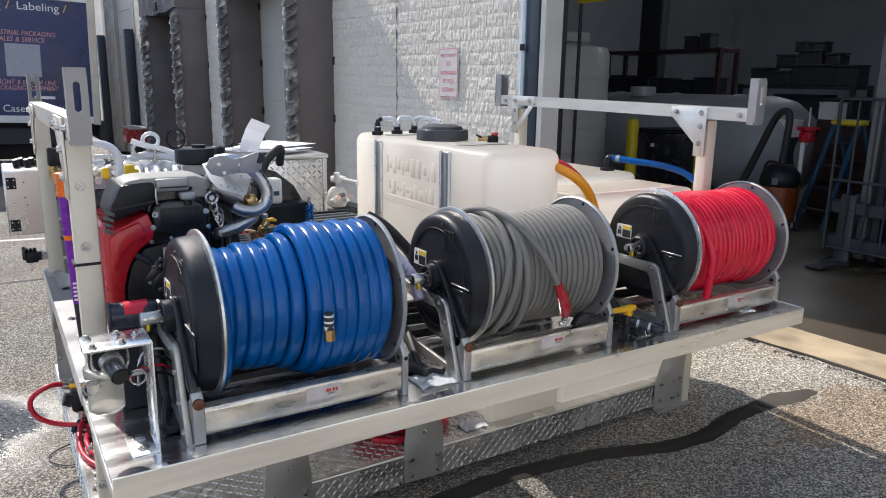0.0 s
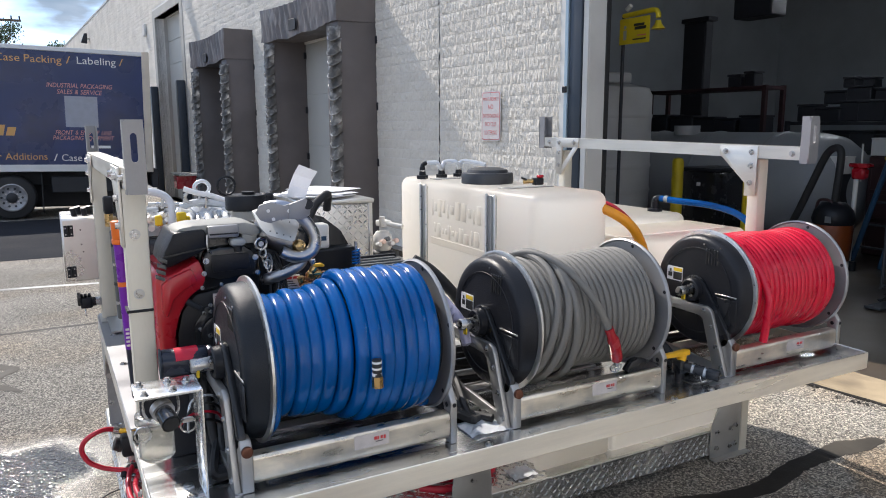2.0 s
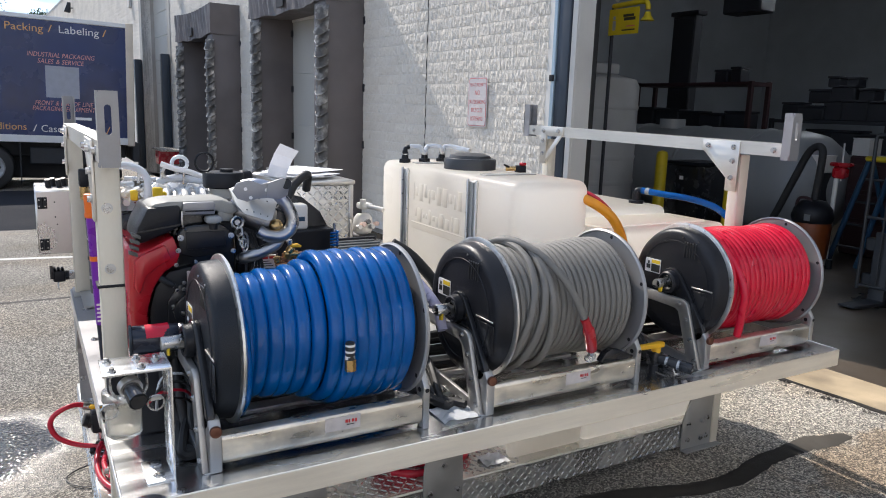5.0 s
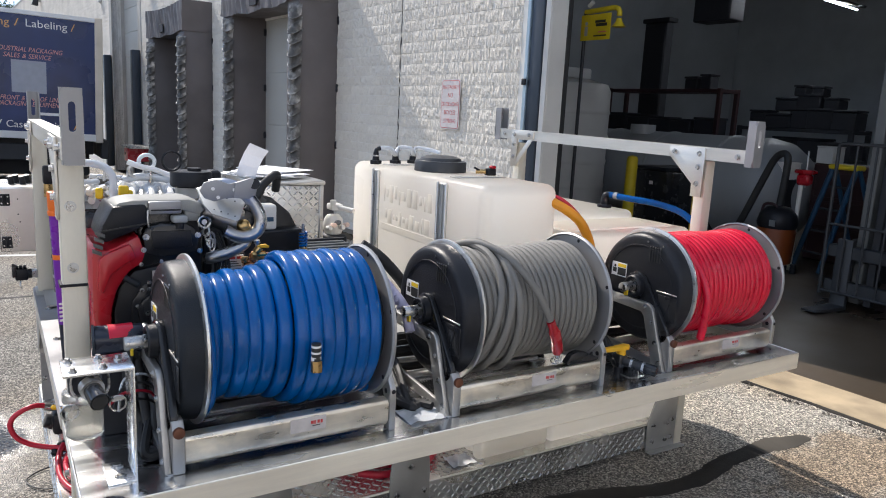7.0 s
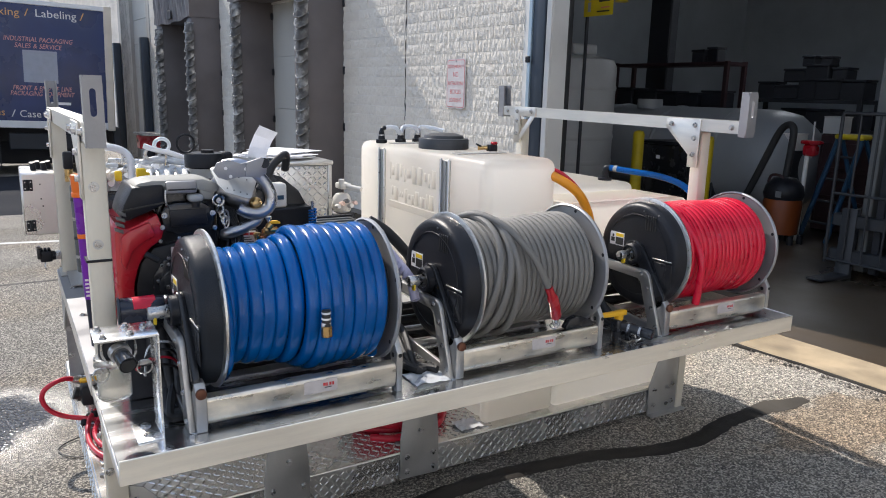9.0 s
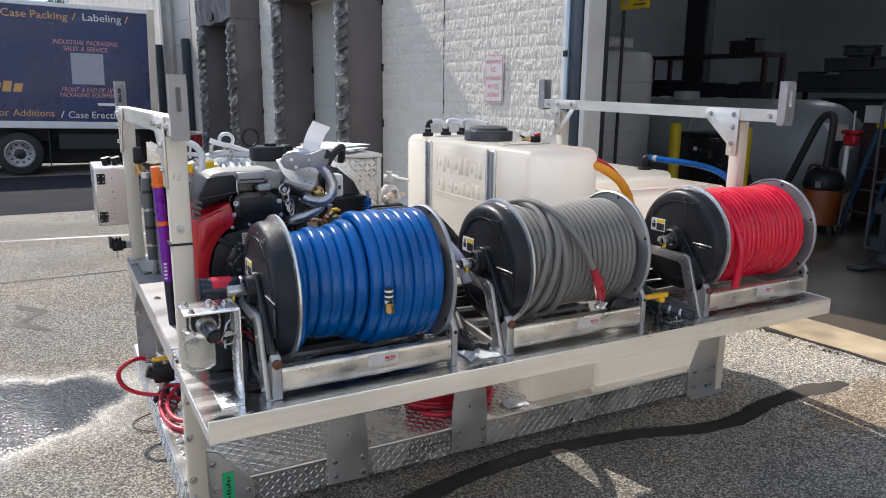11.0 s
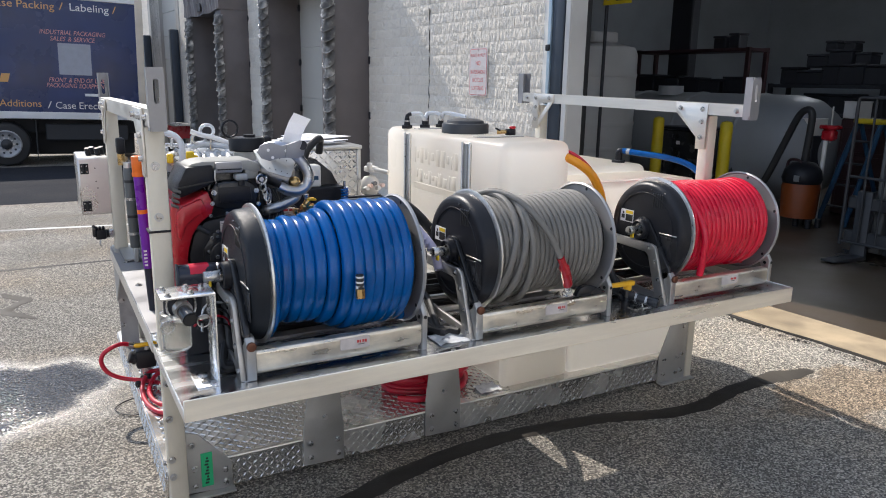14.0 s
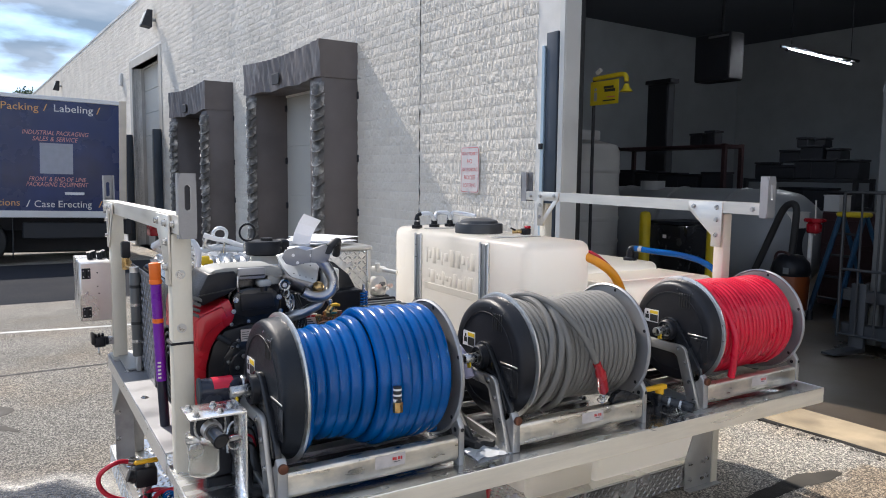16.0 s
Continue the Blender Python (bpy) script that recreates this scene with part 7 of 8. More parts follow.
part("tap_arm", rod((0.135, 3.18, 1.0), (0.16, 3.26, 1.0), 0.011, 10), BRASS, tap)
part("tap_outlet", rod((0.135, 3.18, 0.995), (0.155, 3.05, 0.992), 0.009, 10), BRASS, tap)
part("knob", box(0.117, 0.153, 3.16, 3.20, 1.03, 1.10, 0.008, 2), BLACK, tap, "black knob")
panel = thing("side_panel", "dark tread plate panel standing between the rack posts", "panel")
part("panel_sheet", box(0.222, 0.228, 2.72, 3.22, TOP, 1.0, 0.001), DARK_TREAD, panel)
treads("tread_pattern", (0.2218, 3.21, 0.60), (0, -1, 0), (0, 0, 1), 16, 13, 0.03, panel, DARK_TREAD)
can = thing("filter_canister", "black filter canister on the side plate", "filter")
part("canister", rod((0.205, 3.0, TOP + 0.06), (0.200, 3.0, 0.99), 0.021, 20, cap=0.008), LID_GREY, can)
part("canister_head", rod((0.200, 3.0, 0.985), (0.200, 3.0, 1.01), 0.018, 16), STAINLESS, can)
part("canister_stand", box(0.195, 0.215, 2.98, 3.02, TOP, TOP + 0.065, 0.004), PLATE, can)
for k in range(4):
    part("canister_band", lathe([(0, 0.0218), (0.012, 0.0218)], (0.2035 - 0.0008 * k, 3.0, 0.70 + 0.075 * k), "z", 18), (STEEL, RUBBER)[k % 2], can)
cbox = thing("control_box", "stainless control box with black hinges", "control box")
part("case", box(0.022, 0.148, 3.29, 3.60, 0.748, 1.006, 0.004), STAINLESS, cbox)
door = part("door", box(0.024, 0.146, 3.280, 3.289, 0.751, 1.003, 0.003), STAINLESS, cbox)
for z in (0.767, 0.935):
    hinge = part("hinge", box(0.030, 0.064, 3.273, 3.281, z, z + 0.046, 0.002), BLACK, door, "black hinge")
    part("hinge_pin", rod((0.046, 3.2725, z + 0.002), (0.046, 3.2725, z + 0.044), 0.004, 8), BLACK_SMOOTH, hinge)
    for dx, dz in ((0.036, 0.010), (0.036, 0.036), (0.057, 0.010), (0.057, 0.036)):
        part("hinge_screw", rod((dx, 3.2735, z + dz), (dx, 3.272, z + dz), 0.003, 8), STEEL, hinge)
for x, z in ((0.09, 0.96), (0.09, 0.90), (0.095, 0.87)):
    part("door_hole", rod((x, 3.2795, z), (x, 3.2785, z), 0.003, 8), BLACK, door)
for k in range(4):
    part("cable_gland", rod((0.075 + 0.02 * k, 3.40 + 0.05 * (k % 2), 1.004), (0.07 + 0.02 * k, 3.39 + 0.05 * (k % 2), 1.04), 0.011, 10), BLACK, cbox)
conn = thing("plug_holder", "black plug connector on a bracket below the control box", "connector")
part("bracket", box(0.122, 0.146, 3.26, 3.30, 0.645, 0.675, 0.003), STEEL, conn)
part("plug", box(0.066, 0.112, 3.25, 3.30, 0.638, 0.682, 0.006, 2), BLACK, conn)
part("plug_cap", box(0.056, 0.072, 3.246, 3.304, 0.652, 0.698, 0.004, 2), BLACK_SMOOTH, conn)
part("plug_nut", rod((0.110, 3.275, 0.66), (0.124, 3.275, 0.66), 0.019, 8), BLACK, conn)
for k in range(3):
    part("pin", rod((0.074 + 0.014 * k, 3.27, 0.68), (0.072 + 0.014 * k, 3.26, 0.695), 0.006, 8), BLACK, conn)
part("wire", sweep([(0.085, 3.26, 0.64), (0.082, 3.25, 0.62), (0.086, 3.25, 0.605)], 0.003, 6), STEEL, conn)

strainer = thing("strainer_bracket", "bent aluminium bracket with a clear strainer bowl and cam lock", "strainer")
strainer.location = (-0.014, -0.042, 0.008)
shape = [(0.128, 0.797), (0.259, 0.797), (0.259, FLOOR - 0.004), (0.205, FLOOR - 0.004), (0.205, FLOOR - 0.008), (0.264, FLOOR - 0.008), (0.264, 0.803), (0.128, 0.803)]
part("bent_plate", prism(shape, "y", 1.63, 1.738, 0.001), SHEET, strainer)
for x, y in ((0.147, 1.648), (0.143, 1.715), (0.205, 1.652), (0.202, 1.715), (0.240, 1.70)):
    bolt((x, y, 0.803), (0, 0, 1), 0.0062, 0.0065, strainer)
for y in (1.66, 1.715):
    bolt((0.232, y, FLOOR - 0.004), (0, 0, 1), 0.009, 0.003, strainer)
bowl = part("bowl", lathe([(0, 0.0), (0.003, 0.03), (0.010, 0.037), (0.085, 0.037), (0.085, 0.034), (0.012, 0.033), (0.006, 0.0)], (0.168, 1.675, 0.645), "z", 32), CLEAR_BOWL, strainer, "clear plastic bowl")
part("bowl_collar", rod((0.168, 1.675, 0.728), (0.168, 1.675, 0.752), 0.042, 28, cap=0.004), CLEAR_BOWL, strainer)
part("head", rod((0.168, 1.675, 0.75), (0.168, 1.675, 0.797), 0.03, 20), BLACK, strainer)
cam_lock = part("cam_lock", rod((0.176, 1.66, 0.772), (0.190, 1.59, 0.752), 0.0175, 20, 0.0195), BLACK_SMOOTH, strainer, "black cam lock socket")
part("cam_ring", rod((0.178, 1.65, 0.769), (0.182, 1.632, 0.764), 0.024, 20), STAINLESS, cam_lock)
part("cam_mouth", rod((0.1901, 1.5895, 0.752), (0.1902, 1.589, 0.7519), 0.016, 20), LABEL_BLACK, cam_lock)
for x, z in ((0.135, 0.735), (0.225, 0.74)):
    part("split_ring", sweep([(x + 0.016 * math.cos(a), 1.60, z + 0.016 * math.sin(a)) for a in (2 * math.pi * k / 12 for k in range(13))], 0.002, 6, 3), STEEL, cam_lock)
    part("cam_ear", box(x - 0.012, x + 0.012, 1.60, 1.612, z + 0.004, z + 0.014, 0.002), STEEL, cam_lock)
part("u_bolt", sweep([(0.145, 1.645, 0.797), (0.143, 1.645, 0.765), (0.155, 1.64, 0.745)], 0.003, 6), STEEL, strainer)
part("u_bolt", sweep([(0.212, 1.645, 0.797), (0.214, 1.645, 0.765), (0.205, 1.64, 0.745)], 0.003, 6), STEEL, strainer)
motor = thing("feed_motor", "dark cylindrical motor with a red label behind the strainer", "motor")
part("motor_body", rod((0.202, 1.880, 0.788), (0.312, 1.868, 0.787), 0.036, 28, cap=0.005), NAVY, motor)
part("motor_ring", rod((0.197, 1.8804, 0.788), (0.203, 1.880, 0.788), 0.0385, 28, cap=0.001), BUMPER, motor, "blue-grey end flange")
band = bmesh.new()
for k in range(8):
    a0, a1 = radians(62 + 12 * k), radians(62 + 12 * (k + 1))
    band.faces.new([band.verts.new((x, 1.874 + 0.0366 * math.cos(a), 0.7875 + 0.0366 * math.sin(a))) for x, a in ((0.232, a0), (0.288, a0), (0.288, a1), (0.232, a1))])
bmesh.ops.remove_doubles(band, verts=band.verts, dist=0.0005)
bmesh.ops.solidify(band, geom=list(band.faces), thickness=0.001)
part("red_band", band, RED_HOSE, motor, "bright red label on top of the motor")
part("end_cap", rod((0.311, 1.868, 0.787), (0.324, 1.867, 0.787), 0.0365, 24, cap=0.003), STEEL, motor)
part("motor_stand", box(0.21, 0.28, 1.85, 1.90, FLOOR, 0.758, 0.004), BLACK, motor)
for k in range(4):
    part("lead", sweep([(0.20 + 0.01 * k, 1.70, 0.70 - 0.01 * k), (0.25, 1.72 + 0.01 * k, 0.69 + 0.012 * k), (0.31, 1.76, 0.66 + 0.02 * k), (0.34, 1.82, 0.60)], 0.0035, 6), (RUBBER, RED_PIPE, RUBBER, STEEL)[k], motor)
cluster = thing("ball_valve", "black ball valve with a yellow handle on the skid edge", "valve")
part("valve_base", rod((0.185, 2.77, DECK), (0.185, 2.77, 0.19), 0.022, 14), STEEL, cluster)
part("valve_body", box(0.145, 0.225, 2.735, 2.805, 0.185, 0.262, 0.012, 2), BLACK, cluster)
part("valve_port", rod((0.150, 2.77, 0.225), (0.122, 2.77, 0.235), 0.024, 16, cap=0.003), BLACK, cluster)
part("union_nut", rod((0.148, 2.77, 0.226), (0.138, 2.77, 0.229), 0.029, 8), RUBBER, cluster)
part("valve_handle", box(0.142, 0.232, 2.745, 2.768, 0.276, 0.292, 0.006), YELLOW, cluster, "yellow lever")
part("valve_stem", rod((0.19, 2.757, 0.26), (0.19, 2.757, 0.28), 0.010, 10), STEEL, cluster)
for k in range(6):
    part("fitting", rod((0.145 + 0.018 * k, 2.72 + 0.03 * (k % 2), DECK), (0.148 + 0.018 * k, 2.73, 0.135 + 0.016 * (k % 3)), 0.013, 10), (BLACK, STEEL, BLACK)[k % 3], cluster)
part("blue_coil", sweep([(0.255 + 0.018 * math.cos(k * 0.9), 2.66 + 0.004 * k, 0.155 + 0.018 * math.sin(k * 0.9)) for k in range(18)], 0.005, 6, 2), BLUE_HOSE, cluster)
loop = thing("red_loop_hose", "red rubber hose looping out over the asphalt", "hose")
part("hose", sweep([(0.128, 2.77, 0.288), (0.10, 2.76, 0.299), (0.065, 2.75, 0.296), (0.028, 2.75, 0.272), (0.017, 2.75, 0.238), (0.034, 2.75, 0.196), (0.070, 2.75, 0.166), (0.115, 2.74, 0.150), (0.170, 2.72, 0.142), (0.23, 2.66, 0.14), (0.29, 2.62, 0.125), (0.32, 2.55, DECK + 0.012)], 0.009, 10), RED_PIPE, loop)
part("second_turn", sweep([(0.27, 2.72, 0.165), (0.205, 2.75, 0.165), (0.165, 2.70, 0.150), (0.148, 2.60, DECK + 0.012), (0.153, 2.49, DECK + 0.010), (0.185, 2.40, DECK + 0.010), (0.25, 2.37, DECK + 0.010), (0.33, 2.43, DECK + 0.010)], 0.009, 10), RED_PIPE, loop)
part("third_turn", sweep([(0.28, 2.70, 0.175), (0.22, 2.70, 0.170), (0.182, 2.64, 0.150), (0.168, 2.55, DECK + 0.026), (0.182, 2.46, DECK + 0.024), (0.23, 2.41, DECK + 0.026), (0.30, 2.45, DECK + 0.024)], 0.009, 10), RED_PIPE, loop)
part("ferrule", rod((0.150, 2.77, 0.28), (0.122, 2.768, 0.289), 0.0135, 12), STEEL, loop)
thin = thing("black_cord", "thin black cord on the asphalt beside the skid", "cord")
part("cord", sweep([(0.144, 2.873, 0.008), (0.09, 2.85, 0.006), (0.055, 2.80, 0.006), (0.075, 2.74, 0.006), (0.115, 2.705, 0.006), (0.15, 2.70, 0.008)], 0.0028, 6), RUBBER, thin)
coil_red = thing("coiled_red_hose", "coil of red hose lying on the tread plate", "hose coil")
pts = []
rng = random.Random(2)
for k in range(7 * 18):
    a = 2 * math.pi * k / 18
    lay = k // 18
    r = 0.15 - 0.012 * (lay % 3) + rng.uniform(-0.004, 0.004)
    pts.append((1.215 + r * 1.24 * math.cos(a), 2.22 + r * 0.72 * math.sin(a), DECK + 0.014 + 0.014 * lay + 0.006 * math.sin(a + lay)))
part("hose", sweep(pts, 0.0125, 9, 2), RED_PIPE, coil_red)
part("hose_end", sweep([pts[0], (1.30, 2.08, DECK + 0.014), (1.12, 2.05, DECK + 0.014), (1.03, 2.10, DECK + 0.014)], 0.0125, 9), RED_PIPE, coil_red)
for a in (0.3, 2.2):
    part("tie", sweep([(1.23 + (0.165 + 0.03 * math.cos(t)) * math.cos(a), 2.22 + (0.12 + 0.03 * math.cos(t)) * math.sin(a), DECK + 0.06 + 0.055 * math.sin(t)) for t in (2 * math.pi * k / 10 for k in range(11))], 0.004, 6, 3), BLACK, coil_red, "black tie")


def scrap(name, x, y, z, w, d, seed, label):
    """A crumpled piece of clear film."""
    ob = thing(name, label, "plastic film", "plastic scraps")
    bm = bmesh.new()
    rows = [[bm.verts.new((x + w * i / 7 + 0.004 * noise.noise((i, j, seed)), y + d * j / 5, z + 0.002 + 0.016 * abs(noise.noise((i * 1.7, j * 1.9, seed))))) for i in range(8)] for j in range(6)]
    for p, q in zip(rows, rows[1:]):
        for k in range(7):
            bm.faces.new((p[k], p[k + 1], q[k + 1], q[k]))
    part("film", bm, CLEAR_BAG, ob, smooth=False)
    return ob


scrap("plastic_scrap", 0.93, 1.58, FLOOR, 0.13, 0.10, 4.0, "crumpled clear film on the platform")
scrap("plastic_scrap", 1.36, 2.0, DECK + 0.002, 0.10, 0.08, 8.0, "crumpled clear film on the tread plate")

# valve between the grey and red reels, and feed hoses under the reels
valve = thing("platform_valve", "black valve with a yellow lever lying on the platform", "valve")
valve.location = (0.06, 0.075, 0)
part("valve_body", box(1.690, 1.728, 1.560, 1.600, FLOOR + 0.018, FLOOR + 0.066, 0.008, 2), BLACK_SMOOTH, valve)
part("valve_boss", rod((1.709, 1.58, FLOOR), (1.709, 1.58, FLOOR + 0.02), 0.016, 14), BLACK, valve)
barrel = part("valve_barrel", rod((1.715, 1.565, FLOOR + 0.042), (1.748, 1.502, FLOOR + 0.034), 0.0150, 20), BLACK_SMOOTH, valve)
part("valve_mouth", rod((1.748, 1.502, FLOOR + 0.034), (1.766, 1.466, FLOOR + 0.030), 0.0185, 22, cap=0.003), BLACK_SMOOTH, valve, "black cam lock mouth")
part("valve_bore", rod((1.7662, 1.4656, FLOOR + 0.030), (1.7665, 1.465, FLOOR + 0.0299), 0.013, 18), LABEL_BLACK, valve)
for t in (0.25, 0.6):
    c = Vector((1.715, 1.565, FLOOR + 0.042)).lerp(Vector((1.766, 1.466, FLOOR + 0.030)), t)
    d = Vector((0.051, -0.099, -0.012)).normalized() * 0.004
    part("clamp_band", rod(c - d, c + d, 0.0175, 20), STEEL, barrel, "chrome clamp band")
part("valve_lever", prism([(1.625, 1.572), (1.68, 1.566), (1.735, 1.562), (1.748, 1.575), (1.735, 1.592), (1.68, 1.588), (1.628, 1.586)], "z", FLOOR + 0.078, FLOOR + 0.094, 0.004), YELLOW, valve, "yellow lever")
part("lever_boss", rod((1.712, 1.577, FLOOR + 0.062), (1.712, 1.577, FLOOR + 0.082), 0.016, 14), YELLOW, valve)
foot = part("valve_foot", prism([(1.70, FLOOR), (1.765, FLOOR), (1.765, FLOOR + 0.003), (1.742, FLOOR + 0.004), (1.735, FLOOR + 0.022), (1.731, FLOOR + 0.022), (1.737, FLOOR + 0.003), (1.70, FLOOR + 0.003)], "y", 1.515, 1.56, 0.0), SHEET, valve, "bright bent foot")
part("pull_ring", sweep([(1.762 + 0.014 * math.cos(a), 1.548, FLOOR + 0.02 + 0.014 * math.sin(a)) for a in (2 * math.pi * k / 12 for k in range(13))], 0.002, 6, 3), STEEL, valve)
for k, (x, dx) in enumerate(((0.93, 0.03), (1.80, 0.03), (0.30, 0.02))):
    f = thing("feed_hose", "black feed hoses looping to a reel hub", "hose", "feed hoses")
    for j in range(3):
        part("hose", sweep([(x - 0.01 + 0.012 * j, 1.86, 0.74), (x - 0.02 + 0.015 * j, 1.85 + 0.02 * j, 0.76), (x - 0.03 + 0.03 * j, 1.84, 0.68), (x + 0.01 * j, 1.80 - 0.03 * j, FLOOR + 0.03), (x + 0.05, 1.70 - 0.02 * j, FLOOR + 0.016), (x + 0.03, 1.90, FLOOR + 0.016)], 0.0125, 9), RUBBER, f)
# hidden hose added so that its shadow bends across the sunlit gap
riser = thing("shadow_cable", "hidden black hose added to cast a curved shadow on the asphalt", "cable")
part("cable", sweep([(1.40, 2.34, FLOOR + 0.03), (1.392, 2.35, 0.60), (1.360, 2.35, 0.66), (1.325, 2.35, 0.72), (1.27, 2.35, 0.785), (1.21, 2.36, 0.845), (1.15, 2.38, 0.885)], 0.021, 10), RUBBER, riser)
rng = random.Random(8)
for k, (x0, x1) in enumerate(((0.30, 0.95), (1.0, 1.68), (1.84, 2.42))):
    f = thing("feed_hose", "black feed hoses running behind a reel on the platform", "hose", "feed hoses")
    for j in range(6):
        y, z = 1.945 - 0.02 * (j % 2), FLOOR + 0.014 + 0.022 * j
        part("hose", sweep([(x0 + (x1 - x0) * s / 6, y + rng.uniform(-0.008, 0.008), z + rng.uniform(-0.004, 0.004) + 0.03 * (s / 6 - 0.5) ** 2) for s in range(7)], 0.0125, 8, 4), RUBBER, f)
    for j in range(3):
        part("hose", sweep([(x0 + 0.02, 1.93, FLOOR + 0.02 + 0.03 * j), (x0 - 0.01 + 0.02 * j, 1.86, FLOOR + 0.03 + 0.02 * j), (x0 - 0.02, 1.74 - 0.03 * j, FLOOR + 0.016), (x0 + 0.03, 1.64 + 0.02 * j, FLOOR + 0.016)], 0.0115, 8), RUBBER, f)
h = thing("suction_hose", "ribbed pale lilac suction hose behind the blue reel", "hose")
part("hose", sweep([(0.955, 1.96, 0.93), (0.98, 1.92, 0.895), (1.01, 1.88, 0.85), (1.03, 1.82, 0.80), (1.03, 1.78, 0.74)], 0.0155, 12), LILAC_HOSE, h)
for k in range(13):
    t = k / 12
    part("rib", sweep([(0.955 + 0.075 * t, 1.96 - 0.14 * t ** 1.2, 0.93 - 0.13 * t), (0.958 + 0.075 * t, 1.955 - 0.14 * t ** 1.2, 0.925 - 0.13 * t)], 0.018, 12), LILAC_HOSE, h)

# ---- inside the workshop: w into the building, v along the wall ----


def inside(ob):
    ob.matrix_world = WALL
    return ob


lamp = inside(thing("tube_light", "lit fluorescent tube under the workshop ceiling", "ceiling light"))
part("tube", rod((5.3, 5.69, 3.15), (7.29, 5.86, 3.15), 0.0075, 12), TUBE, lamp)
part("housing", box(5.25, 7.35, 5.76, 5.80, 3.17, 3.21, 0.01), DARK_THING, lamp)
for w in (5.5, 7.1):
    part("hanger", rod((w, 5.775, 3.24), (w, 5.775, 4.6), 0.006, 6), DARK_THING, lamp)
    part("tube_holder", box(w - 0.02, w + 0.02, 5.70, 5.85, 3.15, 3.18, 0.004), DARK_THING, lamp)
# two lamps out of view, added to brighten the workshop
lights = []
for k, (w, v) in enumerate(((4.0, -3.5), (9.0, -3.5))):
    lt = inside(thing("fill_light", "unseen fill light added under the workshop ceiling", "ceiling light", "workshop ceiling lights"))
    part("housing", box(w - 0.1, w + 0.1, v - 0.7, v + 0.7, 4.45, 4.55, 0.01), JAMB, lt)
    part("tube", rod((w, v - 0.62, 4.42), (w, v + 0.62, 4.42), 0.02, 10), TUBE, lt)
wash = inside(thing("eyewash_station", "yellow emergency shower pipe with a yellow sign", "eyewash station"))
part("pipe", sweep([(0.98, 5.05, 2.32), (0.98, 4.82, 2.33), (0.98, 4.70, 2.33), (0.98, 4.66, 2.30), (0.98, 4.655, 2.26)], 0.022, 12), YELLOW_PAINT, wash)
part("shower_head", lathe([(0, 0.022), (-0.03, 0.03), (-0.07, 0.06), (-0.075, 0.0)], (0.98, 4.655, 2.24), "z", 20), YELLOW_PAINT, wash)
sg = part("sign", box(0.95, 0.956, 4.72, 5.07, 2.07, 2.29, 0.002), YELLOW_PAINT, wash, "yellow sign with green print")
part("pictogram", box(0.9485, 0.951, 4.985, 5.02, 2.11, 2.19), GREY_POLY, sg, "grey pictogram")
part("pictogram", rod((0.951, 5.0025, 2.215), (0.9485, 5.0025, 2.215), 0.016, 14), GREY_POLY, sg)
for z, v0, v1, h in ((2.215, 4.78, 4.90, 0.022), (2.185, 4.76, 4.89, 0.026), (2.10, 4.76, 4.91, 0.012)):
    part("sign_print", box(0.9485, 0.951, v0, v1, z, z + h), LABEL_BLACK, sg)
part("sign_print", box(0.9485, 0.951, 4.76, 4.86, 2.132, 2.142), SIGN_RED, sg)
part("stand_pipe", rod((0.98, 5.05, 0.012), (0.98, 5.05, 2.33), 0.016, 10), DARK_THING, wash)
part("camera_body", rod((0.98, 5.02, 2.37), (0.98, 4.97, 2.40), 0.02, 10), JAMB, wash)
silo = inside(thing("upright_tank", "upright white polyethylene storage tank dimmed in its colour", "tank"))
part("shell", lathe([(0, 0.66), (1.72, 0.66), (1.80, 0.62), (1.85, 0.42), (1.86, 0.0)], (2.6, 7.05, 0.012), "z", 48), WHITE_POLY, silo)
part("lid", box(2.35, 2.75, 6.62, 7.1, 1.86, 1.99, 0.03, 3), WHITE_POLY, silo)
for k in range(5):
    part("band", lathe([(0, 0.663), (0.03, 0.672), (0.06, 0.663)], (2.6, 7.05, 0.25 + 0.3 * k), "z", 48), WHITE_POLY, silo)
# white tank drawn in grey, which stands in for the room's shade
big = inside(thing("horizontal_tank", "long white horizontal tank on a cradle, shaded by its grey colour", "tank"))
part("shell", lathe([(0, 0.0), (0.04, 0.25), (0.14, 0.45), (0.30, 0.56), (0.50, 0.60), (3.25, 0.60), (3.45, 0.55), (3.55, 0.0)], (3.9, 4.38, 0.68), "y", 40), GREY_POLY, big)
for v in (5.3, 6.2, 7.1):
    part("cradle", box(3.35, 4.45, v - 0.04, v + 0.04, 0.012, 0.45, 0.01), DARK_THING, big)
    part("band", lathe([(-0.03, 0.602), (0.0, 0.615), (0.03, 0.602)], (3.9, v, 0.68), "y", 40), GREY_POLY, big)
part("neck", rod((3.75, 6.6, 1.24), (3.75, 6.6, 1.36), 0.16, 20), GREY_POLY, big)


def shelving(w0, w1, v0, v1, levels, height, label, mat, seed):
    ob = inside(thing("shelving", label, "shelving", "workshop shelving"))
    for w in (w0, w1):
        for v in (v0, v1):
            part("upright", box(w - 0.03, w + 0.03, v - 0.03, v + 0.03, 0.012, height, 0.004), mat, ob)
    for z in levels:
        part("shelf", box(w0 - 0.03, w1 + 0.03, v0 - 0.03, v1 + 0.03, z, z + 0.05, 0.004), mat, ob)
    return ob


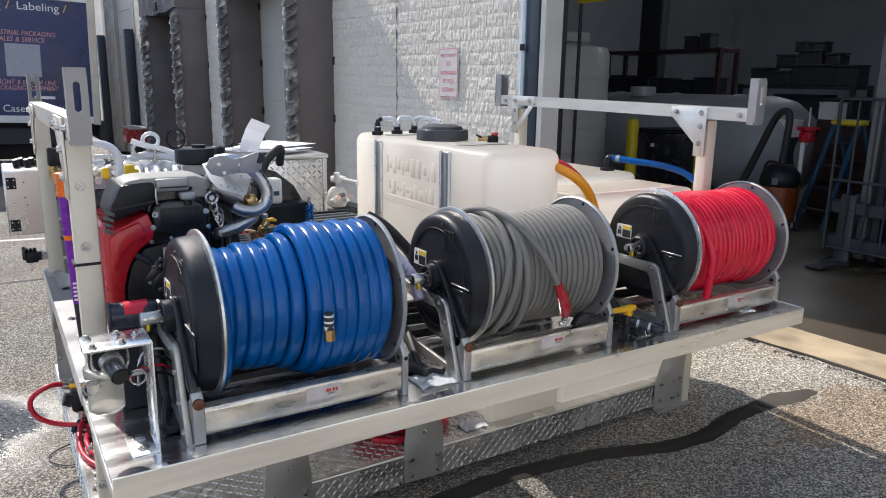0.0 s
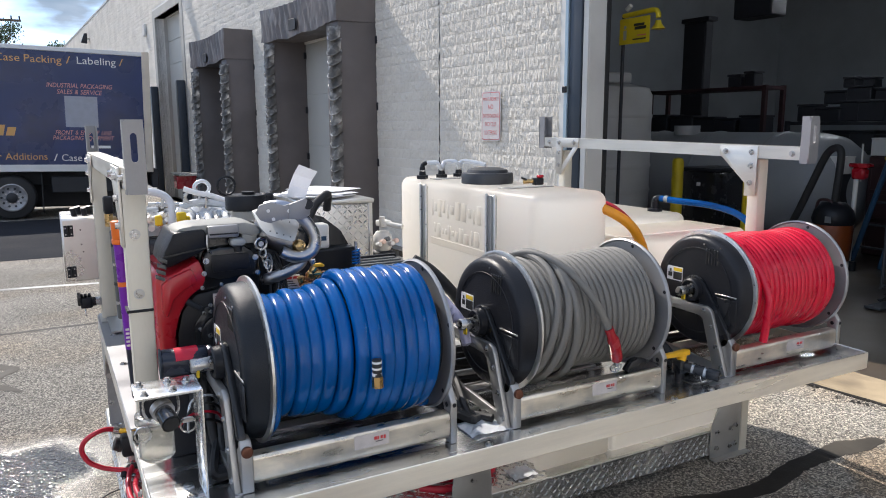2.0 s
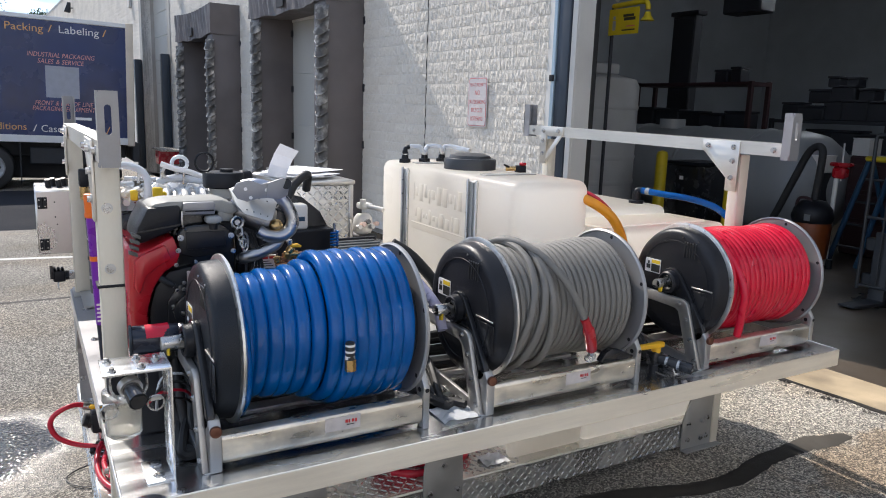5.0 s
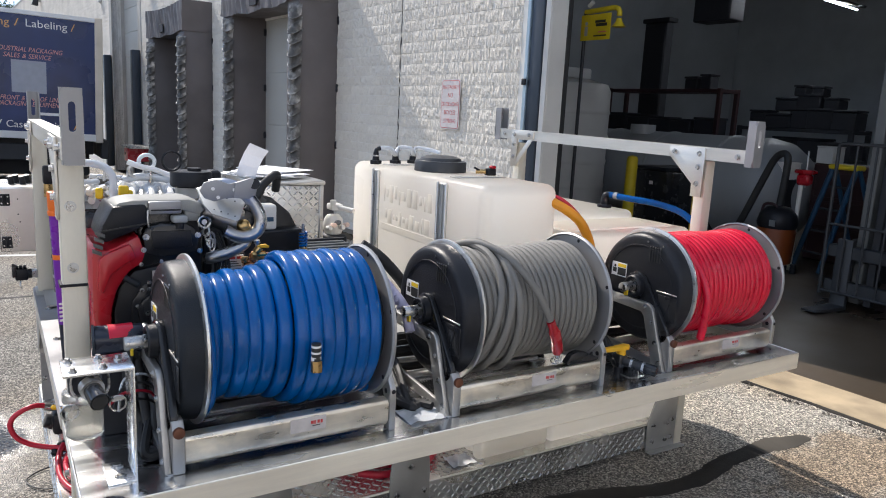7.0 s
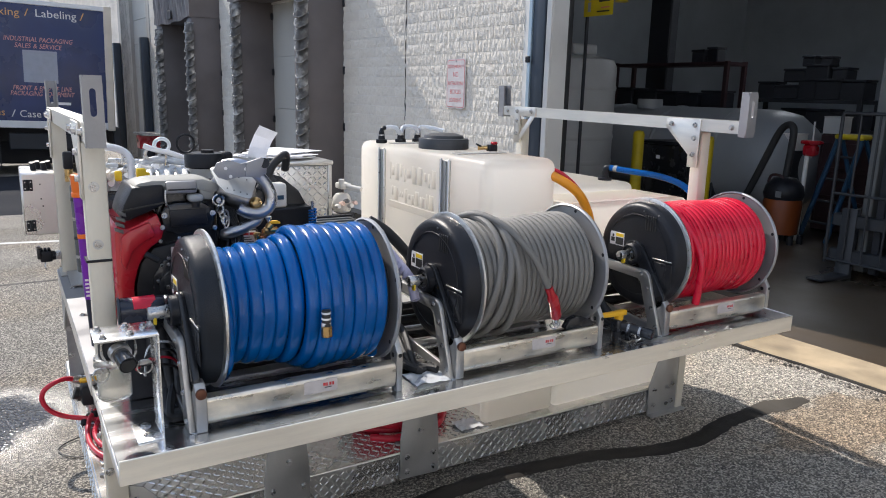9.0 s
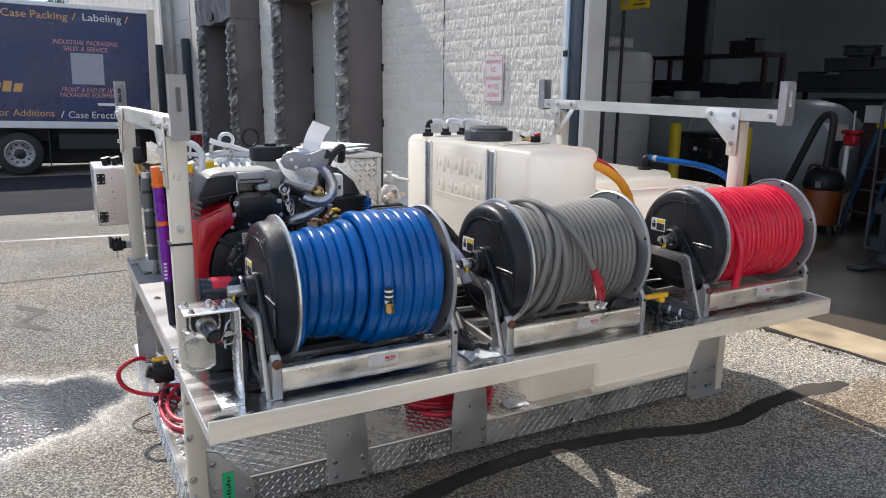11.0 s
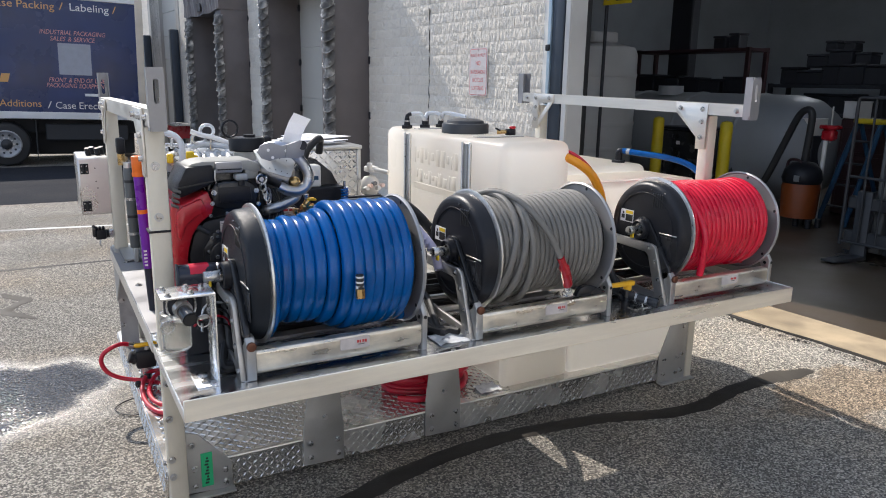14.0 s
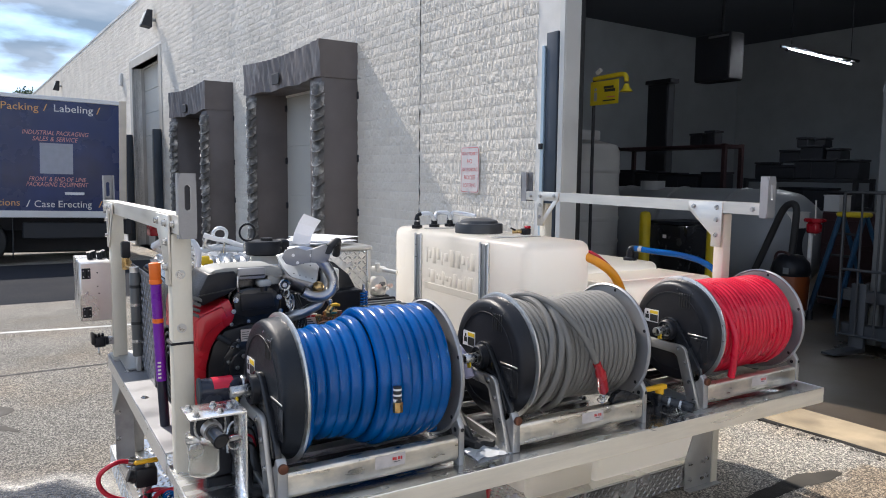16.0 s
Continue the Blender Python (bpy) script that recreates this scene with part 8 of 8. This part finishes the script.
def goods(spots, seed):
    rng = random.Random(seed)
    for w, v, z, size in spots:
        ob = inside(thing("storage_box", "box of goods stacked in the workshop, shade in its dark colour", "box", "stacked goods"))
        a, b, c = size * rng.uniform(0.7, 1.1), size * rng.uniform(0.7, 1.2), size * rng.uniform(0.5, 0.8)
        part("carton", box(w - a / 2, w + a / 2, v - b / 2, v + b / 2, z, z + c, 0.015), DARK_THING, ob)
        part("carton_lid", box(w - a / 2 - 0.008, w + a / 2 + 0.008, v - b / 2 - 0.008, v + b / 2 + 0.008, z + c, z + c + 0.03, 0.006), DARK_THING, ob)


# shelving, goods and heater carry the room's shade in near-black colours
shelving(5.05, 5.45, 6.42, 8.42, (0.5, 1.2, 1.84), 1.90, "maroon steel shelving packed with goods, all darkened as shade", MAROON, 1)
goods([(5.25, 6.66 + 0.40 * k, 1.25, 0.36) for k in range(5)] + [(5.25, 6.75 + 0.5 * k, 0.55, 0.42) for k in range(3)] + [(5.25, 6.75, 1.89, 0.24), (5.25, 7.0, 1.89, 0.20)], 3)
shelving(6.42, 6.9, 5.25, 6.95, (0.45, 0.95, 1.36), 1.42, "shelving stacked high with crates, all darkened as shade", DARK_THING, 2)
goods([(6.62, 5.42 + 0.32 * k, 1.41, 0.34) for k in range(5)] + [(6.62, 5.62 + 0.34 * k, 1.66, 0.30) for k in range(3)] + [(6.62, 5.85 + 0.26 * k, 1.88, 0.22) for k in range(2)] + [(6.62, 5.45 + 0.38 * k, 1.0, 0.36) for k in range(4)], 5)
heater = inside(thing("unit_heater", "box heater hung from the ceiling, shade in its dark colour", "heater"))
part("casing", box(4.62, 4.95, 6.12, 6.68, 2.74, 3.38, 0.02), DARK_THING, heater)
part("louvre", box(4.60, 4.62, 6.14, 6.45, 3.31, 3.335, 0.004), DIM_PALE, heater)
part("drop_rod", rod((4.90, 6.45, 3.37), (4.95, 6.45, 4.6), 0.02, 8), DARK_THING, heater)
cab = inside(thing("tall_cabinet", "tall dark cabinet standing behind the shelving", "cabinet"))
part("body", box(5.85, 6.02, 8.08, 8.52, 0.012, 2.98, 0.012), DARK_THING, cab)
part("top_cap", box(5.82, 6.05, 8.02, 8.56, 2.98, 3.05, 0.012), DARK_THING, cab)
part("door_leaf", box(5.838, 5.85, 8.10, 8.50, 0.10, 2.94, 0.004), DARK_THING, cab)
part("handle", rod((5.828, 8.14, 1.2), (5.828, 8.14, 1.4), 0.010, 8), SHADE_STEEL, cab)
for k, (x, y) in enumerate(((6.0, 5.72), (6.0, 4.79))):
    b = thing("bollard", "yellow painted steel bollard", "bollard", "yellow bollards")
    part("post", rod((x, y, 0.012), (x, y, 0.98), 0.062, 20), YELLOW_PAINT, b)
    part("cap", lathe([(0, 0.062), (0.03, 0.05), (0.045, 0.0)], (x, y, 0.98), "z", 20), YELLOW_PAINT, b)
bin_ = thing("waste_bin", "black bin behind the yellow bollards", "bin")
part("bin_body", prism([(6.40, 0.012), (6.88, 0.012), (6.93, 0.86), (6.35, 0.86)], "y", 5.52, 6.0, 0.02), BLACK_SMOOTH, bin_)
part("bin_lid", box(6.33, 6.95, 5.50, 6.02, 0.86, 0.90, 0.012), BLACK, bin_)
part("bin_label", box(6.352, 6.362, 5.72, 5.77, 0.70, 0.74), LABEL, bin_)
vac = thing("shop_vacuum", "orange and black shop vacuum with a raised black hose", "vacuum")
part("drum", lathe([(0, 0.0), (0, 0.165), (0.30, 0.18), (0.34, 0.17), (0.34, 0.0)], (6.5, 4.23, 0.10), "z", 32), DIM_ORANGE, vac, "orange drum")
part("motor_head", lathe([(0, 0.175), (0.05, 0.19), (0.13, 0.17), (0.20, 0.11), (0.22, 0.0)], (6.5, 4.23, 0.44), "z", 28), BLACK, vac)
for a in range(4):
    part("caster", rod((6.5 + 0.1 * math.cos(a * 1.57 + 0.7), 4.12 + 0.1 * math.sin(a * 1.57 + 0.7), 0.012), (6.5 + 0.1 * math.cos(a * 1.57 + 0.7), 4.12 + 0.1 * math.sin(a * 1.57 + 0.7), 0.10), 0.03, 10), BLACK, vac)
part("vac_hose", sweep([(6.5, 4.72, 0.30), (6.5, 4.62, 0.48), (6.5, 4.48, 0.80), (6.5, 4.36, 1.07), (6.5, 4.28, 1.15), (6.5, 4.215, 1.13), (6.5, 4.205, 1.0), (6.5, 4.23, 0.62)], 0.035, 10), RUBBER, vac)
part("handle", sweep([(6.42, 4.36, 0.56), (6.42, 4.33, 0.66), (6.42, 4.22, 0.66), (6.42, 4.18, 0.58)], 0.014, 8), MAROON, vac)
part("label", box(6.295, 6.30, 4.12, 4.18, 0.47, 0.53), DIM_PALE, vac)
stick = thing("floor_squeegee", "white and red pole tool standing against the shelving", "tool")
part("pole", rod((6.7, 4.12, 0.84), (6.7, 4.13, 1.19), 0.008, 8), JAMB, stick)
part("pole_low", rod((6.7, 4.17, 0.012), (6.7, 4.165, 0.86), 0.022, 10), WHITE_PLASTIC, stick)
part("pole_head", box(6.64, 6.76, 4.04, 4.22, 0.97, 1.01, 0.012), RED_COWL, stick)
part("pole_cup", box(6.65, 6.75, 4.07, 4.20, 0.86, 0.97, 0.02), RED_COWL, stick)
ladder = thing("step_ladder", "blue fibreglass step ladder with yellow top", "ladder")
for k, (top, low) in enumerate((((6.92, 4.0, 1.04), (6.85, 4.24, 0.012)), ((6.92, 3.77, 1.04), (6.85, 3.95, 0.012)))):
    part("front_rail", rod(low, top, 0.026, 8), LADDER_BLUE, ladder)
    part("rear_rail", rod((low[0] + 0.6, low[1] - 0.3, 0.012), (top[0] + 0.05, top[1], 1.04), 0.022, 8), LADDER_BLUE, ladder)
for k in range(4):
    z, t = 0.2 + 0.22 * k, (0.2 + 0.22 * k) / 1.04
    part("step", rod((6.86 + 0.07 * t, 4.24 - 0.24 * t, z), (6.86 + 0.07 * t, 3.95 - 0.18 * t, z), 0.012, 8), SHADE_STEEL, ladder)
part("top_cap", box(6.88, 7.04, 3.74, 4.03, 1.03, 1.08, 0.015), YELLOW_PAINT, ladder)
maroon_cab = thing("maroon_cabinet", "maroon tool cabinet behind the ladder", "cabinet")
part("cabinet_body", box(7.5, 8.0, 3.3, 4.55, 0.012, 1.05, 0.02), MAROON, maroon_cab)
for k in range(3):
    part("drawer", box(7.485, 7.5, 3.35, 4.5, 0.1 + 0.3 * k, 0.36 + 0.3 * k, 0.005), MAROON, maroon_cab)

for k, (x, y, z, mat, words) in enumerate(((7.3, 4.72, 0.86, WHITE_PLASTIC, "small white carton on a dark stand"), (7.62, 4.45, 1.05, JAMB, "pale grey carton on the maroon cabinet"), (7.62, 3.85, 1.05, YELLOW_PAINT, "yellow plastic case on the maroon cabinet"))):
    c = thing("storage_box", words, "box", "small cartons in the workshop")
    if k == 0:
        part("stand", box(x - 0.13, x + 0.13, y - 0.10, y + 0.10, 0.012, z, 0.01), DARK_THING, c)
    part("carton", box(x - 0.11, x + 0.11, y - 0.09, y + 0.09, z, z + 0.17, 0.006), mat, c)
    part("carton_lid", box(x - 0.115, x + 0.115, y - 0.095, y + 0.095, z + 0.17, z + 0.182, 0.004), mat, c)

# forklift facing the gate
# forklift colours are dimmed, the indoor shade is in them
lift = thing("forklift", "forklift in shade-darkened colours with a tubular load guard and lowered forks", "forklift")
lift.matrix_world = pose(5.6, 2.70, 0.012)
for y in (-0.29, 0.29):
    part("mast_rail", box(0.12, 0.24, y - 0.04, y + 0.04, 0.05, 2.15, 0.008), LID_GREY, lift, "mast rail dimmed to a shaded grey")
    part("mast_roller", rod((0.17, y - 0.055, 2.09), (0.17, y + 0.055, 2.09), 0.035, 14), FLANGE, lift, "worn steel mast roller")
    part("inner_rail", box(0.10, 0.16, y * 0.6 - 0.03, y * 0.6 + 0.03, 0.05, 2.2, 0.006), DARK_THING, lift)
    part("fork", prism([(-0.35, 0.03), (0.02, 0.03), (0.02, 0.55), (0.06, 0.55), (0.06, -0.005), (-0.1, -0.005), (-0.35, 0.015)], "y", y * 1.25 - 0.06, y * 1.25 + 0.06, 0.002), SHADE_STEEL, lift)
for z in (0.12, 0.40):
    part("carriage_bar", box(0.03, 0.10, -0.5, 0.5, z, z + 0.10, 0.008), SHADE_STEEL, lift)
load = part("load_guard", sweep([(0.0, 0.505, 0.10), (0.0, 0.51, 1.25), (0.0, 0.505, 1.275), (0.0, 0.485, 1.285), (0.0, -0.485, 1.285), (0.0, -0.505, 1.275), (0.0, -0.51, 1.25), (0.0, -0.505, 0.10)], 0.014, 8, smooth=False), SHADE_STEEL, lift, "tubular load guard with shade in its dark grey")
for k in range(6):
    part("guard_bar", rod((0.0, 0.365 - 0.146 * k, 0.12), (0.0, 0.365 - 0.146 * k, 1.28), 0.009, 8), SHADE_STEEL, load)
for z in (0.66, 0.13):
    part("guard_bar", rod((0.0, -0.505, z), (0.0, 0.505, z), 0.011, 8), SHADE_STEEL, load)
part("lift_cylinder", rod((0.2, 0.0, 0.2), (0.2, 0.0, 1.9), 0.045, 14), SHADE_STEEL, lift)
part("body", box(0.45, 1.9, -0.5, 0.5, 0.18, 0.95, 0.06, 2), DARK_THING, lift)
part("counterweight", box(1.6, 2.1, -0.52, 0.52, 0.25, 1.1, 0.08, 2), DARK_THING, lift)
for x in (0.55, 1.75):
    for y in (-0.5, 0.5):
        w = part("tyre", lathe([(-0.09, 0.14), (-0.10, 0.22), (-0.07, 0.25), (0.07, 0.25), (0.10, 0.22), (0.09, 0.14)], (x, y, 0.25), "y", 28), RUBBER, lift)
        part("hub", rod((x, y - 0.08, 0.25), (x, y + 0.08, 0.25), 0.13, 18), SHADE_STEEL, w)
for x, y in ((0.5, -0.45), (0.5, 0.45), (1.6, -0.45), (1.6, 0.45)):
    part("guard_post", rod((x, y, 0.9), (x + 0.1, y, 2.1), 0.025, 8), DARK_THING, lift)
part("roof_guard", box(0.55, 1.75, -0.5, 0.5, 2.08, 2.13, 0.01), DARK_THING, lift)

# ---- near blocks of the wall, each its own piece ----
NEAR_KINDS = []
for s in range(8):
    me = bpy.data.meshes.new("block")
    v, f = block_mesh(40 + s, 24, 4, 0.0075)
    me.from_pydata(v, [], f)
    me.materials.append(BLOCK)
    NEAR_KINDS.append(me)
rng = random.Random(77)
for v, z, length in courses(4.74, 6.55, 0.10, 3.05, 0) + courses(6.565, 7.98, 0.10, 3.05, 0):
    ob = new("block", rng.choice(NEAR_KINDS))
    ob.parent = wall
    ob.matrix_basis = Matrix.Translation((rng.uniform(-0.001, 0.001), v, z)) @ Matrix.Diagonal((1, length / 0.405, 1, 1))
